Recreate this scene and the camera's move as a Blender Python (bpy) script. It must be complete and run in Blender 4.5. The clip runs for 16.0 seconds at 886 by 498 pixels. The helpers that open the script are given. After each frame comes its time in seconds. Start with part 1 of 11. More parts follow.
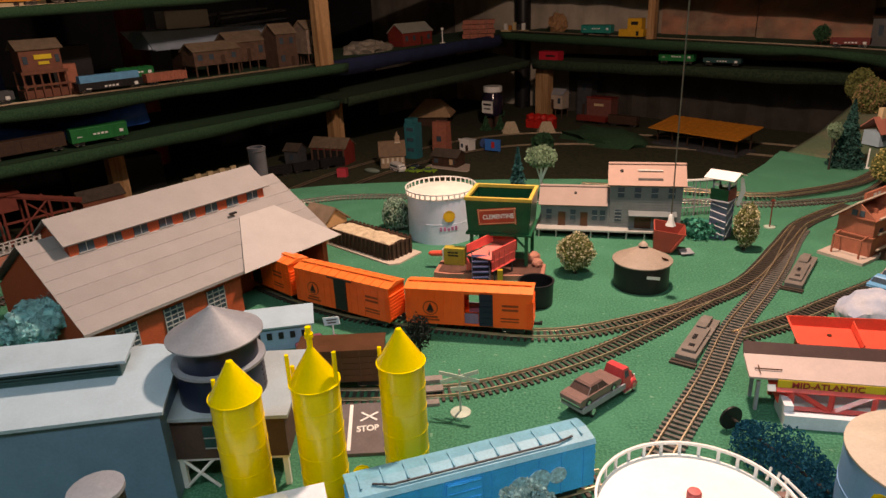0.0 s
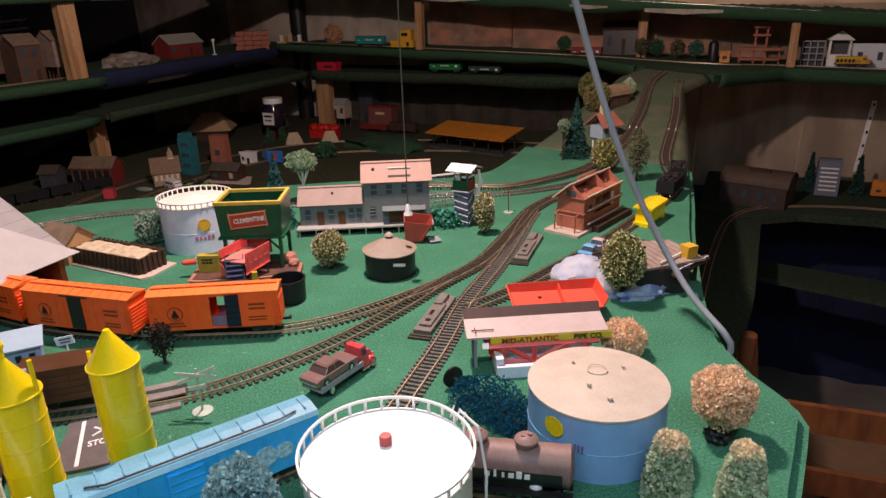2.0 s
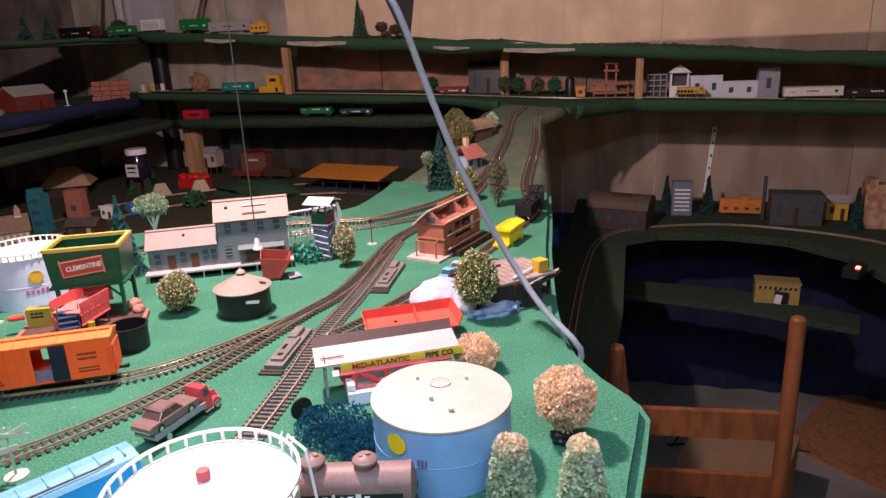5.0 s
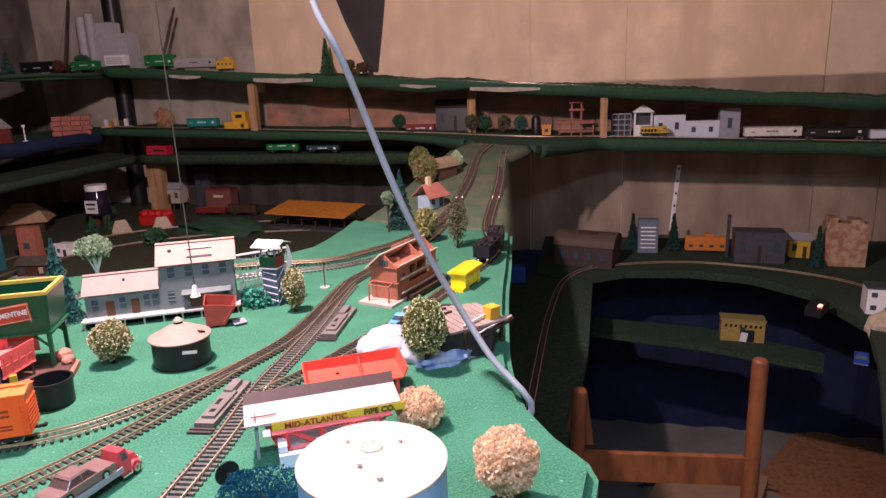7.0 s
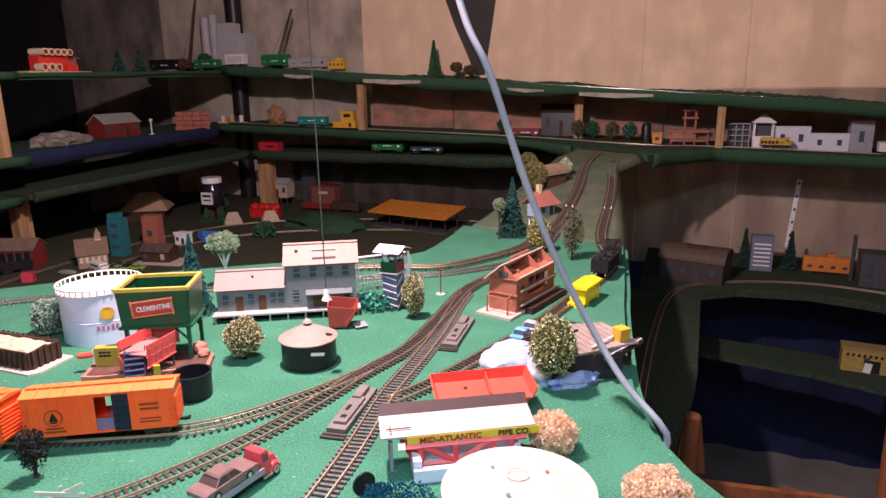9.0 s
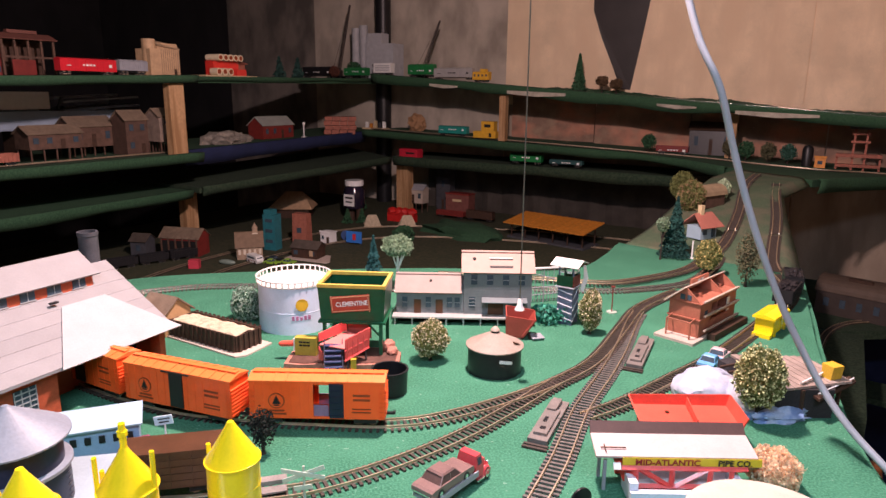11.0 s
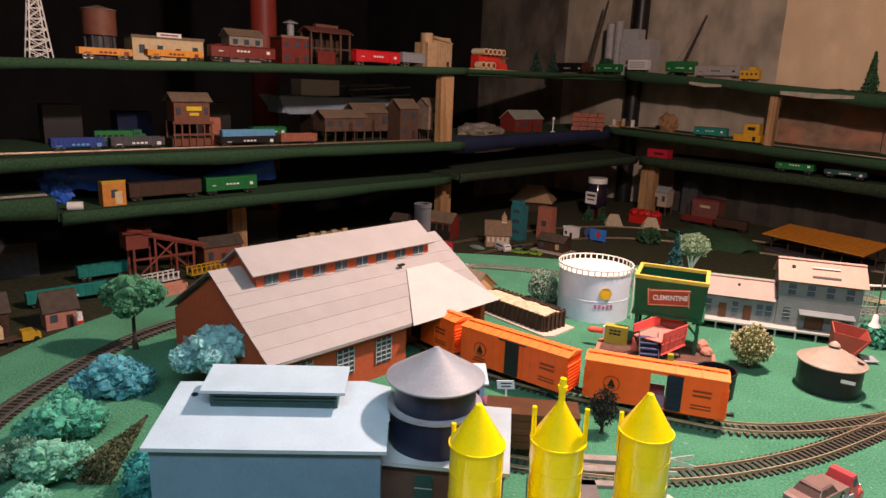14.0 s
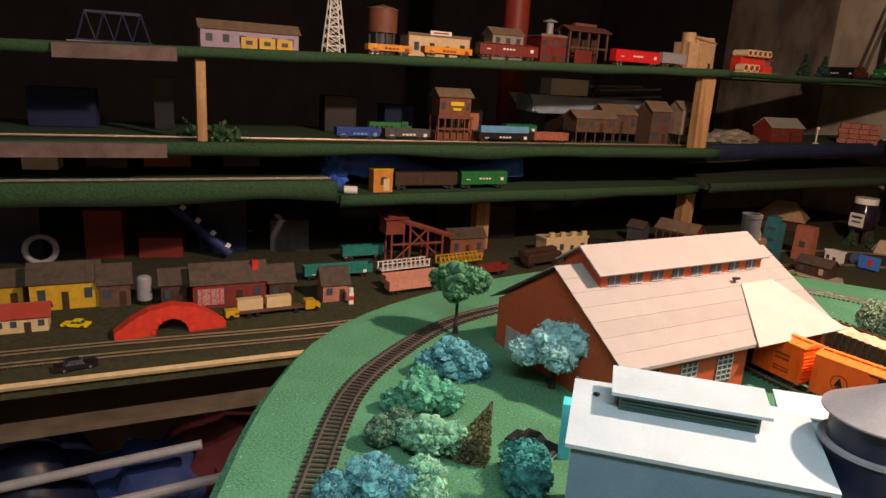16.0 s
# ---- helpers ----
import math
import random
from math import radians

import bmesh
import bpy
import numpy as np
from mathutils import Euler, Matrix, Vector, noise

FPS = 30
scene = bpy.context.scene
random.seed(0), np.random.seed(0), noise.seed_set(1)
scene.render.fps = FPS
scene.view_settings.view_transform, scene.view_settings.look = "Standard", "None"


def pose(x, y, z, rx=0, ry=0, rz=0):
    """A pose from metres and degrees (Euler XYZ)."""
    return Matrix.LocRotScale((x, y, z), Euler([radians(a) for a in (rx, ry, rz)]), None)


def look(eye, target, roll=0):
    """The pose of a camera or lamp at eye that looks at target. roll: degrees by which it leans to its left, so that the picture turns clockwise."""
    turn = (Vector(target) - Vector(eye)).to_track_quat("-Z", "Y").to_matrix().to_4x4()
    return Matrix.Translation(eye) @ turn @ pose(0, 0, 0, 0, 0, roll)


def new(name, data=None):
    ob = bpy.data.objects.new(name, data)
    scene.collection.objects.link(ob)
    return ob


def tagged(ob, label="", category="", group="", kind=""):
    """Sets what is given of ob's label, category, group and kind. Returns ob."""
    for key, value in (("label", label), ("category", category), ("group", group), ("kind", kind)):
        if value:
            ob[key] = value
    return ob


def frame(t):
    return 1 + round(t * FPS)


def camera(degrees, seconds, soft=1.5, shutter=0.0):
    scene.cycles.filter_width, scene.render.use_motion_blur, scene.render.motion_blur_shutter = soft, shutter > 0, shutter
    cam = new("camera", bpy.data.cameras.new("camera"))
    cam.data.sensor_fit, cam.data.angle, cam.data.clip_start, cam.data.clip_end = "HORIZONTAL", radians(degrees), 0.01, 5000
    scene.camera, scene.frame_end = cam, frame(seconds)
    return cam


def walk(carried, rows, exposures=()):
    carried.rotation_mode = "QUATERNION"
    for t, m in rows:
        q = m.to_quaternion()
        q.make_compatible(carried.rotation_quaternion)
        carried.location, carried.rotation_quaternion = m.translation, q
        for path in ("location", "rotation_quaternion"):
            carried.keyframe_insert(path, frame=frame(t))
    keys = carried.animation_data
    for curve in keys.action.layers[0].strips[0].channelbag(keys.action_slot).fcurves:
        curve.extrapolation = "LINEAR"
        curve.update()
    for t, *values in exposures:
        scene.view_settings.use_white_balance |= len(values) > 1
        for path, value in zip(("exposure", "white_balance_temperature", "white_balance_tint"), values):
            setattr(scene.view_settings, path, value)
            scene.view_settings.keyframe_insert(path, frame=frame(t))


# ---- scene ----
cam = camera(67.1, 16.0)
PATH = [
    (0, (0.0986, 0.0445, 0.3649), (-0.0054, 1.9073, -0.3556), -2.41),
    (0.5, (0.1181, 0.0341, 0.3653), (0.1293, 1.8969, -0.3624), -2.25),
    (1, (0.1459, 0.0171, 0.3634), (0.3457, 1.8758, -0.3474), -1.44),
    (1.5, (0.1703, 0.0029, 0.3596), (0.5206, 1.8396, -0.3501), -1.54),
    (2, (0.1719, -0.0045, 0.3558), (0.6246, 1.8116, -0.3492), -1.53),
    (2.5, (0.1784, -0.0105, 0.3545), (0.7078, 1.7983, -0.3148), -1.91),
    (3, (0.1928, -0.0206, 0.3525), (0.8324, 1.7706, -0.2657), -1.60),
    (3.5, (0.1894, -0.0229, 0.3446), (0.8873, 1.7483, -0.2682), -2.15),
    (4, (0.1892, -0.0244, 0.3434), (0.9119, 1.7367, -0.2700), -2.50),
    (4.2, (0.1928, -0.0284, 0.3375), (0.9437, 1.7214, -0.2745), -2.95),
    (6.3, (0.2552, -0.0025, 0.3275), (1.0534, 1.7564, -0.2151), -1.83),
    (6.5, (0.2575, -0.0036, 0.3297), (1.0817, 1.7464, -0.2026), -1.96),
    (7, (0.2626, -0.0054, 0.3348), (1.1153, 1.7411, -0.1613), -1.99),
    (7.5, (0.2502, 0.0179, 0.3411), (1.0357, 1.7998, -0.1387), -1.90),
    (8, (0.2364, 0.0299, 0.3426), (0.9526, 1.8410, -0.1364), -1.76),
    (8.2, (0.2357, 0.0267, 0.3489), (0.9330, 1.8426, -0.1402), -1.62),
    (10.3, (0.1533, 0.0479, 0.3485), (0.5921, 1.9469, -0.1128), 0.34),
    (10.5, (0.1406, 0.0500, 0.3494), (0.5456, 1.9574, -0.1082), 0.46),
    (11, (0.1147, 0.0534, 0.3513), (0.4170, 1.9798, -0.1063), 0.69),
    (11.5, (0.0934, 0.0574, 0.3500), (0.3301, 1.9923, -0.1098), 1.17),
    (12, (0.0674, 0.0584, 0.3477), (0.1938, 2.0022, -0.1164), 1.52),
    (12.5, (0.0428, 0.0560, 0.3442), (0.0647, 2.0043, -0.1107), 1.84),
    (13, (0.0166, 0.0501, 0.3420), (-0.0684, 1.9968, -0.1090), 2.48),
    (13.5, (-0.0119, 0.0503, 0.3364), (-0.2203, 1.9831, -0.1338), 2.32),
    (14, (-0.0357, 0.0435, 0.3335), (-0.3369, 1.9627, -0.1420), 2.19),
    (14.5, (-0.0642, 0.0329, 0.3311), (-0.4779, 1.9328, -0.1371), 2.14),
    (15, (-0.1045, 0.0274, 0.3255), (-0.6644, 1.8860, -0.1560), 2.28),
    (15.5, (-0.1545, 0.0266, 0.3220), (-0.8572, 1.8314, -0.1769), 2.79),
    (16, (-0.2050, 0.0145, 0.3179), (-1.0349, 1.7646, -0.1806), 3.57),
]
EXPOSURES = [(0.0, -0.82, 8000, 17), (1.5, -0.76, 6950, 19), (3.5, -0.36, 6350, 25), (6.5, 0.17, 6100, 30), (8.0, 0.20, 6100, 30), (10.5, 0.08, 6300, 29), (12.5, -0.06, 6750, 22), (14.5, -0.17, 7350, 20), (15.2, -0.08, 7700, 20), (16.0, 0.06, 8600, 19)]
walk(cam, [(t, look(eye, target, roll)) for t, eye, target, roll in PATH], EXPOSURES)

# ---- light ----
world = bpy.data.worlds.new("room_air")
world.use_nodes = True
world.node_tree.nodes["Background"].inputs[0].default_value = (0.45, 0.65, 1.0, 1)
world.node_tree.nodes["Background"].inputs[1].default_value = 0.04
scene.world = world


def lamp(name, kind, energy, colour, matrix, size=0.05, size_y=None):
    data = bpy.data.lights.new(name, kind)
    data.energy, data.color = energy, colour
    if kind == "AREA":
        data.size = size
        if size_y:
            data.shape, data.size_y = "RECTANGLE", size_y
    else:
        data.shadow_soft_size = size
    ob = new(name, data)
    ob.matrix_world = matrix
    return ob


# one warm bare bulb over the table, beside its pull string, and an unseen cool fill lamp added behind the viewer
lamp("ceiling_bulb_light", "POINT", 92.0, (1.0, 0.775, 0.68), Matrix.Translation((0.28, 0.88, 0.92)), 0.03)
lamp("cool_fill_light", "AREA", 18.0, (0.66, 0.86, 1.0), pose(0.02, -0.22, 1.05, 0, 0, 0), 1.1, 0.10)

# ---- kit ----
ROOM = -38.5
CR, SR = math.cos(radians(38.5)), math.sin(radians(38.5))


def rm(a, b):
    """World x, y of a place in the room's own axes (a along the back wall, b towards it)."""
    return CR * a + SR * b, -SR * a + CR * b


def box(c, s, rz=0.0, tilt=0.0):
    return ("box", c, s, rz, tilt)


def cyl(c, r, h, r2=None, seg=20):
    return ("cyl", c, r, h, r2, seg)


def rod(p, q, r, seg=8):
    return ("rod", p, q, r, seg)


def lathe(c, prof, seg=28):
    return ("lathe", c, prof, seg)


def prism(poly, z0, z1):
    return ("prism", poly, z0, z1)


def ext(prof, x0, x1):
    """A profile in y, z drawn out along x."""
    return ("ext", prof, x0, x1)


def clap(x0, x1, w, z0, z1, step, d=0.0007):
    """A wall block with overlapping boards on its front, drawn out along x."""
    prof = [(w / 2, z0), (w / 2, z1)]
    n = max(1, int(round((z1 - z0) / step)))
    for i in range(n):
        za, zb = z1 - (z1 - z0) * i / n, z1 - (z1 - z0) * (i + 1) / n
        prof += [(-w / 2, za), (-w / 2 - d, zb + 0.0001)]
    return ("ext", prof + [(-w / 2, z0)], x0, x1)


def ribbed(x0, x1, y, t, sy, z0, z1, pitch, d=0.0007, wide=0.0010):
    """A thin side wall with upright ribs on its outer face."""
    pts = [(x0, y - sy * t), (x0, y)]
    n = max(1, int((x1 - x0) / pitch))
    for i in range(n):
        c = x0 + (i + 0.5) * (x1 - x0) / n
        pts += [(c - wide / 2, y), (c - wide / 2, y + sy * d), (c + wide / 2, y + sy * d), (c + wide / 2, y)]
    return prism(pts + [(x1, y), (x1, y - sy * t)], z0, z1)


def slab(pts, t):
    """A sheet through the given corners with thickness t downwards."""
    return ("slab", pts, t)


def blob(c, r, sq=(1, 1, 1), rough=0.0, seed=0, sub=2):
    return ("blob", c, r, sq, rough, seed, sub)


def _hull(bm, low, high):
    n = len(low)
    a = [bm.verts.new(v) for v in low]
    b = [bm.verts.new(v) for v in high]
    bm.faces.new(a[::-1])
    bm.faces.new(b)
    for i in range(n):
        bm.faces.new((a[i], a[(i + 1) % n], b[(i + 1) % n], b[i]))


def add_shape(bm, s):
    k = s[0]
    if k == "box":
        (x, y, z), (sx, sy, sz), rz, tilt = s[1:]
        m = Matrix.Translation((x, y, z)) @ pose(0, 0, 0, 0, tilt, rz)
        lo = [m @ Vector((i * sx / 2, j * sy / 2, 0)) for i, j in ((-1, -1), (1, -1), (1, 1), (-1, 1))]
        hi = [m @ Vector((i * sx / 2, j * sy / 2, sz)) for i, j in ((-1, -1), (1, -1), (1, 1), (-1, 1))]
        _hull(bm, lo, hi)
    elif k == "cyl":
        (x, y, z), r, h, r2, seg = s[1:]
        r2 = r if r2 is None else r2
        ring = [(math.cos(2 * math.pi * i / seg), math.sin(2 * math.pi * i / seg)) for i in range(seg)]
        _hull(bm, [(x + r * c, y + r * d, z) for c, d in ring], [(x + max(r2, 1e-5) * c, y + max(r2, 1e-5) * d, z + h) for c, d in ring])
    elif k == "rod":
        p, q, r, seg = Vector(s[1]), Vector(s[2]), s[3], s[4]
        turn = (q - p).to_track_quat("Z", "Y").to_matrix()
        ring = [turn @ Vector((r * math.cos(2 * math.pi * i / seg), r * math.sin(2 * math.pi * i / seg), 0)) for i in range(seg)]
        _hull(bm, [p + v for v in ring], [q + v for v in ring])
    elif k == "lathe":
        (x, y, z), prof, seg = s[1:]
        rows = [[bm.verts.new((x + max(r, 1e-5) * math.cos(2 * math.pi * i / seg), y + max(r, 1e-5) * math.sin(2 * math.pi * i / seg), z + h)) for i in range(seg)] for r, h in prof]
        for a, b in zip(rows, rows[1:]):
            for i in range(seg):
                bm.faces.new((a[i], a[(i + 1) % seg], b[(i + 1) % seg], b[i]))
        bm.faces.new(rows[0][::-1])
        bm.faces.new(rows[-1])
    elif k == "ring":
        (x, y, z), prof, seg = s[1:]
        rows = [[bm.verts.new((x + r * math.cos(2 * math.pi * i / seg), y + r * math.sin(2 * math.pi * i / seg), z + h)) for i in range(seg)] for r, h in prof]
        for a, b in zip(rows, rows[1:] + rows[:1]):
            for i in range(seg):
                bm.faces.new((a[i], a[(i + 1) % seg], b[(i + 1) % seg], b[i]))
    elif k == "exty":
        prof, y0, y1 = s[1:]
        _hull(bm, [(x, y0, z) for x, z in prof], [(x, y1, z) for x, z in prof])
    elif k == "prism":
        poly, z0, z1 = s[1:]
        _hull(bm, [(x, y, z0) for x, y in poly], [(x, y, z1) for x, y in poly])
    elif k == "ext":
        prof, x0, x1 = s[1:]
        _hull(bm, [(x0, y, z) for y, z in prof][::-1], [(x1, y, z) for y, z in prof][::-1])
    elif k == "hull":
        _hull(bm, s[1], s[2])
    elif k == "slab":
        pts, t = [Vector(p) for p in s[1]], s[2]
        n = (pts[1] - pts[0]).cross(pts[2] - pts[0]).normalized()
        if n.z < 0:
            pts, n = pts[::-1], -n
        _hull(bm, [p - n * t for p in pts], pts)
    elif k == "blob":
        c, r, sq, rough, seed, sub = s[1:]
        got = bmesh.ops.create_icosphere(bm, subdivisions=sub, radius=1.0)
        for v in got["verts"]:
            d = v.co.normalized()
            f = 1 + rough * noise.noise(d * 2.3 + Vector((seed * 7.1, seed * 3.3, 0))) + 0.5 * rough * noise.noise(d * 6 + Vector((0, seed * 5.7, seed))) + (0.3 * rough * noise.noise(d * 15 + Vector((seed, 0, seed * 2.9))) + 0.22 * rough * noise.noise(d * 31 + Vector((seed * 4.1, seed, 0))) if sub > 3 else 0)
            v.co = Vector((c[0] + d.x * r * sq[0] * f, c[1] + d.y * r * sq[1] * f, c[2] + d.z * r * sq[2] * f))


def mesh_of(name, shapes, smooth=False, bev=0.0):
    bm = bmesh.new()
    for s in shapes:
        add_shape(bm, s)
    if bev:
        bmesh.ops.bevel(bm, geom=[e for e in bm.edges if len(e.link_faces) == 2 and e.calc_face_angle(0) > 0.6], offset=bev, segments=2, affect="EDGES", clamp_overlap=True)
    bmesh.ops.recalc_face_normals(bm, faces=bm.faces)
    me = bpy.data.meshes.new(name)
    bm.to_mesh(me)
    bm.free()
    if smooth:
        for p in me.polygons:
            p.use_smooth = True
        me.set_sharp_from_angle(angle=radians(38))
    return me


def thing(name, label, category, x, y, z, rz=0.0, group="", rx=0.0, ry=0.0):
    ob = new(name)
    ob.empty_display_size = 0.01
    ob.matrix_basis = pose(x, y, z, rx, ry, rz)
    return tagged(ob, label, category, group)


JOINED = {"ladder", "grille", "roof_fan", "handrail", "emblem", "clump", "tank", "cab", "trunk", "lettering_bar", "roof", "cabin", "spot_mark", "stripe", "rock", "bogie", "wheelset", "ladder_hoop"}


def apart(shapes):
    """Groups of shapes that touch one another, so that pieces standing free become parts of their own."""
    boxes = []
    for s in shapes:
        bm = bmesh.new()
        add_shape(bm, s)
        co = [v.co for v in bm.verts]
        boxes.append([(min(c[i] for c in co) - 0.0002, max(c[i] for c in co) + 0.0002) for i in range(3)])
        bm.free()
    group = list(range(len(shapes)))
    for i in range(len(shapes)):
        for j in range(i):
            if all(boxes[i][k][0] <= boxes[j][k][1] and boxes[j][k][0] <= boxes[i][k][1] for k in range(3)):
                a, b = group[i], group[j]
                group = [a if g == b else g for g in group]
    return [tuple(s for s, g in zip(shapes, group) if g == key) for key in dict.fromkeys(group)]


def P(parent, name, mat, *shapes, label="", smooth=False, bev=0.0):
    groups = [shapes] if len(shapes) == 1 or name in JOINED else apart(shapes)
    if len(groups) > 14:
        groups = [shapes]
    obs = []
    for g in groups:
        ob = new(name, mesh_of(name, g, smooth, bev))
        ob.data.materials.append(mat)
        ob.parent = parent
        obs.append(tagged(ob, label) if label else ob)
    return obs[0]


def solid(name, label, category, mat, *shapes, kind="", smooth=False, bev=0.0, at=None, group=""):
    ob = new(name, mesh_of(name, shapes, smooth, bev))
    ob.data.materials.append(mat)
    if at is not None:
        ob.matrix_basis = at
    return tagged(ob, label, category, group, kind)


def lettering(parent, text, size, mat, m, name="lettering", stretch=1.0):
    """Raised letters in the built-in font as a mesh part."""
    curve = bpy.data.curves.new(name, "FONT")
    curve.body, curve.size, curve.align_x, curve.align_y, curve.extrude, curve.offset = text, size, "CENTER", "CENTER", 0.0002, size * 0.022
    tmp = bpy.data.objects.new(name + "_curve", curve)
    scene.collection.objects.link(tmp)
    bpy.context.view_layer.update()
    me = bpy.data.meshes.new_from_object(tmp.evaluated_get(bpy.context.evaluated_depsgraph_get()))
    bpy.data.objects.remove(tmp)
    me.name = name
    me.materials.clear()
    me.materials.append(mat)
    ob = new(name, me)
    ob.parent = parent
    ob.matrix_basis = m @ Matrix.Diagonal((stretch, 1, 1, 1))
    return ob


# ---- materials ----
MATS = {}


def mat(name, col, rough=0.55, var=0.14, sc=70.0, bump=0.12, metal=0.0, spec=0.4, fine=500.0, dirt=None, coat=0.0):
    """A painted or plastic surface: colour drifting at two scales, fine bump, optional dirt patches."""
    if name in MATS:
        return MATS[name]
    m = bpy.data.materials.new(name)
    m.use_nodes = True
    nt = m.node_tree
    n, link = nt.nodes, nt.links.new
    b = n["Principled BSDF"]
    tc = n.new("ShaderNodeTexCoord")
    info = n.new("ShaderNodeObjectInfo")
    big, small = n.new("ShaderNodeTexNoise"), n.new("ShaderNodeTexNoise")
    big.inputs["Scale"].default_value, big.inputs["Detail"].default_value = sc, 4
    small.inputs["Scale"].default_value, small.inputs["Detail"].default_value = fine, 3
    link(tc.outputs["Object"], big.inputs["Vector"])
    link(tc.outputs["Object"], small.inputs["Vector"])
    ramp = n.new("ShaderNodeMapRange")
    ramp.inputs[1].default_value, ramp.inputs[2].default_value = 0.3, 0.7
    ramp.inputs[3].default_value, ramp.inputs[4].default_value = 1 - var, 1 + var
    link(big.outputs["Fac"], ramp.inputs[0])
    ramp2 = n.new("ShaderNodeMapRange")
    ramp2.inputs[1].default_value, ramp2.inputs[2].default_value = 0.3, 0.7
    ramp2.inputs[3].default_value, ramp2.inputs[4].default_value = 1 - var * 0.7, 1 + var * 0.7
    link(small.outputs["Fac"], ramp2.inputs[0])
    mul = n.new("ShaderNodeMath")
    mul.operation = "MULTIPLY"
    link(ramp.outputs[0], mul.inputs[0])
    link(ramp2.outputs[0], mul.inputs[1])
    rnd = n.new("ShaderNodeMapRange")
    rnd.inputs[3].default_value, rnd.inputs[4].default_value = 0.92, 1.08
    link(info.outputs["Random"], rnd.inputs[0])
    mul2 = n.new("ShaderNodeMath")
    mul2.operation = "MULTIPLY"
    link(mul.outputs[0], mul2.inputs[0])
    link(rnd.outputs[0], mul2.inputs[1])
    sca = n.new("ShaderNodeVectorMath")
    sca.operation = "SCALE"
    sca.inputs[0].default_value = col
    link(mul2.outputs[0], sca.inputs["Scale"])
    out = sca.outputs[0]
    if dirt:
        dn = n.new("ShaderNodeTexNoise")
        dn.inputs["Scale"].default_value, dn.inputs["Detail"].default_value = sc * 0.45, 8
        link(tc.outputs["Object"], dn.inputs["Vector"])
        dr = n.new("ShaderNodeMapRange")
        dr.inputs[1].default_value, dr.inputs[2].default_value, dr.inputs[4].default_value = 0.52, 0.72, 0.8
        link(dn.outputs["Fac"], dr.inputs[0])
        mix = n.new("ShaderNodeMix")
        mix.data_type = "RGBA"
        link(dr.outputs[0], mix.inputs["Factor"])
        link(out, mix.inputs["A"])
        mix.inputs["B"].default_value = (*dirt, 1)
        out = mix.outputs["Result"]
    link(out, b.inputs["Base Color"])
    b.inputs["Roughness"].default_value, b.inputs["Metallic"].default_value = rough, metal
    b.inputs["Specular IOR Level"].default_value = spec
    b.inputs["Coat Weight"].default_value = coat
    if bump:
        bp = n.new("ShaderNodeBump")
        bp.inputs["Strength"].default_value, bp.inputs["Distance"].default_value = bump, 0.001
        link(small.outputs["Fac"], bp.inputs["Height"])
        link(bp.outputs[0], b.inputs["Normal"])
    MATS[name] = m
    return m


def mapped(name, node_type, col_a, col_b, scale, rough=0.8, bump=0.3, **sets):
    """A two-colour surface driven by a pattern node plus grain."""
    if name in MATS:
        return MATS[name]
    m = mat(name, col_a, rough, 0.12, scale[0], 0.0)
    nt = m.node_tree
    n, link = nt.nodes, nt.links.new
    b = n["Principled BSDF"]
    old = b.inputs["Base Color"].links[0].from_socket
    tc = next(k for k in n if k.type == "TEX_COORD")
    mp = n.new("ShaderNodeMapping")
    mp.inputs["Scale"].default_value = scale
    link(tc.outputs["Object"], mp.inputs[0])
    pat = n.new(node_type)
    for key, value in sets.items():
        pat.inputs[key].default_value = value
    link(mp.outputs[0], pat.inputs["Vector"])
    fac = pat.outputs["Fac"] if "Fac" in pat.outputs else pat.outputs[0]
    r = n.new("ShaderNodeMapRange")
    r.inputs[1].default_value, r.inputs[2].default_value = 0.42, 0.62
    link(fac, r.inputs[0])
    mix = n.new("ShaderNodeMix")
    mix.data_type = "RGBA"
    link(r.outputs[0], mix.inputs["Factor"])
    link(old, mix.inputs["A"])
    mix.inputs["B"].default_value = (*col_b, 1)
    link(mix.outputs["Result"], b.inputs["Base Color"])
    bp = n.new("ShaderNodeBump")
    bp.inputs["Strength"].default_value, bp.inputs["Distance"].default_value = bump, 0.002
    link(fac, bp.inputs["Height"])
    link(bp.outputs[0], b.inputs["Normal"])
    return m


FELT = mapped("green_felt", "ShaderNodeTexNoise", (0.024, 0.150, 0.083), (0.056, 0.228, 0.134), (430, 430, 430), 0.95, 0.35, Scale=1.0, Detail=6.0)


def worn(m, dust, speck):
    """Adds dusty wear in soft patches and sparse pale specks to a cloth."""
    nt = m.node_tree
    n, link = nt.nodes, nt.links.new
    b = n["Principled BSDF"]
    tc = next(k for k in n if k.type == "TEX_COORD")
    for scale, lo, hi, most, col in ((13.0, 0.46, 0.72, 0.75, dust), (160.0, 0.66, 0.70, 0.7, speck)):
        old = b.inputs["Base Color"].links[0].from_socket
        tex = n.new("ShaderNodeTexNoise")
        tex.inputs["Scale"].default_value, tex.inputs["Detail"].default_value = scale, 7
        link(tc.outputs["Object"], tex.inputs["Vector"])
        r = n.new("ShaderNodeMapRange")
        r.inputs[1].default_value, r.inputs[2].default_value, r.inputs[4].default_value = lo, hi, most
        link(tex.outputs["Fac"], r.inputs[0])
        mix = n.new("ShaderNodeMix")
        mix.data_type = "RGBA"
        link(r.outputs[0], mix.inputs["Factor"])
        link(old, mix.inputs["A"])
        mix.inputs["B"].default_value = (*col, 1)
        link(mix.outputs["Result"], b.inputs["Base Color"])


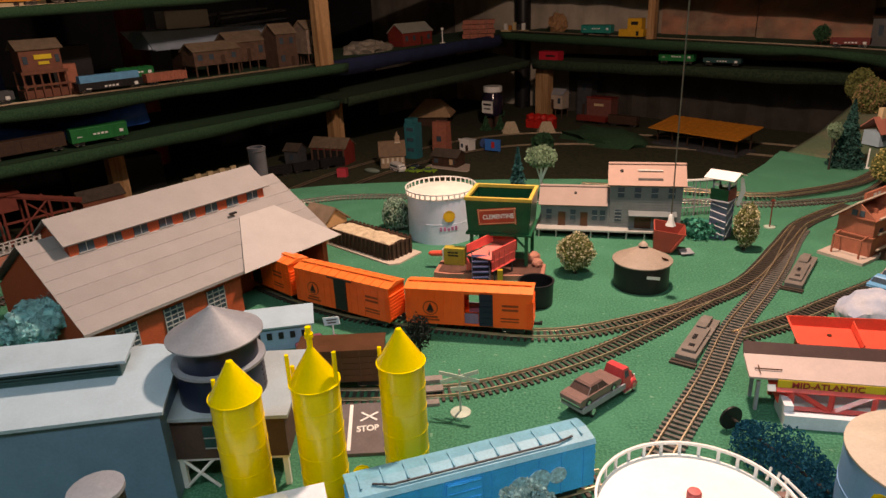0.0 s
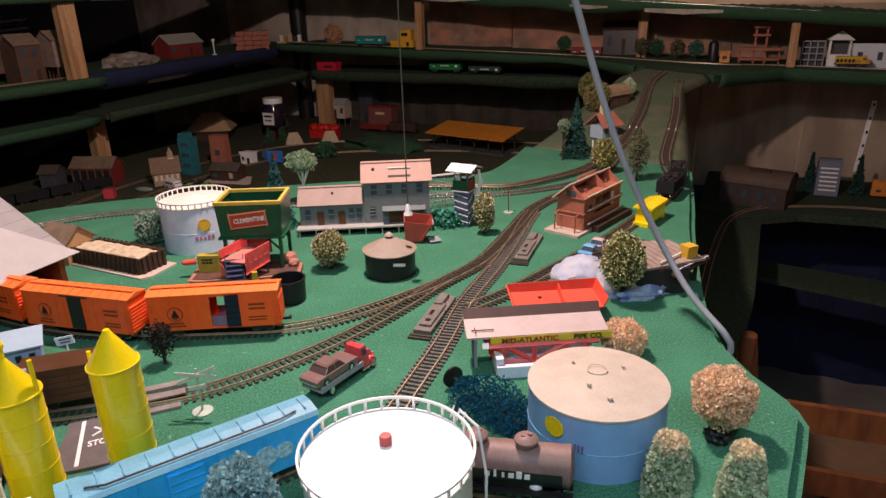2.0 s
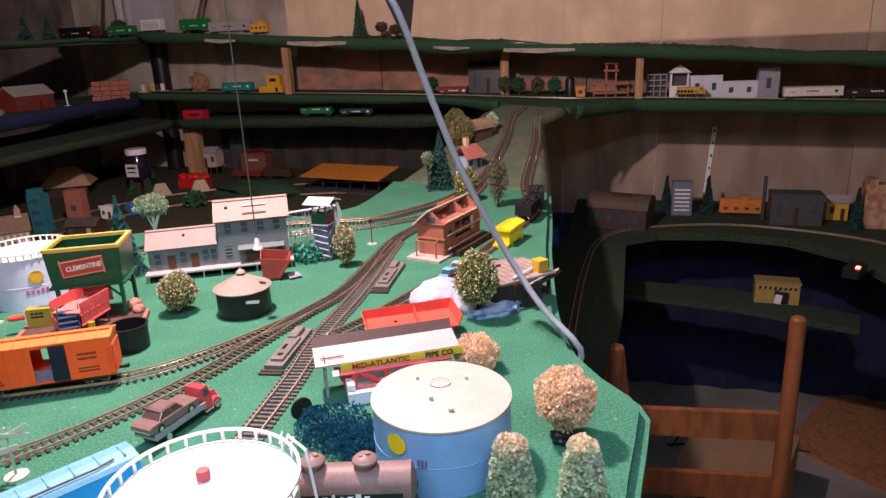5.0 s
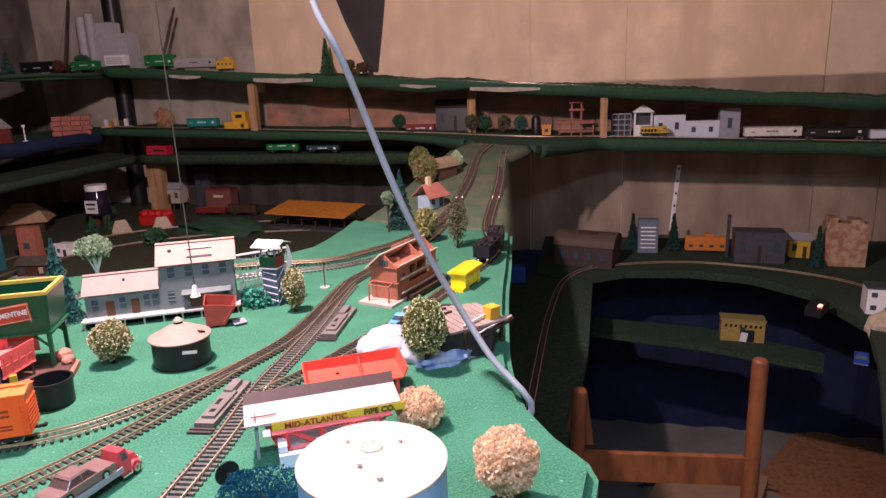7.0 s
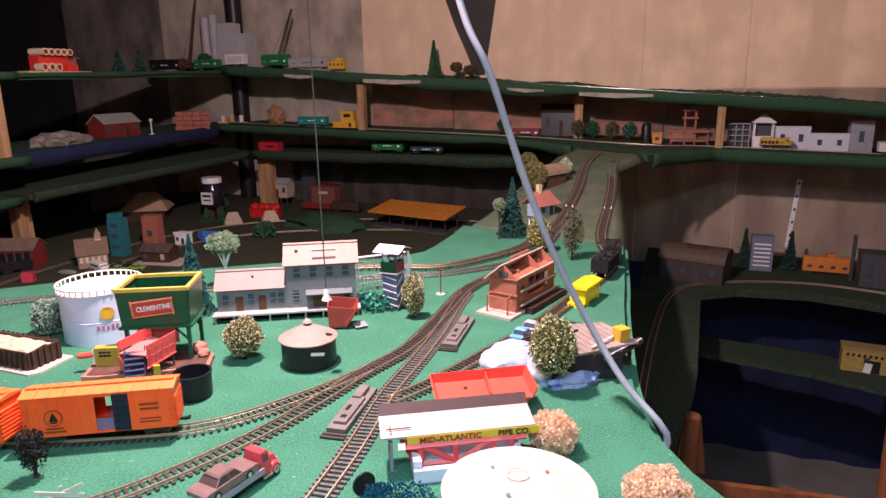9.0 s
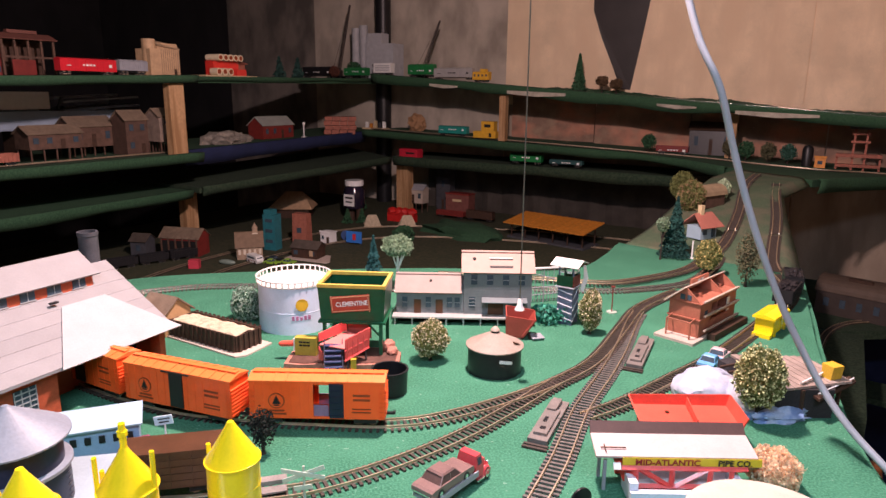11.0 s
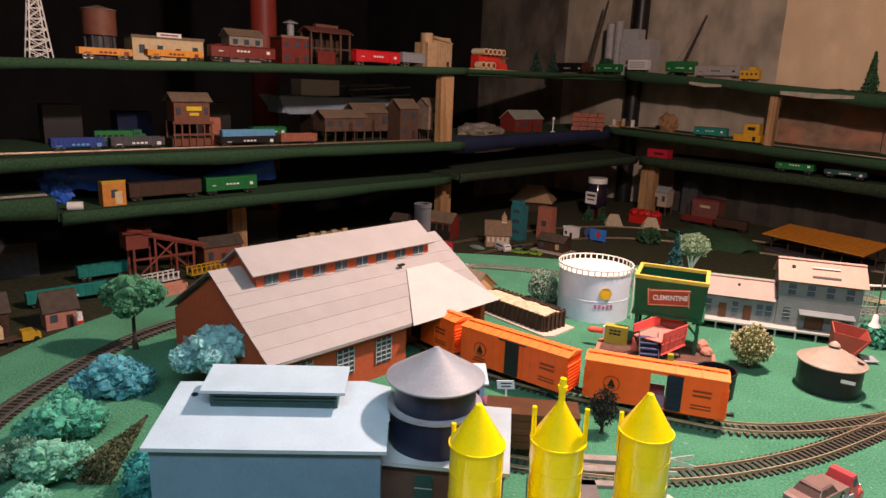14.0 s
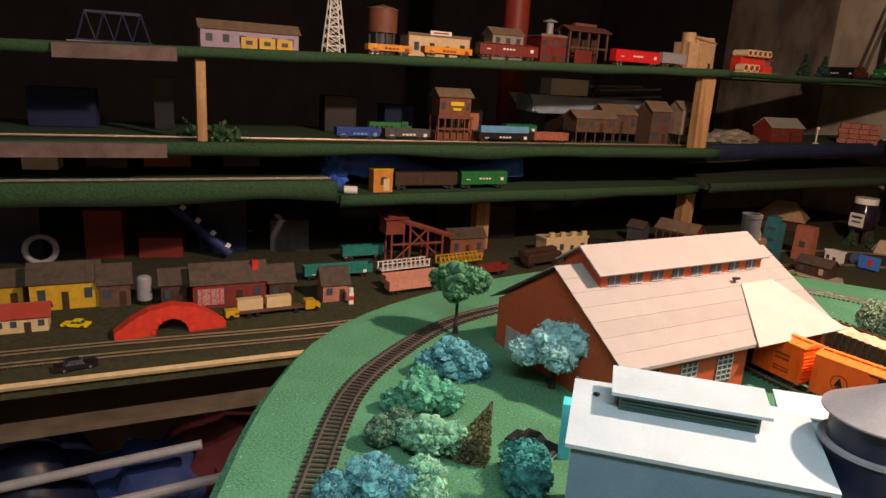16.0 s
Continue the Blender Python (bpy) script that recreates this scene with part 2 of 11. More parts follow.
FELT_RAMP = mapped("worn_green_ramp_felt", "ShaderNodeTexNoise", (0.066, 0.112, 0.062), (0.105, 0.150, 0.085), (300, 300, 300), 0.95, 0.4, Scale=1.0, Detail=6.0)
worn(FELT_RAMP, (0.190, 0.150, 0.105), (0.20, 0.20, 0.15))
worn(FELT, (0.054, 0.236, 0.138), (0.18, 0.35, 0.25))
FELT_DARK = mapped("dark_green_cloth", "ShaderNodeTexNoise", (0.018, 0.062, 0.029), (0.030, 0.085, 0.041), (200, 200, 200), 0.95, 0.2, Scale=1.0, Detail=6.0)
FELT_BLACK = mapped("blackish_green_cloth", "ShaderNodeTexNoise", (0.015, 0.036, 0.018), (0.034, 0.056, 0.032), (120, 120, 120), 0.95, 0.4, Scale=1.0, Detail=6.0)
FELT_BROWN = mapped("olive_ground_mat", "ShaderNodeTexNoise", (0.034, 0.042, 0.020), (0.058, 0.056, 0.028), (90, 90, 90), 0.95, 0.5, Scale=1.0, Detail=6.0)
WOOD_RAW = mapped("raw_pine_wood", "ShaderNodeTexNoise", (0.50, 0.30, 0.15), (0.33, 0.18, 0.08), (90, 90, 6), 0.7, 0.2, Scale=1.0, Detail=4.0)
WOOD_CHAIR = mapped("stained_chair_wood", "ShaderNodeTexNoise", (0.20, 0.068, 0.024), (0.14, 0.046, 0.017), (40, 40, 9), 0.45, 0.15, Scale=1.0, Detail=4.0)
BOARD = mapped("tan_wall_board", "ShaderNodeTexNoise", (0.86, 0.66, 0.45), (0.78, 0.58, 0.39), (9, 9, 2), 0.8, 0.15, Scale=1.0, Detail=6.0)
BOARD_LOW = mapped("brown_lower_wall_board", "ShaderNodeTexNoise", (0.40, 0.315, 0.235), (0.28, 0.215, 0.160), (9, 9, 2), 0.8, 0.15, Scale=1.0, Detail=6.0)
BOARD_PALE = mat("pale_wall_board", (0.72, 0.60, 0.44), 0.8, 0.1, 8, 0.1)
CONCRETE = mapped("grey_concrete_wall", "ShaderNodeTexNoise", (0.48, 0.42, 0.345), (0.31, 0.27, 0.22), (7, 7, 4), 0.9, 0.3, Scale=1.0, Detail=8.0)
FLOOR = mat("concrete_floor", (0.22, 0.20, 0.18), 0.8, 0.2, 5, 0.2, dirt=(0.09, 0.08, 0.07))
# near-black wall: the shade behind the shelves is put into its colour
CONCRETE_SHADE = mapped("concrete_wall_deep_shade", "ShaderNodeTexNoise", (0.016, 0.016, 0.018), (0.010, 0.010, 0.012), (7, 7, 4), 0.9, 0.3, Scale=1.0, Detail=8.0)
CEIL = mat("dark_joist_ceiling", (0.06, 0.045, 0.035), 0.9, 0.2, 8, 0.2)
# mid tone of the concrete, coloured for light fading towards the left
CONCRETE_HALF_SHADE = mapped("concrete_wall_half_shade", "ShaderNodeTexNoise", (0.20, 0.175, 0.15), (0.10, 0.09, 0.08), (7, 7, 4), 0.9, 0.3, Scale=1.0, Detail=8.0)
NAVY_CLOTH = mat("navy_cloth", (0.011, 0.018, 0.060), 0.9, 0.2, 20, 0.2)
BLACK_FILM = mat("black_plastic_sheet", (0.012, 0.012, 0.013), 0.35, 0.2, 12, 0.3)
STEEL = mat("nickel_rail", (0.66, 0.55, 0.40), 0.40, 0.12, 90, 0.05, metal=0.85)
STEEL_BRIGHT = mat("bright_steel", (0.75, 0.73, 0.70), 0.25, 0.08, 90, 0.05, metal=0.9)
TIE = mat("brown_plastic_tie", (0.052, 0.038, 0.030), 0.6, 0.25, 120, 0.15)
TIE_GREY = mat("weathered_tie", (0.13, 0.112, 0.100), 0.7, 0.25, 120, 0.15)
BLACK = mat("black_plastic", (0.014, 0.014, 0.016), 0.4, 0.15, 120, 0.08)
ORANGE = mat("orange_plastic", (0.97, 0.118, 0.018), 0.38, 0.06, 80, 0.06, coat=0.15)
ORANGE_ROOF = mat("light_orange_roof", (0.92, 0.20, 0.045), 0.42, 0.07, 80, 0.06)
CYAN = mat("cyan_car_paint", (0.006, 0.43, 0.92), 0.45, 0.10, 60, 0.06, dirt=(0.02, 0.40, 0.74), coat=0.05)
CYAN_ROOF = mat("grey_cyan_roof", (0.15, 0.39, 0.52), 0.45, 0.12, 60, 0.06)
YELLOW = mat("yellow_plastic", (0.88, 0.66, 0.006), 0.24, 0.05, 60, 0.04, coat=0.35)
WHITE = mat("white_plastic", (0.82, 0.82, 0.80), 0.35, 0.04, 60, 0.04, coat=0.2)
PALE = mat("pale_lilac_plastic", (0.62, 0.66, 0.74), 0.4, 0.06, 60, 0.04)
TAN = mat("tan_tank_roof", (0.56, 0.48, 0.39), 0.5, 0.08, 60, 0.08)
BLUE_TANK = mat("sky_blue_tank", (0.22, 0.43, 0.74), 0.4, 0.06, 50, 0.05, coat=0.1)
TANK_WHITE = mat("pale_tank_wall", (0.62, 0.68, 0.82), 0.4, 0.06, 50, 0.05)
RED = mat("red_plastic", (0.72, 0.045, 0.03), 0.35, 0.08, 60, 0.05, coat=0.2)
RED_SALMON = mat("salmon_red_plastic", (0.78, 0.10, 0.06), 0.38, 0.08, 60, 0.05, coat=0.15)
MAROON = mat("maroon_paint", (0.20, 0.028, 0.022), 0.5, 0.15, 60, 0.08)
BROWN = mat("brown_plastic", (0.085, 0.035, 0.016), 0.4, 0.15, 60, 0.08)
TANKER = mat("dull_brown_tank", (0.25, 0.155, 0.135), 0.5, 0.15, 60, 0.08, dirt=(0.12, 0.09, 0.08))
NAVY = mat("navy_tank", (0.008, 0.013, 0.036), 0.38, 0.15, 50, 0.06)
GREY_ROOF = mat("grey_cone_roof", (0.235, 0.26, 0.30), 0.5, 0.10, 60, 0.08)
GREY_WALL = mat("grey_blue_wall", (0.115, 0.22, 0.32), 0.55, 0.08, 40, 0.08)
ROOF_WHITE = mat("off_white_roof", (0.36, 0.49, 0.58), 0.5, 0.06, 40, 0.06)
ROOF_BEIGE = mat("beige_card_roof", (0.275, 0.265, 0.265), 0.65, 0.05, 40, 0.08)
BRICK_RED = mapped("brick_red_card", "ShaderNodeTexBrick", (0.46, 0.085, 0.032), (0.36, 0.075, 0.035), (220, 220, 220), 0.7, 0.2)
WINDOW = mat("slate_window", (0.05, 0.075, 0.10), 0.25, 0.15, 60, 0.02)
WINDOW_FRAME = mat("pale_window_frame", (0.34, 0.36, 0.37), 0.5, 0.05, 60, 0.02)
TEAL_DARK = mat("dark_teal_paint", (0.02, 0.075, 0.075), 0.45, 0.12, 60, 0.05)
HOPPER_GREEN = mat("dark_green_plastic", (0.008, 0.10, 0.045), 0.35, 0.12, 60, 0.05, coat=0.15)
HOUSE_GREY = mat("grey_clapboard", (0.15, 0.175, 0.18), 0.6, 0.10, 60, 0.08)
HOUSE_ROOF = mat("dusty_pink_roof", (0.37, 0.235, 0.19), 0.6, 0.06, 60, 0.08)
SAND = mat("pale_sand_load", (0.52, 0.42, 0.29), 0.9, 0.18, 120, 0.5)
COCOA = mat("dark_timber", (0.055, 0.028, 0.017), 0.7, 0.25, 90, 0.2)
PINK_PAD = mat("pink_ground_pad", (0.40, 0.17, 0.12), 0.8, 0.2, 70, 0.4)
ROCK_BLUE = mapped("pale_blue_rock", "ShaderNodeTexNoise", (0.50, 0.51, 0.57), (0.34, 0.39, 0.50), (40, 40, 40), 0.8, 0.45, Scale=1.0, Detail=6.0)
ASPHALT = mat("grey_road_plate", (0.14, 0.12, 0.12), 0.7, 0.12, 60, 0.1)
LICHEN_TEAL = mat("teal_lichen", (0.050, 0.28, 0.195), 0.95, 0.3, 120, 0.3)
LICHEN_BLUE = mat("blue_lichen", (0.050, 0.235, 0.29), 0.95, 0.3, 120, 0.3)
LICHEN_PALE = mat("pale_green_lichen", (0.12, 0.37, 0.265), 0.95, 0.3, 120, 0.3)
LEAF_GREEN = mat("dark_leaf", (0.03, 0.10, 0.045), 0.9, 0.35, 160, 0.2)
LEAF_OLIVE = mat("olive_leaf", (0.22, 0.24, 0.09), 0.9, 0.4, 160, 0.2)
LEAF_CREAM = mat("cream_blossom", (0.84, 0.74, 0.52), 0.9, 0.3, 160, 0.2)
LEAF_PINK = mat("peach_blossom", (0.92, 0.68, 0.46), 0.9, 0.35, 160, 0.2)
LEAF_GREY = mat("grey_green_leaf", (0.54, 0.65, 0.46), 0.9, 0.3, 160, 0.2)
PINE_BLUE = mat("blue_green_needles", (0.045, 0.15, 0.15), 0.9, 0.35, 160, 0.2)
ROOF_DARK = mat("dark_village_roof", (0.075, 0.058, 0.046), 0.8, 0.25, 60, 0.2)
BARK = mat("dark_bark", (0.035, 0.026, 0.02), 0.9, 0.3, 120, 0.4)
PURPLE = mat("dull_purple_plastic", (0.20, 0.06, 0.10), 0.45, 0.15, 60, 0.05)
LILAC = mat("lilac_panel", (0.25, 0.16, 0.27), 0.5, 0.1, 60, 0.05)
BLUE_PAINT = mat("blue_paint", (0.012, 0.05, 0.28), 0.45, 0.15, 60, 0.05)
SKY_PAINT = mat("light_blue_paint", (0.12, 0.36, 0.62), 0.45, 0.12, 60, 0.05)
TEAL = mat("teal_paint", (0.01, 0.22, 0.19), 0.4, 0.15, 60, 0.05)
GREEN_PAINT = mat("green_paint", (0.01, 0.18, 0.05), 0.38, 0.15, 60, 0.05)
YELLOW_DULL = mat("dull_yellow_paint", (0.58, 0.36, 0.03), 0.5, 0.12, 60, 0.05)
AMBER = mat("amber_roof", (0.60, 0.225, 0.03), 0.55, 0.15, 60, 0.06)
CREAM = mat("cream_wall", (0.62, 0.48, 0.28), 0.6, 0.1, 60, 0.06)
GREY_MID = mat("mid_grey_plastic", (0.30, 0.31, 0.34), 0.5, 0.1, 60, 0.05)
GREY_DARK = mat("dark_grey_plastic", (0.06, 0.062, 0.07), 0.5, 0.2, 60, 0.06)
FRAME_BROWN = mat("weathered_brown_wood", (0.105, 0.058, 0.040), 0.75, 0.25, 60, 0.2)
ROOF_TAUPE = mat("taupe_shingle_roof", (0.20, 0.145, 0.10), 0.75, 0.2, 60, 0.2)
BRICK_DULL = mat("dull_brick", (0.34, 0.115, 0.075), 0.7, 0.2, 90, 0.2)
BRICK_ORANGE = mat("orange_brick", (0.36, 0.125, 0.075), 0.65, 0.15, 90, 0.15)
CABLE = mat("grey_cable_sheath", (0.40, 0.43, 0.48), 0.4, 0.05, 60, 0.03)
TWINE = mat("pale_string", (0.13, 0.12, 0.09), 0.8, 0.1, 60, 0.1)
SIGN_YELLOW = mat("yellow_sign_board", (0.75, 0.55, 0.03), 0.5, 0.06, 60, 0.03)
INK = mat("black_ink", (0.012, 0.012, 0.012), 0.6, 0.05, 60, 0.0)
INK_RED = mat("red_ink", (0.55, 0.03, 0.03), 0.6, 0.05, 60, 0.0)
INK_WHITE = mat("white_ink", (0.8, 0.8, 0.78), 0.6, 0.04, 60, 0.0)
INK_BROWN = mat("faded_lettering_ink", (0.28, 0.05, 0.012), 0.6, 0.1, 60, 0.0)
TEAR_BLACK = mat("black_tear", (0.03, 0.025, 0.024), 0.5, 0.2, 12, 0.3)
COLUMN_RED = mat("red_oxide_column", (0.30, 0.042, 0.030), 0.5, 0.2, 10, 0.05)


def scattering(*mats):
    """Lets light seep through foam and lichen."""
    for m in mats:
        b = m.node_tree.nodes["Principled BSDF"]
        b.inputs["Subsurface Weight"].default_value = 0.75
        b.inputs["Subsurface Radius"].default_value = (1.0, 1.0, 1.0)
        b.inputs["Subsurface Scale"].default_value = 0.006
        b.inputs["Specular IOR Level"].default_value = 0.1


scattering(LICHEN_TEAL, LICHEN_BLUE, LICHEN_PALE)


def thin_leaf(*mats):
    """Lets part of the light pass through thin leaf flakes."""
    for m in mats:
        n, link = m.node_tree.nodes, m.node_tree.links.new
        b = n["Principled BSDF"]
        b.inputs["Specular IOR Level"].default_value = 0.1
        through_leaf, mix = n.new("ShaderNodeBsdfTranslucent"), n.new("ShaderNodeMixShader")
        link(b.inputs["Base Color"].links[0].from_socket, through_leaf.inputs["Color"])
        mix.inputs[0].default_value = 0.38
        link(b.outputs[0], mix.inputs[1])
        link(through_leaf.outputs[0], mix.inputs[2])
        link(mix.outputs[0], n["Material Output"].inputs["Surface"])


thin_leaf(LEAF_OLIVE, LEAF_CREAM, LEAF_PINK, LEAF_GREY, PINE_BLUE)

# ---- the room ----
FLOOR_Z, CEIL_Z = -1.25, 1.15
AB = pose(0, 0, 0, 0, 0, ROOM)


def top_left(b):
    return 0.345 + 0.028 * b


def top_back(a):
    return 0.403 - 0.07 * (a + 1.49)


def mid_back(a):
    return 0.095 - 0.035 * a


solid("floor", "grey stained concrete basement floor", "floor", FLOOR, box((-1.0, 0.9, FLOOR_Z - 0.1), (7.4, 5.6, 0.1)), kind="structure", at=AB)
solid("ceiling", "dark basement ceiling between joists", "ceiling", CEIL, box((-1.0, 0.9, CEIL_Z), (7.4, 5.6, 0.1)), kind="structure", at=AB)
solid("wall_back_concrete", "dark grey stained concrete basement wall", "wall", CONCRETE, box((-1.99, 3.31, FLOOR_Z), (1.22, 0.1, 2.4)), kind="structure", at=AB)
# these darker stretches carry the corner's shade in their colour
solid("wall_back_dark", "basement wall behind the shelves, coloured near black for shade", "wall", CONCRETE_SHADE, box((-3.94, 3.31, FLOOR_Z), (1.28, 0.1, 2.4)), kind="structure", at=AB)
solid("wall_back_sooty", "concrete basement wall in the corner, coloured darker for shade", "wall", CONCRETE_HALF_SHADE, box((-2.95, 3.31, FLOOR_Z), (0.70, 0.1, 2.4)), kind="structure", at=AB)
wall_b = solid("wall_back_board", "tan fibreboard panels lining the basement wall", "wall", BOARD, box((0.34, 3.315, FLOOR_Z), (3.44, 0.11, 2.4)), kind="structure", at=AB)
for a0, a1, mm in ((-1.375, -0.05, BOARD), (-0.046, 0.36, BOARD), (0.364, 1.15, BOARD), (1.154, 1.40, BOARD_PALE), (1.404, 2.05, BOARD)):
    P(wall_b, "panel", mm, box(((a0 + a1) / 2, 3.256, 0.30), (a1 - a0, 0.006, 0.85)))
    # the lower panels take a darker brown than the upper ones
    P(wall_b, "lower_panel", BOARD_LOW, box(((a0 + a1) / 2, 3.256, FLOOR_Z), (a1 - a0, 0.006, 1.546)), label="brown lower wall panel")
# thin black sheet laid on the panels for a tear in the board
P(wall_b, "torn_film", TEAR_BLACK, slab([(-0.955, 3.248, 1.1), (-0.945, 3.247, 0.72), (-0.90, 3.246, 0.60), (-0.84, 3.247, 0.47), (-0.80, 3.249, 0.375), (-0.755, 3.249, 0.372), (-0.725, 3.248, 0.55), (-0.69, 3.248, 0.78), (-0.66, 3.249, 1.1)], 0.003), label="black tear in the wall board")
solid("wall_left", "far basement wall, coloured near black for shade", "wall", CONCRETE_SHADE, box((-4.62, 0.9, FLOOR_Z), (0.1, 5.6, 2.4)), kind="structure", at=AB)
solid("wall_right", "tan board wall beside the layout", "wall", BOARD, box((2.11, 0.9, FLOOR_Z), (0.1, 4.7, 2.4)), kind="structure", at=AB)
solid("wall_front", "plain grey concrete basement wall", "wall", CONCRETE, box((-1.25, -1.75, FLOOR_Z), (6.7, 0.1, 2.4)), kind="structure", at=AB)

solid("support_column", "red oxide steel support column", "column", COLUMN_RED, cyl((-2.62, 1.35, FLOOR_Z), 0.052, 2.4, seg=28), at=AB, smooth=True)
solid("waste_pipe", "black vertical pipe against concrete wall", "pipe", BLACK, cyl((-2.08, 3.20, FLOOR_Z), 0.042, 2.4, seg=20), at=AB, smooth=True)


def board(name, label, quad, t, mt, kind="structure"):
    """A shelf board: corners (a, b, z)."""
    return solid(name, label, "shelf", mt, slab(quad, t), kind=kind, at=AB)


def cloth_edge(parent, pts, drop, mt, seed, wob=0.012):
    """A strip of cloth that hangs over a shelf's front edge, with an uneven lower hem."""
    bm = bmesh.new()
    rows = []
    total = 0.0
    for (p, q) in zip(pts, pts[1:]):
        p, q = Vector(p), Vector(q)
        n = max(2, int((q - p).length / 0.04))
        d = (q - p).normalized()
        out = Vector((d.y, -d.x, 0))
        for i in range(n + (q == Vector(pts[-1]))):
            c = p.lerp(q, i / n)
            total += 0.04
            w = noise.noise(Vector((total * 3.1, seed, 0))) * wob
            w2 = noise.noise(Vector((total * 9.0, seed + 5, 0))) * 0.006
            rows.append([c + out * 0.004 + Vector((0, 0, 0.0015)), c + out * (0.012 + w2), c + out * (0.010 + w2) - Vector((0, 0, drop * 0.5)), c + out * (0.004 + w2) - Vector((0, 0, drop + w))])
    vs = [[bm.verts.new(v) for v in r] for r in rows]
    for a, b in zip(vs, vs[1:]):
        for i in range(3):
            bm.faces.new((a[i], b[i], b[i + 1], a[i + 1]))
    bmesh.ops.recalc_face_normals(bm, faces=bm.faces)
    bmesh.ops.solidify(bm, geom=bm.faces[:], thickness=0.004)
    me = bpy.data.meshes.new("cloth_edge")
    bm.to_mesh(me)
    bm.free()
    me.materials.append(mt)
    for f in me.polygons:
        f.use_smooth = True
    ob = new("cloth_edge", me)
    ob.parent = parent
    return ob


AF, AK = -1.889, -2.45
s = board("shelf_top_left", "top shelf covered in dark green cloth", [(AK, -0.9, top_left(-0.9)), (AF, -0.9, top_left(-0.9)), (AF, 1.78, top_left(1.78)), (AK, 1.78, top_left(1.78))], 0.022, FELT_DARK)
cloth_edge(s, [(AF, -0.9, top_left(-0.9)), (AF, 1.78, top_left(1.78))], 0.020, FELT_DARK, 1.0)
s = board("shelf_top_corner", "top corner shelf covered in dark green cloth", [(AK, 1.784, 0.395), (-1.95, 1.784, 0.395), (-1.95, 3.25, 0.415), (AK, 3.25, 0.415)], 0.022, FELT_DARK)
cloth_edge(s, [(-1.95, 1.79, 0.395), (-1.95, 2.9, 0.412)], 0.018, FELT_DARK, 2.0)
s = board("shelf_top_back", "top shelf along the wall with green cloth", [(-1.946, 2.90, 0.432), (2.05, 2.90, top_back(2.05)), (2.05, 3.25, top_back(2.05)), (-1.946, 3.25, 0.432)], 0.022, FELT_DARK)
cloth_edge(s, [(-1.94, 2.90, 0.432), (2.05, 2.90, top_back(2.05))], 0.036, FELT_DARK, 3.0, 0.026)
for a0, a1, d in ((-1.20, -0.93, 0.012), (-0.55, -0.40, 0.006), (-0.26, 0.02, 0.010), (-1.60, -1.45, 0.008)):
    zt = 0.410 + (a0 + 1.94) * (top_back(2.05) - 0.022 - 0.410) / 3.99
    P(s, "bare_patch", mat("pale_bare_wood", (0.34, 0.31, 0.25), 0.8, 0.3, 30, 0.2), slab([(a0, 2.884, zt + 0.004), (a1, 2.884, zt - 0.006), (a1, 2.884, zt - 0.006 - d), ((a0 + a1) / 2, 2.884, zt - 0.010 - d), (a0, 2.884, zt + 0.001 - d)], 0.003), label="pale bare wood strip")
s = board("shelf_middle_left", "middle shelf covered in green cloth", [(AK, -0.9, 0.126), (AF, -0.9, 0.126), (AF, 1.78, 0.128), (AK, 1.78, 0.128)], 0.022, FELT_DARK)
cloth_edge(s, [(AF, -0.9, 0.126), (AF, 1.78, 0.128)], 0.028, FELT_DARK, 4.0)
s = board("shelf_middle_corner", "middle corner shelf in green and navy cloth", [(AK, 1.784, 0.128), (-2.0, 1.784, 0.128), (-2.0, 3.25, 0.150), (AK, 3.25, 0.150)], 0.022, FELT_DARK)
cloth_edge(s, [(-2.0, 1.79, 0.128), (-2.0, 2.9, 0.15)], 0.05, NAVY_CLOTH, 5.0)
s = solid("shelf_middle_back", "middle shelf along the wall with green cloth", "shelf", FELT_DARK,
          slab([(-1.996, 2.88, 0.16), (-0.62, 2.88, mid_back(-0.62)), (-0.62, 3.25, mid_back(-0.62)), (-1.996, 3.25, 0.16)], 0.022),
          slab([(-0.62, 2.88, mid_back(-0.62)), (-0.40, 2.80, mid_back(-0.4)), (-0.22, 2.66, 0.1025), (0.03, 2.52, 0.094), (0.10, 2.64, 0.0915), (0.25, 2.84, mid_back(0.25)), (0.25, 3.25, mid_back(0.25)), (-0.62, 3.25, mid_back(-0.62))], 0.022),
          slab([(0.25, 2.84, mid_back(0.25)), (2.05, 2.86, mid_back(2.05)), (2.05, 3.25, mid_back(2.05)), (0.25, 3.25, mid_back(0.25))], 0.022), kind="structure", at=AB)
cloth_edge(s, [(-1.99, 2.88, 0.16), (-0.62, 2.88, mid_back(-0.62)), (-0.40, 2.80, mid_back(-0.4)), (-0.24, 2.67, 0.103)], 0.030, FELT_DARK, 6.0)
cloth_edge(s, [(0.04, 2.53, 0.094), (0.10, 2.64, 0.0915), (0.25, 2.84, mid_back(0.25)), (2.05, 2.86, mid_back(2.05))], 0.040, FELT_DARK, 7.0)
s = board("shelf_low_left", "low shelf with a bright rail on green cloth", [(-2.4, -0.9, 0.03), (-1.90, -0.9, 0.03), (-1.90, 0.40, 0.028), (-2.4, 0.40, 0.028)], 0.02, FELT_DARK)
cloth_edge(s, [(-1.90, -0.9, 0.03), (-1.90, 0.40, 0.028)], 0.05, FELT_DARK, 8.0)
s = board("shelf_low_middle", "low shelf in green cloth with parked cars", [(-2.4, 0.404, -0.012), (-1.90, 0.404, -0.012), (-1.96, 1.78, -0.012), (-2.4, 1.78, -0.012)], 0.02, FELT_DARK)
cloth_edge(s, [(-1.90, 0.41, -0.012), (-1.96, 1.78, -0.012)], 0.03, FELT_DARK, 9.0)
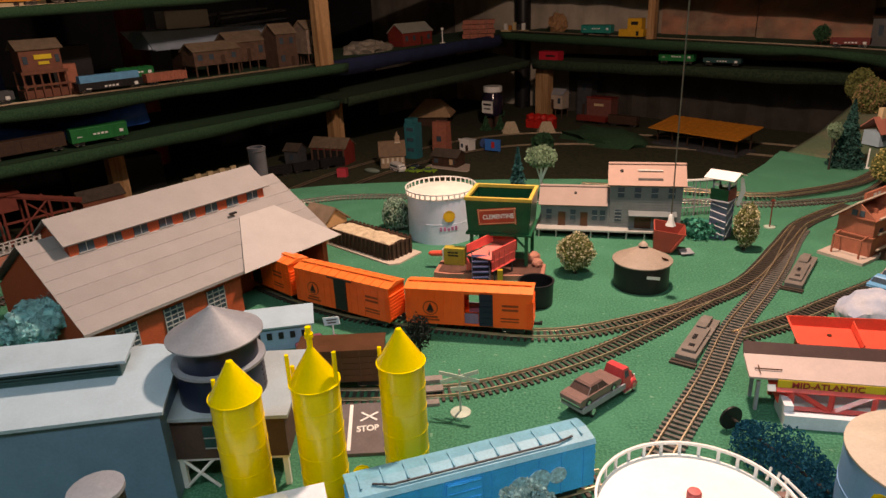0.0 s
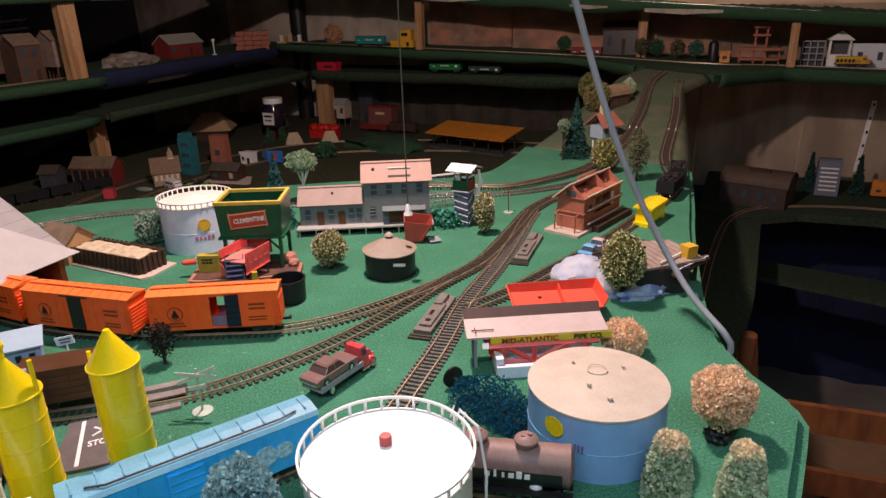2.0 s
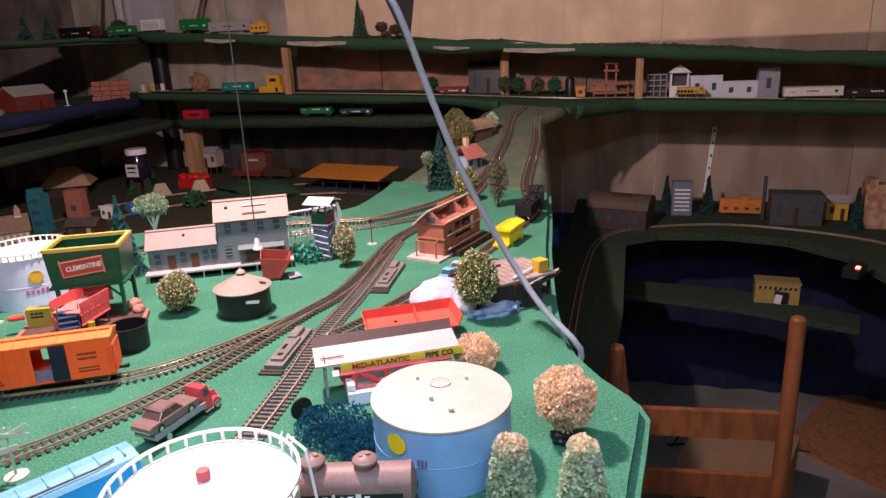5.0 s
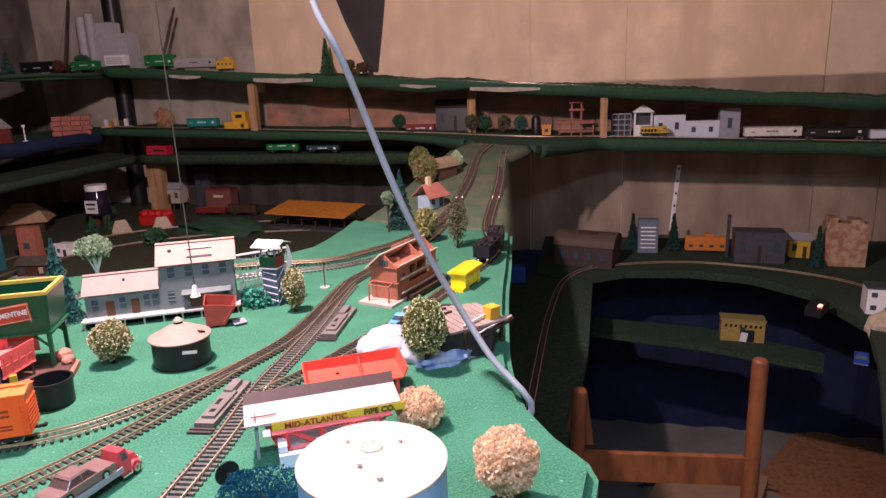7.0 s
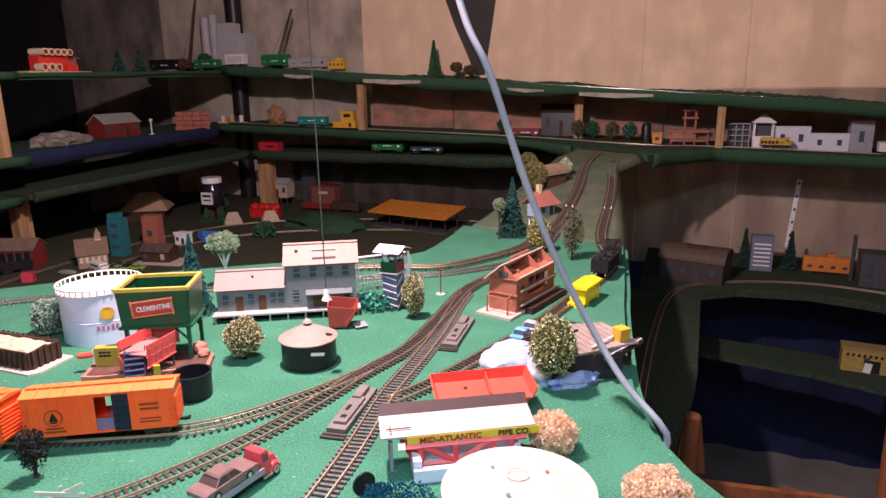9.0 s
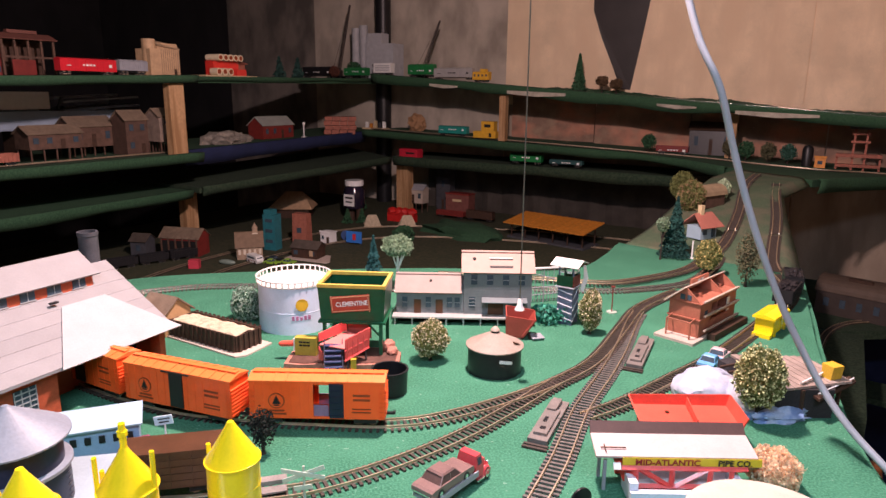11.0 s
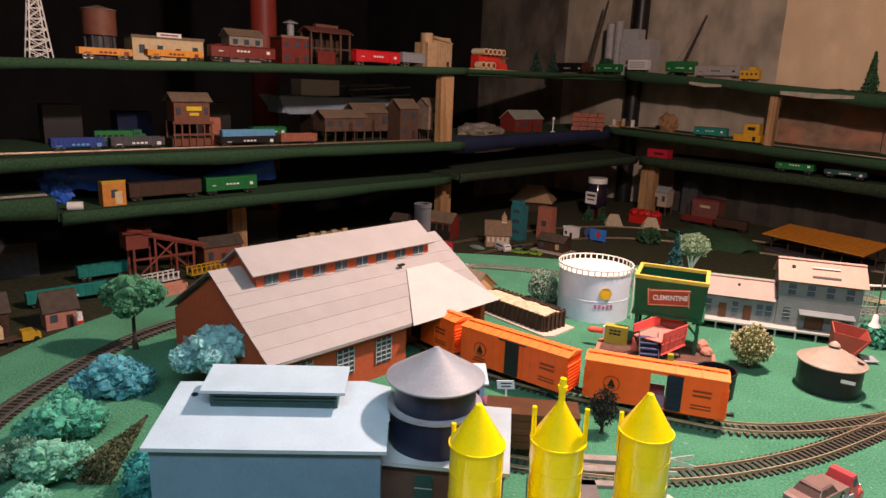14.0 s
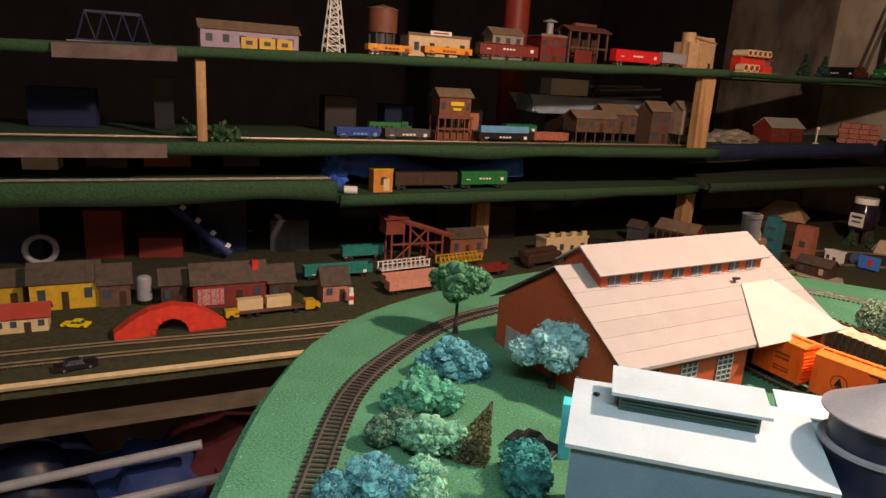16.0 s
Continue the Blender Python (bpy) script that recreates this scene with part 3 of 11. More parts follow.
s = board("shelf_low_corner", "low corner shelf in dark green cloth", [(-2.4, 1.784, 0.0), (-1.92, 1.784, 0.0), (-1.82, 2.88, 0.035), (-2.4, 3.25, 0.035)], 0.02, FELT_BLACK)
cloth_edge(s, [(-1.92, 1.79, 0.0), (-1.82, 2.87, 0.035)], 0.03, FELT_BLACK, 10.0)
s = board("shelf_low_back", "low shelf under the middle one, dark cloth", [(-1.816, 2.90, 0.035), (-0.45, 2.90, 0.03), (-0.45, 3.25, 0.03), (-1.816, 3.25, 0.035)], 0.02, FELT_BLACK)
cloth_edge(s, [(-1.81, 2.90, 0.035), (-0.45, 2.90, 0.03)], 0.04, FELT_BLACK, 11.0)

PINK_EDGE = mat("faded_pink_edge_card", (0.13, 0.090, 0.085), 0.8, 0.25, 25, 0.15)
solid("shelf_edge_strip", "faded pink card strip along a shelf edge", "strip", PINK_EDGE, slab([(-1.870, -0.24, top_left(-0.24) + 0.001), (-1.870, 0.01, top_left(0.01) + 0.001), (-1.870, 0.01, top_left(0.01) - 0.030), (-1.870, -0.24, top_left(-0.24) - 0.030)], 0.003), kind="structure", at=AB)
solid("shelf_edge_strip", "faded pink card strip along a shelf edge", "strip", PINK_EDGE, slab([(-1.868, -0.88, 0.127), (-1.868, -0.02, 0.127), (-1.868, -0.02, 0.094), (-1.868, -0.88, 0.094)], 0.003), kind="structure", at=AB)

BENCH = -0.25
s = solid("bench_left", "low village bench with olive ground and cream edge", "bench", FELT_BROWN, prism([(-2.6, -0.95), (-1.46, -0.95), (-1.45, 0.3), (-1.38, 1.0), (-1.2, 1.6), (-0.65, 2.05), (-0.35, 2.6), (-0.35, 3.25), (-2.6, 3.25)], BENCH - 0.03, BENCH), kind="structure", at=AB)
P(s, "edge_strip", CREAM, slab([(-1.459, -0.95, BENCH + 0.001), (-1.449, -0.95, BENCH - 0.003), (-1.439, 0.3, BENCH - 0.003), (-1.449, 0.3, BENCH + 0.001)], 0.007))
solid("bench_under", "lower storage board of dark stained wood", "bench", mat("dark_storage_board", (0.11, 0.085, 0.06), 0.7, 0.3, 18, 0.15), box((-1.475, -0.2, -0.36), (0.05, 1.5, 0.012)), kind="structure", at=AB)
# added sheet that stands in for the dark void under the shelves
LOWF = [(-1.79 + k * 0.036, 3.20 + 0.008 * math.sin(k * 1.7)) for k in range(41)]
solid("low_curtain", "blackish brown sheet added for the dark void behind the corner bench", "curtain", mat("shade_sheet_brown", (0.050, 0.043, 0.036), 0.9, 0.3, 14, 0.25), prism(LOWF + [(a, b + 0.005) for a, b in LOWF[::-1]], BENCH, 0.008), kind="structure", at=AB)
# bench on the side by the chair: a ring of boards round an opening
solid("bench_right", "dark green bench wrapping round an opening", "bench", FELT_BLACK,
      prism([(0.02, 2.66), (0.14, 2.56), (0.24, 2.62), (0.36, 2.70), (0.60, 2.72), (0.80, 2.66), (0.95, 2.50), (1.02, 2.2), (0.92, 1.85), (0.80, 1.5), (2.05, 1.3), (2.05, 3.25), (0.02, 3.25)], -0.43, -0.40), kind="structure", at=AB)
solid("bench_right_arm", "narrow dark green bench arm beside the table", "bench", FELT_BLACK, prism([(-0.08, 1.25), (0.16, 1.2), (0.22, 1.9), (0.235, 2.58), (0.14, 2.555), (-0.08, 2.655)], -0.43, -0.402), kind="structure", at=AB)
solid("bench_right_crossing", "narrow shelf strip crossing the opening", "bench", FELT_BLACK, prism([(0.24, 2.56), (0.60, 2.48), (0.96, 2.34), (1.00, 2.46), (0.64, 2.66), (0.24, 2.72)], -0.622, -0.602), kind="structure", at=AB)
# sheet added over the wall to keep the shaded space under the bench black
FOLDS = [(-0.50 + k * 0.06375, 3.10 + 0.012 * math.sin(k * 1.9)) for k in range(41)]
solid("bench_curtain", "black-navy sheet added for the dark space below the bench", "curtain", NAVY_CLOTH, prism(FOLDS + [(a, b + 0.005) for a, b in FOLDS[::-1]], FLOOR_Z, -0.432), kind="structure", at=AB)
for a, b in ((-2.5, -0.8), (-1.55, -0.8), (-2.5, 3.1), (-0.5, 3.1), (-1.5, 1.4)):
    solid("bench_leg", "rough timber bench leg in shade", "leg", WOOD_RAW, box((a, b, FLOOR_Z), (0.07, 0.07, BENCH - 0.03 - FLOOR_Z)), kind="structure", at=AB)
for a, b in ((0.08, 1.35), (0.08, 3.1), (1.9, 3.1), (1.0, 1.6), (1.9, 1.5)):
    solid("bench_leg", "rough timber bench leg in shade", "leg", WOOD_RAW, box((a, b, FLOOR_Z), (0.06, 0.06, -0.43 - FLOOR_Z)), kind="structure", at=AB)


def post(a, b, z0, z1, w=0.04, d=0.03):
    return solid("shelf_post", "raw pine post holding up a shelf", "post", WOOD_RAW, box((0, 0, 0), (d, w, z1 - z0)), kind="structure", bev=0.002, at=AB @ Matrix.Translation((a, b, z0)))


post(-1.915, 0.064, 0.126, top_left(0.06) - 0.022, 0.022, 0.026)
post(-1.915, 1.70, 0.128, top_left(1.7) - 0.022, 0.06, 0.03)
post(-2.14, 0.985, BENCH, -0.032, 0.05, 0.04)
post(-2.08, 1.86, BENCH, -0.02, 0.055, 0.04)
post(-1.80, 2.98, BENCH, 0.012, 0.05, 0.07)
post(-1.235, 2.93, mid_back(-1.235), top_back(-1.235) - 0.024, 0.03, 0.032)
post(0.267, 2.92, mid_back(0.267), top_back(0.267) - 0.024, 0.03, 0.028)
post(-0.282, 3.05, mid_back(-0.28), top_back(-0.28) - 0.024, 0.035, 0.035)
post(1.55, 2.92, mid_back(1.55), top_back(1.55) - 0.024, 0.03, 0.028)
MURAL = mapped("mottled_red_brown_card", "ShaderNodeTexNoise", (0.25, 0.155, 0.110), (0.52, 0.23, 0.145), (7, 7, 11), 0.8, 0.15, Scale=1.0, Detail=7.0)
worn(MURAL, (0.40, 0.29, 0.19), (0.50, 0.40, 0.30))
for a0, a1 in ((-1.325, -0.905), (-0.90, -0.475), (-0.47, 0.05), (0.055, 0.60), (0.605, 1.25)):
    z0 = mid_back((a0 + a1) / 2) - 0.004
    solid("tunnel_backdrop", "mottled red-brown painted card along the wall", "board", MURAL, box(((a0 + a1) / 2, 3.235, z0), (a1 - a0, 0.010, top_back((a0 + a1) / 2) - 0.03 - z0)), kind="structure", at=AB)

# ---- the table ----


def smooth_line(pts, step):
    """Points along a Catmull-Rom curve through pts."""
    out, n = [], len(pts)
    vs = [Vector(p) for p in pts]
    for i in range(n - 1):
        p0, p1, p2, p3 = vs[max(i - 1, 0)], vs[i], vs[i + 1], vs[min(i + 2, n - 1)]
        k = max(1, int((p2 - p1).length / step))
        for j in range(k):
            t = j / k
            out.append(0.5 * ((2 * p1) + (p2 - p0) * t + (2 * p0 - 5 * p1 + 4 * p2 - p3) * t * t + (3 * p1 - p0 - 3 * p2 + p3) * t * t * t))
    out.append(vs[-1])
    return out


rim = [(-0.44, 0.16, 0), (0.40, 0.16, 0), (0.455, 0.23, 0)]
edge_r = smooth_line([(0.445, 0.235, 0), (0.530, 0.325, 0), (0.604, 0.400, 0), (0.613, 0.425, 0), (0.612, 0.475, 0), (0.621, 0.540, 0), (0.666, 0.640, 0), (0.740, 0.765, 0), (0.815, 0.885, 0), (0.892, 1.000, 0), (1.035, 1.223, 0)], 0.04)
edge_b = smooth_line([(0.782, 1.572, 0), (0.68, 1.43, 0), (0.56, 1.33, 0), (0.30, 1.375, 0), (0.01, 1.388, 0), (-0.265, 1.362, 0), (-0.44, 1.24, 0), (-0.56, 1.07, 0), (-0.635, 0.90, 0), (-0.672, 0.75, 0), (-0.668, 0.62, 0), (-0.615, 0.47, 0), (-0.553, 0.352, 0), (-0.49, 0.24, 0), (-0.44, 0.16, 0)], 0.05)
outline = [(p[0], p[1]) for p in rim[:2]] + [(p.x, p.y) for p in edge_r] + [(p.x, p.y) for p in edge_b[:-1]]
bm = bmesh.new()
_hull(bm, [(x, y, -0.022) for x, y in outline], [(x, y, 0.0) for x, y in outline])
bmesh.ops.recalc_face_normals(bm, faces=bm.faces)
bmesh.ops.bevel(bm, geom=[e for e in bm.edges if all(abs(v.co.z) < 1e-6 for v in e.verts)], offset=0.010, segments=4, affect="EDGES", clamp_overlap=True)
me = bpy.data.meshes.new("layout_table")
bm.to_mesh(me)
bm.free()
me.materials.append(FELT)
table = tagged(new("layout_table", me), "green felt covered train table with rounded edges", "table", kind="structure")
P(table, "underframe", COCOA, prism([(-0.40, 0.22), (0.36, 0.22), (0.55, 0.45), (0.60, 0.7), (0.80, 1.05), (0.55, 1.25), (-0.20, 1.28), (-0.50, 1.0), (-0.58, 0.7), (-0.50, 0.4)], -0.12, -0.022))
for x, y in ((-0.36, 0.30), (0.34, 0.30), (0.60, 1.05), (-0.36, 1.05)):
    P(table, "leg", COCOA, box((x, y, FLOOR_Z), (0.07, 0.07, -0.12 - FLOOR_Z)))

# the ramp that climbs from the table to the middle shelf
RAMP = [((0.782, 1.572, -0.001), (1.035, 1.223, -0.001)), ((0.86, 1.645, 0.008), (1.105, 1.33, 0.008)), ((0.931, 1.709, 0.02), (1.173, 1.439, 0.02)), ((1.113, 1.914, 0.05), (1.318, 1.68, 0.05)), ((1.317, 2.115, 0.085), (1.40, 1.82, 0.085)), ((1.485, 2.235, 0.104), (1.585, 1.955, 0.098))]
bm = bmesh.new()
grid = []
for i in range(len(RAMP) - 1):
    for j in range(6 + (i == len(RAMP) - 2)):
        t = j / 6
        l = Vector(RAMP[i][0]).lerp(Vector(RAMP[i + 1][0]), t)
        r = Vector(RAMP[i][1]).lerp(Vector(RAMP[i + 1][1]), t)
        row = []
        for k in range(13):
            u = k / 12
            p = l.lerp(r, u)
            drop = 0.02 * max(0, (abs(u - 0.5) - 0.42) / 0.08) ** 2
            bumps = 0.006 * noise.noise(p * 14)
            row.append(bm.verts.new((p.x, p.y, p.z - drop + bumps * min(1, 4 * u * (1 - u)) * min(1, i + t))))
        grid.append(row)
for a, b in zip(grid, grid[1:]):
    for k in range(12):
        bm.faces.new((a[k], a[k + 1], b[k + 1], b[k]))
bmesh.ops.recalc_face_normals(bm, faces=bm.faces)
bmesh.ops.solidify(bm, geom=bm.faces[:], thickness=0.014)
me = bpy.data.meshes.new("ramp")
bm.to_mesh(me)
bm.free()
me.materials.append(FELT_RAMP)
for f in me.polygons:
    f.use_smooth = True
ramp = tagged(new("ramp", me), "green felt ramp climbing from table to shelf", "ramp", kind="structure")
P(ramp, "leg", COCOA, box((1.20, 1.68, FLOOR_Z), (0.05, 0.05, FLOOR_Z * -1 + 0.0)))


def ramp_z(x, y):
    """Height of the ramp or table under a place."""
    best = None
    for (l0, r0), (l1, r1) in zip(RAMP, RAMP[1:]):
        c0, c1 = (Vector(l0) + Vector(r0)) / 2, (Vector(l1) + Vector(r1)) / 2
        d = c1 - c0
        t = ((x - c0.x) * d.x + (y - c0.y) * d.y) / (d.x * d.x + d.y * d.y)
        if 0 <= t <= 1:
            best = c0.z + d.z * t
    return max(best or 0.0, 0.0)


# ---- track ----


def track(name, label, pts, zf=None, single=False, tie_mat=TIE, rail_mat=STEEL, spacing=0.0072, kind="structure"):
    """Two rails on a row of ties along a curve; single: every tie is its own part."""
    line = smooth_line([(*p, 0) if len(p) == 2 else p for p in pts], 0.006)
    if zf:
        line = [Vector((p.x, p.y, zf(p.x, p.y))) for p in line]
    dist = [0.0]
    for p, q in zip(line, line[1:]):
        dist.append(dist[-1] + (q - p).length)
    th = thing(name, label, "track", 0, 0, 0)
    th["kind"] = kind

    def at(s):
        i = min(max(1, int(np.searchsorted(dist, s))), len(line) - 1)
        t = (s - dist[i - 1]) / max(dist[i] - dist[i - 1], 1e-9)
        d = (line[i] - line[i - 1]).normalized()
        return line[i - 1].lerp(line[i], t), d

    for side in (-1, 1):
        bm = bmesh.new()
        prev = None
        for p, q in zip(line, line[1:] + [line[-1] * 2 - line[-2]]):
            d = (q - p).normalized()
            n = Vector((-d.y, d.x, 0)).normalized()
            c = p + n * side * 0.00825
            ring = [bm.verts.new(c + n * u + Vector((0, 0, v))) for u, v in ((-0.0011, 0.0022), (-0.0005, 0.0026), (-0.0007, 0.0040), (-0.0006, 0.0048), (0.0006, 0.0048), (0.0007, 0.0040), (0.0005, 0.0026), (0.0011, 0.0022))]
            if prev:
                for i in range(8):
                    bm.faces.new((prev[i], prev[(i + 1) % 8], ring[(i + 1) % 8], ring[i]))
            prev = ring
        bmesh.ops.recalc_face_normals(bm, faces=bm.faces)
        me = bpy.data.meshes.new("rail")
        bm.to_mesh(me)
        bm.free()
        me.materials.append(rail_mat)
        ob = new("rail", me)
        ob.parent = th
    rng = random.Random(len(pts) * 31 + int(dist[-1] * 1000))
    n = int(dist[-1] / spacing)
    if single:
        me = mesh_of("tie", [box((0, 0, 0.0), (0.0031, 0.0290, 0.0021))], bev=0.0004)
        me.materials.append(tie_mat)
        for i in range(n):
            p, d = at((i + 0.5) * spacing)
            ob = new("tie", me)
            ob.parent = th
            ob.matrix_basis = Matrix.Translation(p) @ Matrix.Rotation(math.atan2(d.y, d.x) + rng.uniform(-0.03, 0.03), 4, "Z")
    else:
        bm = bmesh.new()
        for i in range(n):
            p, d = at((i + 0.5) * spacing)
            add_shape(bm, box(tuple(p), (0.0031, 0.0290, 0.0021), math.degrees(math.atan2(d.y, d.x))))
        me = bpy.data.meshes.new("ties")
        bm.to_mesh(me)
        bm.free()
        me.materials.append(tie_mat)
        ob = new("ties", me)
        ob["kind"] = "stuff"
        ob.parent = th
    return th


# ---- chair, cable and string ----
chair = thing("chair", "stained wooden ladder-back chair standing beside the table", "chair", 0, 0, 0)
CH = [Vector((1.05, 1.005, 0)), Vector((1.345, 0.81, 0))]
for c, top in ((CH[0], -0.31), (CH[1], -0.236)):
    P(chair, "back_post", WOOD_CHAIR, ("rod", (c.x, c.y, FLOOR_Z), (c.x, c.y, -0.50), 0.0165, 14), ("blob", (c.x, c.y, -0.50), 0.0165, (1, 1, 1), 0, 1, 2), ("rod", (c.x, c.y, -0.50), (c.x + 0.022, c.y + 0.018, top), 0.0160, 14), ("blob", (c.x + 0.022, c.y + 0.018, top), 0.0160, (1, 1, 0.6), 0, 1, 2), smooth=True)
P(chair, "post_paddle", WOOD_CHAIR, slab([(CH[0].x - 0.006, CH[0].y + 0.030, -0.43), (CH[0].x + 0.044, CH[0].y - 0.004, -0.43), (CH[0].x + 0.036, CH[0].y + 0.008, -0.325), (CH[0].x + 0.010, CH[0].y + 0.026, -0.318)], 0.016), bev=0.003)
for z, h in ((-0.501, 0.064), (-0.650, 0.060), (-0.795, 0.060)):
    P(chair, "slat", WOOD_CHAIR, slab([(CH[0].x, CH[0].y, z), (CH[1].x, CH[1].y, z), (CH[1].x, CH[1].y, z + h), (CH[0].x, CH[0].y, z + h)], 0.014), bev=0.004)
off = Vector((-0.28, -0.235, 0))
P(chair, "seat", WOOD_CHAIR, prism([(CH[0].x, CH[0].y), (CH[1].x, CH[1].y), (CH[1].x + off.x, CH[1].y + off.y), (CH[0].x + off.x, CH[0].y + off.y)], -0.86, -0.835), bev=0.004)
for c in CH:
    P(chair, "front_leg", WOOD_CHAIR, rod((c.x + off.x, c.y + off.y, FLOOR_Z), (c.x + off.x, c.y + off.y, -0.85), 0.019, 12), smooth=True)


def cord(name, label, category, pts, r, mt, step=0.02):
    line = smooth_line(pts, step)
    curve = bpy.data.curves.new(name, "CURVE")
    curve.dimensions, curve.bevel_depth, curve.bevel_resolution = "3D", r, 3
    sp = curve.splines.new("POLY")
    sp.points.add(len(line) - 1)
    for pt, v in zip(sp.points, line):
        pt.co = (*v, 1)
    curve.materials.append(mt)
    return tagged(new(name, curve), label, category)


cord("hanging_cable", "grey flat cable hanging from ceiling over table edge", "cable", [(0.50, 0.92, CEIL_Z), (0.475, 0.86, 0.80), (0.462, 0.765, 0.55), (0.472, 0.712, 0.42), (0.490, 0.686, 0.36), (0.513, 0.688, 0.30), (0.532, 0.680, 0.24), (0.552, 0.667, 0.18), (0.579, 0.657, 0.12), (0.604, 0.630, 0.06), (0.611, 0.590, 0.030), (0.624, 0.553, 0.006), (0.6305, 0.546, -0.006), (0.6290, 0.546, -0.026), (0.612, 0.555, -0.06), (0.595, 0.57, -0.110)], 0.0038, CABLE, 0.01)
cord("bell_string", "thin pale string hanging from the ceiling", "string", [(0.325, 0.812, CEIL_Z), (0.328, 0.812, 0.6), (0.330, 0.812, 0.106)], 0.0008, TWINE)
solid("string_bell", "small white plastic bell on a string", "bell", WHITE, lathe((0.330, 0.812, 0.092), [(0.0062, 0), (0.0055, 0.002), (0.0034, 0.006), (0.0030, 0.012), (0.0012, 0.0145)], 16), smooth=True)
cord("floor_wires", "tangled black wires lying near the chair", "wires", [(1.05, 0.80, -0.62), (1.16, 0.92, -0.66), (1.25, 0.88, -0.70), (1.30, 0.98, -0.74), (1.38, 0.95, -0.80), (1.42, 1.02, -1.0), (1.46, 1.05, FLOOR_Z + 0.004)], 0.004, BLACK)


# ---- rolling stock ----


def bogie(parent, x, z=0.0, mt=BLACK, wheels=True, name="bogie"):
    b = P(parent, name, mt, box((x, 0, z + 0.0062), (0.022, 0.024, 0.0022)), box((x, 0.0115, z + 0.0035), (0.024, 0.0022, 0.0045)), box((x, -0.0115, z + 0.0035), (0.024, 0.0022, 0.0045)), box((x, 0, z + 0.008), (0.008, 0.008, 0.004)))
    if wheels:
        for dx in (-0.0075, 0.0075):
            P(b, "wheelset", STEEL_BRIGHT, rod((x + dx, -0.0095, z + 0.0055), (x + dx, -0.0075, z + 0.0055), 0.0055, 14), rod((x + dx, 0.0075, z + 0.0055), (x + dx, 0.0095, z + 0.0055), 0.0055, 14), rod((x + dx, -0.0075, z + 0.0055), (x + dx, 0.0075, z + 0.0055), 0.0012, 8))
    return b


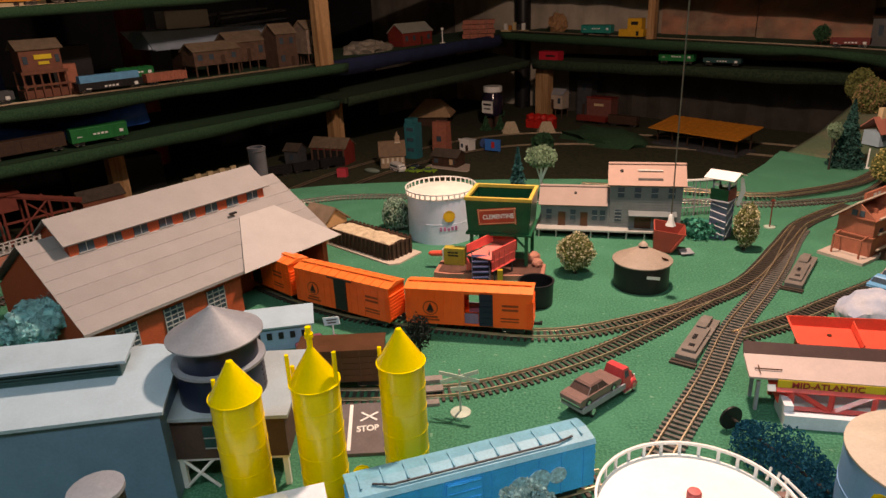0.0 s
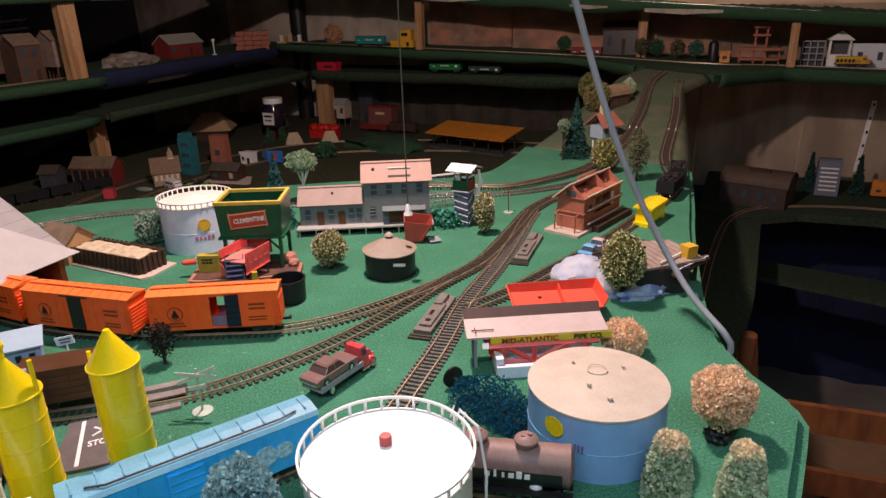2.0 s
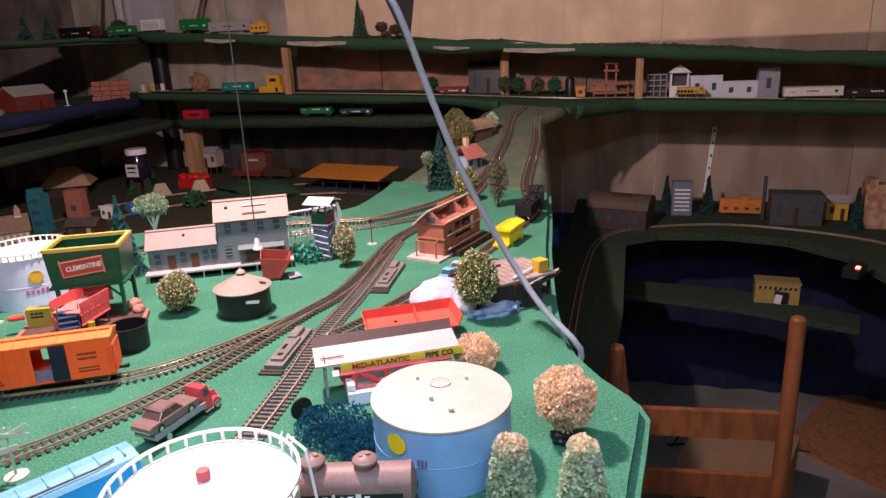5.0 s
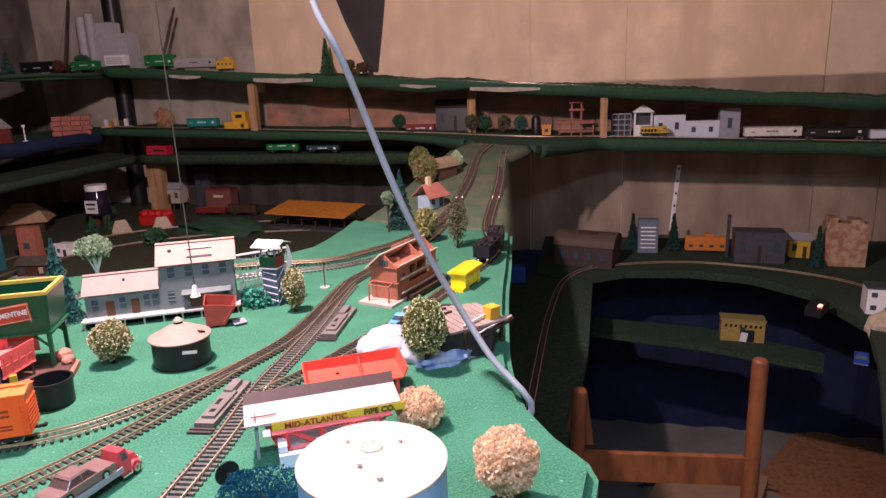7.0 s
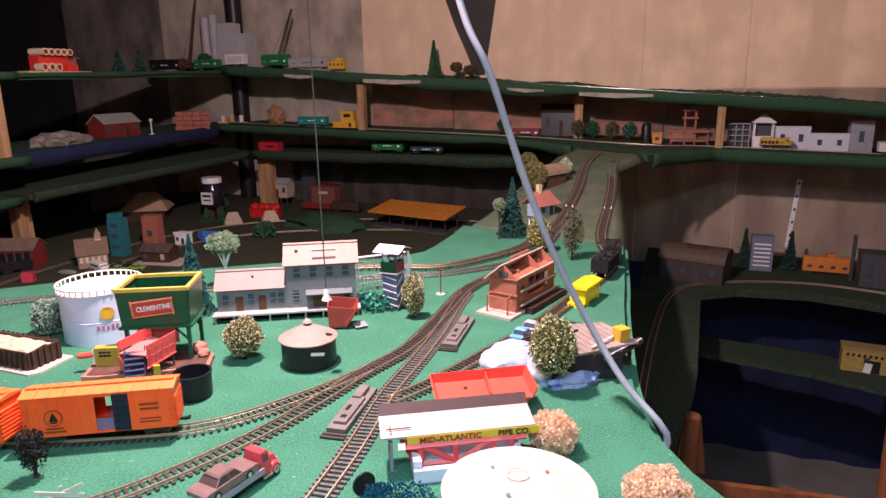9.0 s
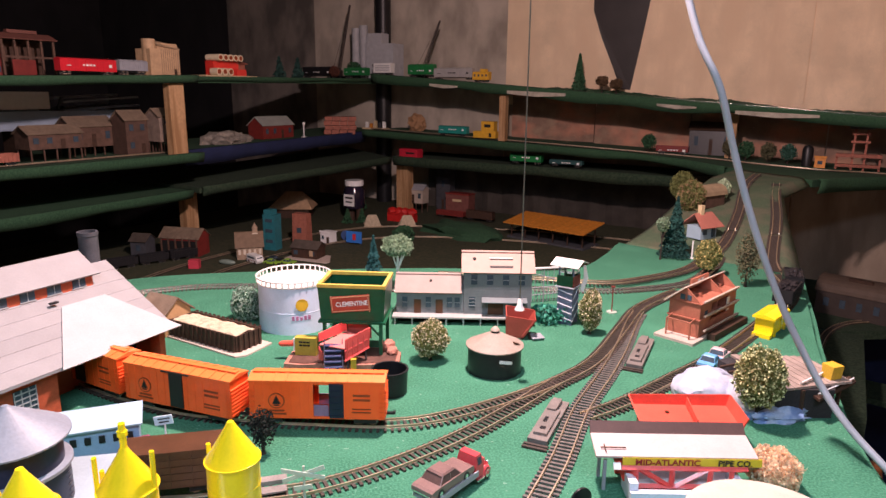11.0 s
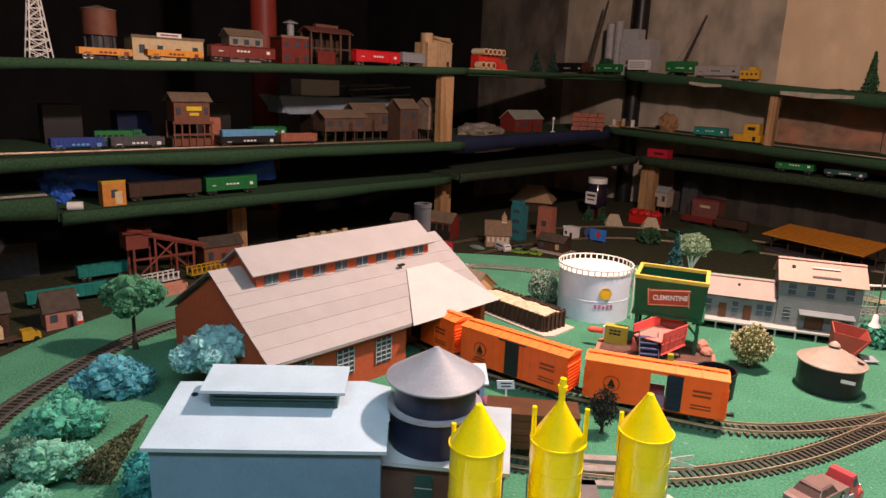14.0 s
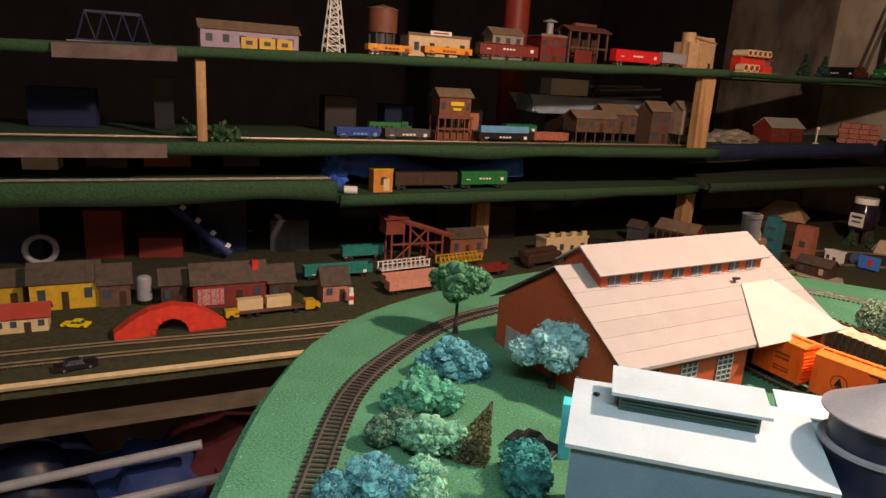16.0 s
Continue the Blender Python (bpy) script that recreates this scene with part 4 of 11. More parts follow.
def boxcar(x, y, z, rz, L, body, roof, label, open_door=False, emblem=True, group="", ry=0.0, near=True):
    """A model box car: walls with ribs, roof with a walkway, doors, ladders, bogies."""
    c = thing("boxcar", label, "train car", x, y, z, rz, group, ry=ry)
    W, z0, z1 = 0.031, 0.0095, 0.0510
    h = z1 - z0
    if open_door:
        d0, d1 = -0.004, 0.028
        P(c, "floor", body, box((0, 0, z0), (L - 0.002, W - 0.0024, 0.002)))
        for sy in (-1, 1):
            P(c, "side_panel", body, ribbed(-L / 2, d0, sy * W / 2, 0.0012, sy, z0, z1, 0.0095, 0.0004))
            P(c, "side_panel", body, ribbed(d1, L / 2, sy * W / 2, 0.0012, sy, z0, z1, 0.0095, 0.0004))
            P(c, "door_header", body, box(((d0 + d1) / 2, sy * (W / 2 - 0.0006), z1 - 0.003), (d1 - d0, 0.0012, 0.003)))
            P(c, "door_sill", body, box(((d0 + d1) / 2, sy * (W / 2 - 0.0006), z0), (d1 - d0, 0.0012, 0.0025)))
    else:
        P(c, "floor", body, box((0, 0, z0), (L - 0.002, W - 0.0024, 0.002)))
        for sy in (-1, 1):
            P(c, "side_panel", body, ribbed(-L / 2, L / 2, sy * W / 2, 0.0012, sy, z0, z1, 0.0095, 0.0004))
    for sx in (-1, 1):
        e = sx * L / 2
        P(c, "end_panel", body, ("exty", [(e, z0)] + [p for k in range(8) for p in ((e, z0 + 0.002 + k * 0.0040), (e + sx * 0.0011, z0 + 0.0025 + k * 0.0040), (e + sx * 0.0011, z0 + 0.0042 + k * 0.0040), (e, z0 + 0.0047 + k * 0.0040))] + [(e, z1), (e - sx * 0.0010, z1), (e - sx * 0.0010, z0)], -W / 2 + 0.001, W / 2 - 0.001))
    P(c, "roof", roof, ext([(-W / 2 - 0.0008, z1), (W / 2 + 0.0008, z1), (W / 2 + 0.0008, z1 + 0.0012), (0, z1 + 0.0048), (-W / 2 - 0.0008, z1 + 0.0012)], -L / 2 - 0.001, L / 2 + 0.001), *[slab([(-L / 2 + i * L / 11, sy * (W / 2 + 0.0006), z1 + 0.0019), (-L / 2 + i * L / 11 + 0.0009, sy * (W / 2 + 0.0006), z1 + 0.0019), (-L / 2 + i * L / 11 + 0.0009, sy * 0.003, z1 + 0.0053), (-L / 2 + i * L / 11, sy * 0.003, z1 + 0.0053)], 0.0006) for i in range(1, 11) for sy in (-1, 1)])
    P(c, "roof_walk", roof, box((0, 0, z1 + 0.0052), (L * 0.98, 0.006, 0.0008)))
    P(c, "underframe", BLACK, box((0, 0, z0 - 0.0032), (L * 0.96, 0.010, 0.0032)), box((0.005, 0, z0 - 0.005), (0.02, 0.014, 0.0025)))
    for sy in (-1, 1):
        if open_door:
            dr = P(c, "door", NAVY, box((0.0205, sy * (W / 2 + 0.0008), z0 + 0.0015), (0.0150, 0.0012, h - 0.003)), label="dark blue sliding door")
            for k in range(5):
                P(dr, "door_rib", NAVY, box((0.0205, sy * (W / 2 + 0.0016), z0 + 0.004 + k * 0.007), (0.014, 0.0008, 0.0008)))
            P(c, "lower_panel", LILAC, box((0.004, sy * (W / 2 - 0.0014), z0 + 0.0025), (0.0155, 0.0008, 0.0125)), label="lilac lower door panel")
        else:
            P(c, "door", BLACK if emblem else body, box((0.001, sy * (W / 2 + 0.0007), z0 + 0.0012), (0.0175, 0.0014, h - 0.0022)), box((0.001, sy * (W / 2 + 0.0016), z1 - 0.001), (0.036, 0.0012, 0.0012)))
        for sx in (-1, 1):
            P(c, "ladder_rung", body, *[box((sx * (L / 2 - 0.003), sy * (W / 2 + 0.0012), z0 + 0.003 + k * 0.0055), (0.005, 0.0006, 0.0006)) for k in range(6)])
        if emblem:
            ex = -L * 0.30
            P(c, "emblem", INK_BROWN, ("rod", (ex, sy * (W / 2), z0 + 0.020), (ex, sy * (W / 2 + 0.0007), z0 + 0.020), 0.0086, 24))
            P(c, "emblem_field", body, ("rod", (ex, sy * (W / 2), z0 + 0.020), (ex, sy * (W / 2 + 0.0009), z0 + 0.020), 0.0076, 24))
            P(c, "emblem_tree", INK, slab([(ex - 0.0045, sy * (W / 2 + 0.0011), z0 + 0.0165), (ex + 0.0045, sy * (W / 2 + 0.0011), z0 + 0.0165), (ex, sy * (W / 2 + 0.0011), z0 + 0.0265)], 0.0002), box((ex, sy * (W / 2 + 0.0010), z0 + 0.0145), (0.006, 0.0003, 0.0014)))
            for k in range(2):
                P(c, "lettering_bar", INK_BROWN, box((ex, sy * (W / 2 + 0.0004), z0 + 0.0045 + k * 0.0035), (0.020 - 0.004 * k, 0.0005, 0.0017)))
                P(c, "lettering_bar", INK_BROWN, box((L * 0.33, sy * (W / 2 + 0.0004), z0 + 0.021 + k * 0.005), (0.018, 0.0005, 0.0022)))
                P(c, "lettering_bar", INK_BROWN, box((L * 0.33, sy * (W / 2 + 0.0004), z0 + 0.0075 + k * 0.0035), (0.020, 0.0005, 0.0013)))
    for sx in (-1, 1):
        bogie(c, sx * (L / 2 - 0.021), 0.0, wheels=near)
        P(c, "coupler", BLACK, box((sx * (L / 2 + 0.004), 0, 0.0085), (0.009, 0.003, 0.0025)), box((sx * (L / 2 + 0.0085), 0.0012, 0.0085), (0.003, 0.005, 0.0028)))
    return c


RAILTOP = 0.0048
# tracks on the table
track("track_main", "curved brass track with brown ties on green felt", [(-0.34, 0.985), (-0.235, 0.897), (-0.14, 0.820), (-0.06, 0.770), (0.02, 0.742), (0.09, 0.7245), (0.16, 0.7110), (0.215, 0.7165), (0.284, 0.742), (0.364, 0.784), (0.447, 0.849), (0.537, 0.966), (0.60, 1.05), (0.665, 1.105), (0.73, 1.15)], lambda x, y: 0.0008, single=False, tie_mat=TIE)
track("track_branch", "branch track curving across green felt", [(-0.10, 0.600), (-0.03, 0.594), (0.05, 0.597), (0.088, 0.603), (0.137, 0.621), (0.190, 0.648), (0.243, 0.682), (0.300, 0.727), (0.360, 0.779), (0.42, 0.825)], lambda x, y: 0.0, single=True)
track("track_diagonal", "grey weathered track crossing the switch", [(0.225, 0.470), (0.269, 0.538), (0.321, 0.617), (0.380, 0.717), (0.448, 0.810), (0.500, 0.887), (0.560, 0.985), (0.596, 1.038)], lambda x, y: 0.0004, single=True, tie_mat=TIE_GREY)
track("track_siding", "siding track running past the brick works", [(0.378, 0.70), (0.437, 0.728), (0.524, 0.783), (0.630, 0.852), (0.774, 0.968), (0.865, 1.045), (0.93, 1.12), (0.985, 1.24)], lambda x, y: 0.0002)
track("track_back", "shiny far loop track behind the houses", [(-0.42, 1.10), (-0.30, 1.21), (-0.178, 1.265), (-0.06, 1.268), (0.10, 1.235), (0.28, 1.21), (0.44, 1.195), (0.57, 1.165), (0.65, 1.165), (0.768, 1.195), (0.88, 1.30), (0.97, 1.42)], lambda x, y: ramp_z(x, y) * 0.0, rail_mat=STEEL_BRIGHT)
track("track_back_outer", "outer far track on the table edge", [(0.30, 1.30), (0.48, 1.245), (0.60, 1.20), (0.69, 1.218), (0.80, 1.27), (0.90, 1.36), (1.00, 1.46), (1.10, 1.585), (1.20, 1.72), (1.34, 1.92), (1.47, 2.06)], lambda x, y: ramp_z(x, y) + 0.0045)
track("track_ramp_side", "track climbing the edge of the ramp", [(0.985, 1.242), (1.03, 1.32), (1.10, 1.42), (1.18, 1.53), (1.27, 1.66), (1.36, 1.80), (1.43, 1.90)], lambda x, y: ramp_z(x, y) + 0.0045)
track("track_left", "curved track with brown ties along table edge", [(-0.36, 0.20), (-0.44, 0.31), (-0.492, 0.407), (-0.546, 0.537), (-0.560, 0.647), (-0.553, 0.773), (-0.515, 0.875), (-0.45, 0.97), (-0.40, 1.03)], lambda x, y: 0.0, single=True, tie_mat=TIE, rail_mat=mat("dull_grey_rail", (0.16, 0.16, 0.16), 0.45, 0.12, 90, 0.05, metal=0.7))
track("track_front", "straight track under the blue freight car", [(-0.306, 0.304), (-0.166, 0.346), (-0.026, 0.392), (0.089, 0.435), (0.194, 0.474)], lambda x, y: 0.0006)
track("track_tanker", "short track between the storage tanks", [(0.250, 0.413), (0.308, 0.385), (0.340, 0.369)], lambda x, y: 0.0004)

g = "orange box cars"
boxcar(0.0886, 0.7262, RAILTOP, -9.6, 0.142, ORANGE, ORANGE_ROOF, "orange box car with an open door and dark emblem", True, group=g)
boxcar(-0.0572, 0.7690, RAILTOP, -29.3, 0.142, ORANGE, ORANGE_ROOF, "orange box car with a black door and emblem", group=g)
boxcar(-0.1825, 0.8545, RAILTOP, -38.5, 0.142, ORANGE, ORANGE_ROOF, "orange box car half inside the engine shed", group=g)

c = thing("boxcar", "worn cyan high-roof box car with pale oval emblem", "train car", 0.0915, 0.4355, RAILTOP, 20.5)
L, W = 0.180, 0.031
for sy in (-1, 1):
    P(c, "side_panel", CYAN, ribbed(-L / 2, L / 2, sy * W / 2, 0.012, sy, 0.0105, 0.0475, 0.0168))
for sx in (-1, 1):
    P(c, "end_panel", CYAN, ("exty", [(sx * L / 2, 0.0105)] + [p for k in range(6) for p in ((sx * L / 2, 0.013 + k * 0.005), (sx * (L / 2 + 0.0010), 0.0136 + k * 0.005), (sx * (L / 2 + 0.0010), 0.0156 + k * 0.005), (sx * L / 2, 0.0162 + k * 0.005))] + [(sx * L / 2, 0.0475), (sx * (L / 2 - 0.004), 0.0475), (sx * (L / 2 - 0.004), 0.0105)], -W / 2 + 0.0005, W / 2 - 0.0005))
P(c, "roof", CYAN_ROOF, ext([(-W / 2 - 0.0006, 0.0475), (W / 2 + 0.0006, 0.0475), (W / 2 - 0.002, 0.0505), (0, 0.0525), (-W / 2 + 0.002, 0.0505)], -L / 2 - 0.0008, L / 2 + 0.0008), *[box((-L / 2 + 0.008 + i * 0.0165, 0, 0.0522), (0.0012, W * 0.55, 0.0008)) for i in range(11)])
P(c, "roof_pipe", GREY_DARK, rod((-0.062, -0.011, 0.0528), (0.062, -0.011, 0.0528), 0.0008), rod((-0.062, -0.011, 0.0528), (-0.074, -0.006, 0.0528), 0.0008), rod((0.062, -0.011, 0.0528), (0.075, -0.008, 0.0528), 0.0008))
dr = P(c, "door", CYAN, box((-0.012, -W / 2 - 0.0009, 0.0125), (0.026, 0.0014, 0.032)))
for k in range(5):
    P(dr, "door_rib", CYAN, box((-0.012, -W / 2 - 0.0018, 0.015 + k * 0.007), (0.024, 0.0008, 0.001)))
P(c, "emblem", mat("pale_blue_emblem", (0.28, 0.50, 0.60), 0.5, 0.35, 300, 0.1), ("rod", (0.045, -W / 2 - 0.0001, 0.028), (0.045, -W / 2 - 0.0010, 0.028), 0.009, 28), ("rod", (0.030, -W / 2 - 0.0001, 0.028), (0.030, -W / 2 - 0.0008, 0.028), 0.007, 20), ("rod", (0.060, -W / 2 - 0.0001, 0.028), (0.060, -W / 2 - 0.0008, 0.028), 0.007, 20))
P(c, "underframe", BLACK, box((0, 0, 0.0075), (L * 0.96, 0.012, 0.003)))
for sx in (-1, 1):
    bogie(c, sx * 0.066)

c = thing("hopper_car", "pale lilac covered hopper car behind the silos", "train car", -0.078, 0.3735, RAILTOP, 19)
P(c, "body", PALE, ext([(-0.0155, 0.018), (0.0155, 0.018), (0.0165, 0.044), (-0.0165, 0.044)], -0.078, 0.074))
for sy in (-1, 1):
    for i in range(9):
        P(c, "rib", PALE, box((-0.07 + i * 0.0175, sy * 0.0165, 0.018), (0.0016, 0.0014, 0.026)))
P(c, "roof", PALE, ext([(-0.0168, 0.044), (0.0168, 0.044), (0.0135, 0.0485), (-0.0135, 0.0485)], -0.08, 0.076))
for i in range(3):
    P(c, "hatch", WHITE, cyl((-0.045 + i * 0.045, 0.004, 0.0485), 0.006, 0.002, seg=16))
P(c, "underframe", BLACK, box((0, 0, 0.009), (0.15, 0.012, 0.01)))
for sx in (-1, 1):
    bogie(c, sx * 0.055)

# brown open car on the branch line
c = thing("gondola", "glossy dark brown wood-sided freight car", "train car", -0.036, 0.613, RAILTOP, 3.5)
for sy in (-1, 1):
    P(c, "side_wall", BROWN, box((0, sy * 0.015, 0.010), (0.083, 0.0016, 0.034)))
    for k in range(5):
        P(c, "plank", BROWN, box((0, sy * 0.0161, 0.0118 + k * 0.0066), (0.082, 0.0006, 0.0055)))
    for i in range(5):
        P(c, "stake", BROWN, box((-0.036 + i * 0.018, sy * 0.0167, 0.011), (0.0014, 0.001, 0.033)))
for sx in (-1, 1):
    P(c, "end_wall", BROWN, box((sx * 0.0408, 0, 0.010), (0.0016, 0.0284, 0.034)))
P(c, "floor", BROWN, box((0, 0, 0.010), (0.08, 0.0284, 0.003)))
P(c, "ladder_rung", WHITE, *[box((0.038, -0.0172, 0.013 + k * 0.005), (0.005, 0.0006, 0.0008)) for k in range(6)])
P(c, "roof", BROWN, box((0, 0, 0.0435), (0.0845, 0.0335, 0.0016)))
for sx in (-1, 1):
    bogie(c, sx * 0.026)

# tank car between the tanks
c = thing("tank_car", "dull brown two-dome tank car with white lettering", "train car", 0.3085, 0.3845, RAILTOP, -25)
P(c, "tank", TANKER, ("rod", (-0.050, 0, 0.0275), (0.050, 0, 0.0275), 0.0155, 28), ("blob", (-0.050, 0, 0.0275), 0.0155, (0.3, 1, 1), 0, 1, 3), ("blob", (0.050, 0, 0.0275), 0.0155, (0.3, 1, 1), 0, 1, 3), ("rod", (-0.0515, 0, 0.0275), (-0.0485, 0, 0.0275), 0.0160, 28), ("rod", (0.0485, 0, 0.0275), (0.0515, 0, 0.0275), 0.0160, 28), smooth=True)
for dx in (-0.018, 0.019):
    d = P(c, "dome", TANKER, lathe((dx, 0, 0.038), [(0.0068, 0), (0.0068, 0.008), (0.0088, 0.0085), (0.0088, 0.0105), (0.0060, 0.0130), (0.0, 0.0138)], 20), smooth=True)
    P(d, "valve", TANKER, cyl((dx + 0.0022, 0.001, 0.0505), 0.0018, 0.0022, seg=10), cyl((dx - 0.0024, -0.001, 0.0505), 0.0016, 0.0016, seg=10))
P(c, "side_band", BLACK, ("rod", (-0.046, 0, 0.0265), (0.046, 0, 0.0265), 0.01565, 28))
for i, w in enumerate((0.004, 0.002, 0.002, 0.004, 0.004, 0.004)):
    P(c, "lettering_bar", INK_WHITE, box((-0.008 + i * 0.0058, -0.0154, 0.0245), (w, 0.0008, 0.0042 + 0.0018 * (i % 3 == 1)), 0, 0))
P(c, "walkway", BLACK, box((0, -0.0165, 0.0135), (0.108, 0.006, 0.0012)), box((0, 0.0165, 0.0135), (0.108, 0.006, 0.0012)), box((0, 0, 0.0095), (0.108, 0.010, 0.004)))
for sx in (-1, 1):
    bogie(c, sx * 0.036)

sb = thing("switch_stand", "small white ball on a short post beside the tank car", "switch", 0.329, 0.364, 0)
P(sb, "post", BLACK, cyl((0, 0, 0), 0.0014, 0.016, seg=10))
P(sb, "ball", WHITE, blob((0, 0, 0.0195), 0.0048, (1, 1, 0.9), 0, 1, 3), smooth=True)

# ---- engine shed ----
sh = thing("engine_shed", "brick-red engine shed with beige roof and clerestory", "building", -0.295, 0.619, 0, 55.0)
RL, RW, ZE, ZR, RN = 0.345, 0.236, 0.058, 0.130, 0.118
ins = 0.010
walls = [box((0.098, ins, 0), (0.186, 0.004, ZE)), box((RL / 2, RW - ins, 0), (RL - 0.02, 0.004, ZE)), box((0.192, 0.036, 0), (0.004, 0.048, ZE)), box((0.262, 0.062, 0), (0.14, 0.004, ZE)), box((RL - 0.013, ins + 0.006, 0), (0.008, 0.014, ZE))]
P(sh, "wall", BRICK_RED, *walls)
for x in (0.010, RL - 0.010):
    P(sh, "gable_wall", BRICK_RED, ext([(ins, 0), (RW - ins, 0), (RW - ins, ZE), (RN, ZR - 0.004), (ins, ZE)], x - 0.002, x + 0.002))
n = 7
for side in (0, 1):
    for k in range(n):
        u0, u1 = k / n, (k + 1) / n + 0.012
        y0, y1 = (RN * u0, RN * min(u1, 1)) if side == 0 else (RW - (RW - RN) * u0, RW - (RW - RN) * min(u1, 1))
        za, zb = ZE + (ZR - ZE) * u0, ZE + (ZR - ZE) * min(u1, 1)
        P(sh, "roof_panel", ROOF_BEIGE, slab([(0, y0, za + 0.0005), (RL, y0, za + 0.0005), (RL, y1, zb), (0, y1, zb)], 0.0009))
# canopy colour lightened for the light its tilted face catches
P(sh, "canopy", mat("lit_card_canopy", (0.39, 0.375, 0.37), 0.65, 0.05, 40, 0.06), slab([(0.190, -0.006, 0.0578), (0.351, -0.006, 0.0578), (0.302, 0.068, 0.1016), (0.245, 0.068, 0.1016)], 0.0014))
cl = P(sh, "clerestory", BRICK_RED, box((0.170, RN - 0.030, 0.104), (0.262, 0.003, 0.026)), box((0.170, RN + 0.030, 0.104), (0.262, 0.003, 0.026)), ext([(RN - 0.030, 0.104), (RN + 0.030, 0.104), (RN + 0.030, 0.129), (RN, 0.148), (RN - 0.030, 0.129)], 0.039, 0.0415), ext([(RN - 0.030, 0.104), (RN + 0.030, 0.104), (RN + 0.030, 0.129), (RN, 0.148), (RN - 0.030, 0.129)], 0.2985, 0.301))
P(cl, "clerestory_roof", ROOF_BEIGE, slab([(0.032, RN - 0.038, 0.1265), (0.308, RN - 0.038, 0.1265), (0.308, RN, 0.1505), (0.032, RN, 0.1505)], 0.002), slab([(0.032, RN + 0.038, 0.1265), (0.308, RN + 0.038, 0.1265), (0.308, RN, 0.1505), (0.032, RN, 0.1505)], 0.002))
for i in range(8):
    xw = 0.058 + i * 0.032
    w = P(cl, "window", WINDOW, box((xw, RN - 0.0318, 0.113), (0.017, 0.0014, 0.011)))
    P(cl, "window_frame", WINDOW_FRAME, box((xw, RN - 0.0326, 0.1118), (0.019, 0.0010, 0.0012)), box((xw, RN - 0.0326, 0.113), (0.0007, 0.0008, 0.011)))
for i in range(3):
    xw = 0.045 + i * 0.055
    w = P(sh, "window", WINDOW, box((xw, ins - 0.0024, 0.018), (0.024, 0.0012, 0.030)))
    for k in range(5):
        P(w, "window_bar", WINDOW_FRAME, box((xw, ins - 0.0034, 0.020 + k * 0.0058), (0.024, 0.0008, 0.0012)))
    for dx in (-0.0115, -0.004, 0.004, 0.0115):
        P(w, "window_bar", WINDOW_FRAME, box((xw + dx, ins - 0.0035, 0.018), (0.0009, 0.0008, 0.030)))
P(sh, "door", NAVY, box((0.315, 0.0595, 0.002), (0.034, 0.002, 0.048)), label="dark blue shed door")
P(sh, "side_door", GREY_MID, box((0.0068, 0.060, 0.0), (0.0016, 0.022, 0.022)))
P(sh, "side_door", GREY_MID, box((0.0068, 0.19, 0.0), (0.0016, 0.026, 0.03)))
P(sh, "eave_board", ROOF_BEIGE, box((RL / 2, 0.001, ZE - 0.003), (RL, 0.002, 0.003)))
P(sh, "roof_vent", BLACK, box((0.238, 0.071, 0.1065), (0.010, 0.004, 0.002)))
P(sh, "smokestack", GREY_DARK, lathe((0.333, 0.132, 0.108), [(0.012, 0), (0.012, 0.055), (0.0128, 0.056), (0.0128, 0.061), (0.0098, 0.061), (0.0098, 0.050)], 22), smooth=True, label="dark grey metal smokestack")

# ---- grey works and water tower ----
gb = thing("grey_warehouse", "grey-blue warehouse with off-white roof and monitor", "building", -0.222, 0.468, 0, 11.5)
P(gb, "wall", GREY_WALL, ext([(-0.037, 0), (0.037, 0), (0.037, 0.0955), (-0.037, 0.0865)], -0.079, 0.079), bev=0.001)
P(gb, "roof", ROOF_WHITE, slab([(-0.083, -0.041, 0.0885), (0.083, -0.041, 0.0885), (0.083, 0.039, 0.0985), (0.062, 0.047, 0.0995), (-0.083, 0.041, 0.0990)], 0.003))
P(gb, "monitor_wall", TEAL_DARK, ext([(0.008, 0.095), (0.034, 0.097), (0.034, 0.1085), (0.008, 0.1085)], -0.050, 0.044))
P(gb, "monitor_roof", ROOF_WHITE, slab([(-0.056, 0.003, 0.1100), (0.050, 0.003, 0.1100), (0.050, 0.040, 0.1150), (-0.056, 0.040, 0.1150)], 0.0025))
P(gb, "monitor_louvre", TEAL_DARK, *[box((-0.003, 0.0072, 0.099 + k * 0.0028), (0.090, 0.0014, 0.0008)) for k in range(3)])
P(gb, "roof_bolt", BLACK, cyl((-0.066, 0.022, 0.0972), 0.0026, 0.0008, seg=10))
P(gb, "side_pipe", GREY_DARK, ("rod", (0.082, 0.030, 0.070), (0.092, 0.034, 0.070), 0.0035, 10), ("rod", (0.092, 0.034, 0.070), (0.092, 0.034, 0.040), 0.0035, 10))

wt = thing("water_tower", "navy water tank with grey cone roof on timber house", "building", -0.100, 0.513, 0, 3.0)
P(wt, "house_wall", mat("umber_board_wall", (0.085, 0.05, 0.042), 0.6, 0.15, 60, 0.1), box((0, 0, 0.030), (0.090, 0.092, 0.037)), bev=0.0008)
P(wt, "house_roof", mat("pale_blue_roof_card", (0.36, 0.45, 0.50), 0.6, 0.08, 40, 0.06), box((0, 0, 0.067), (0.098, 0.100, 0.003)), bev=0.0006)
P(wt, "window", TEAL_DARK, box((-0.012, -0.0466, 0.040), (0.013, 0.0014, 0.020)))
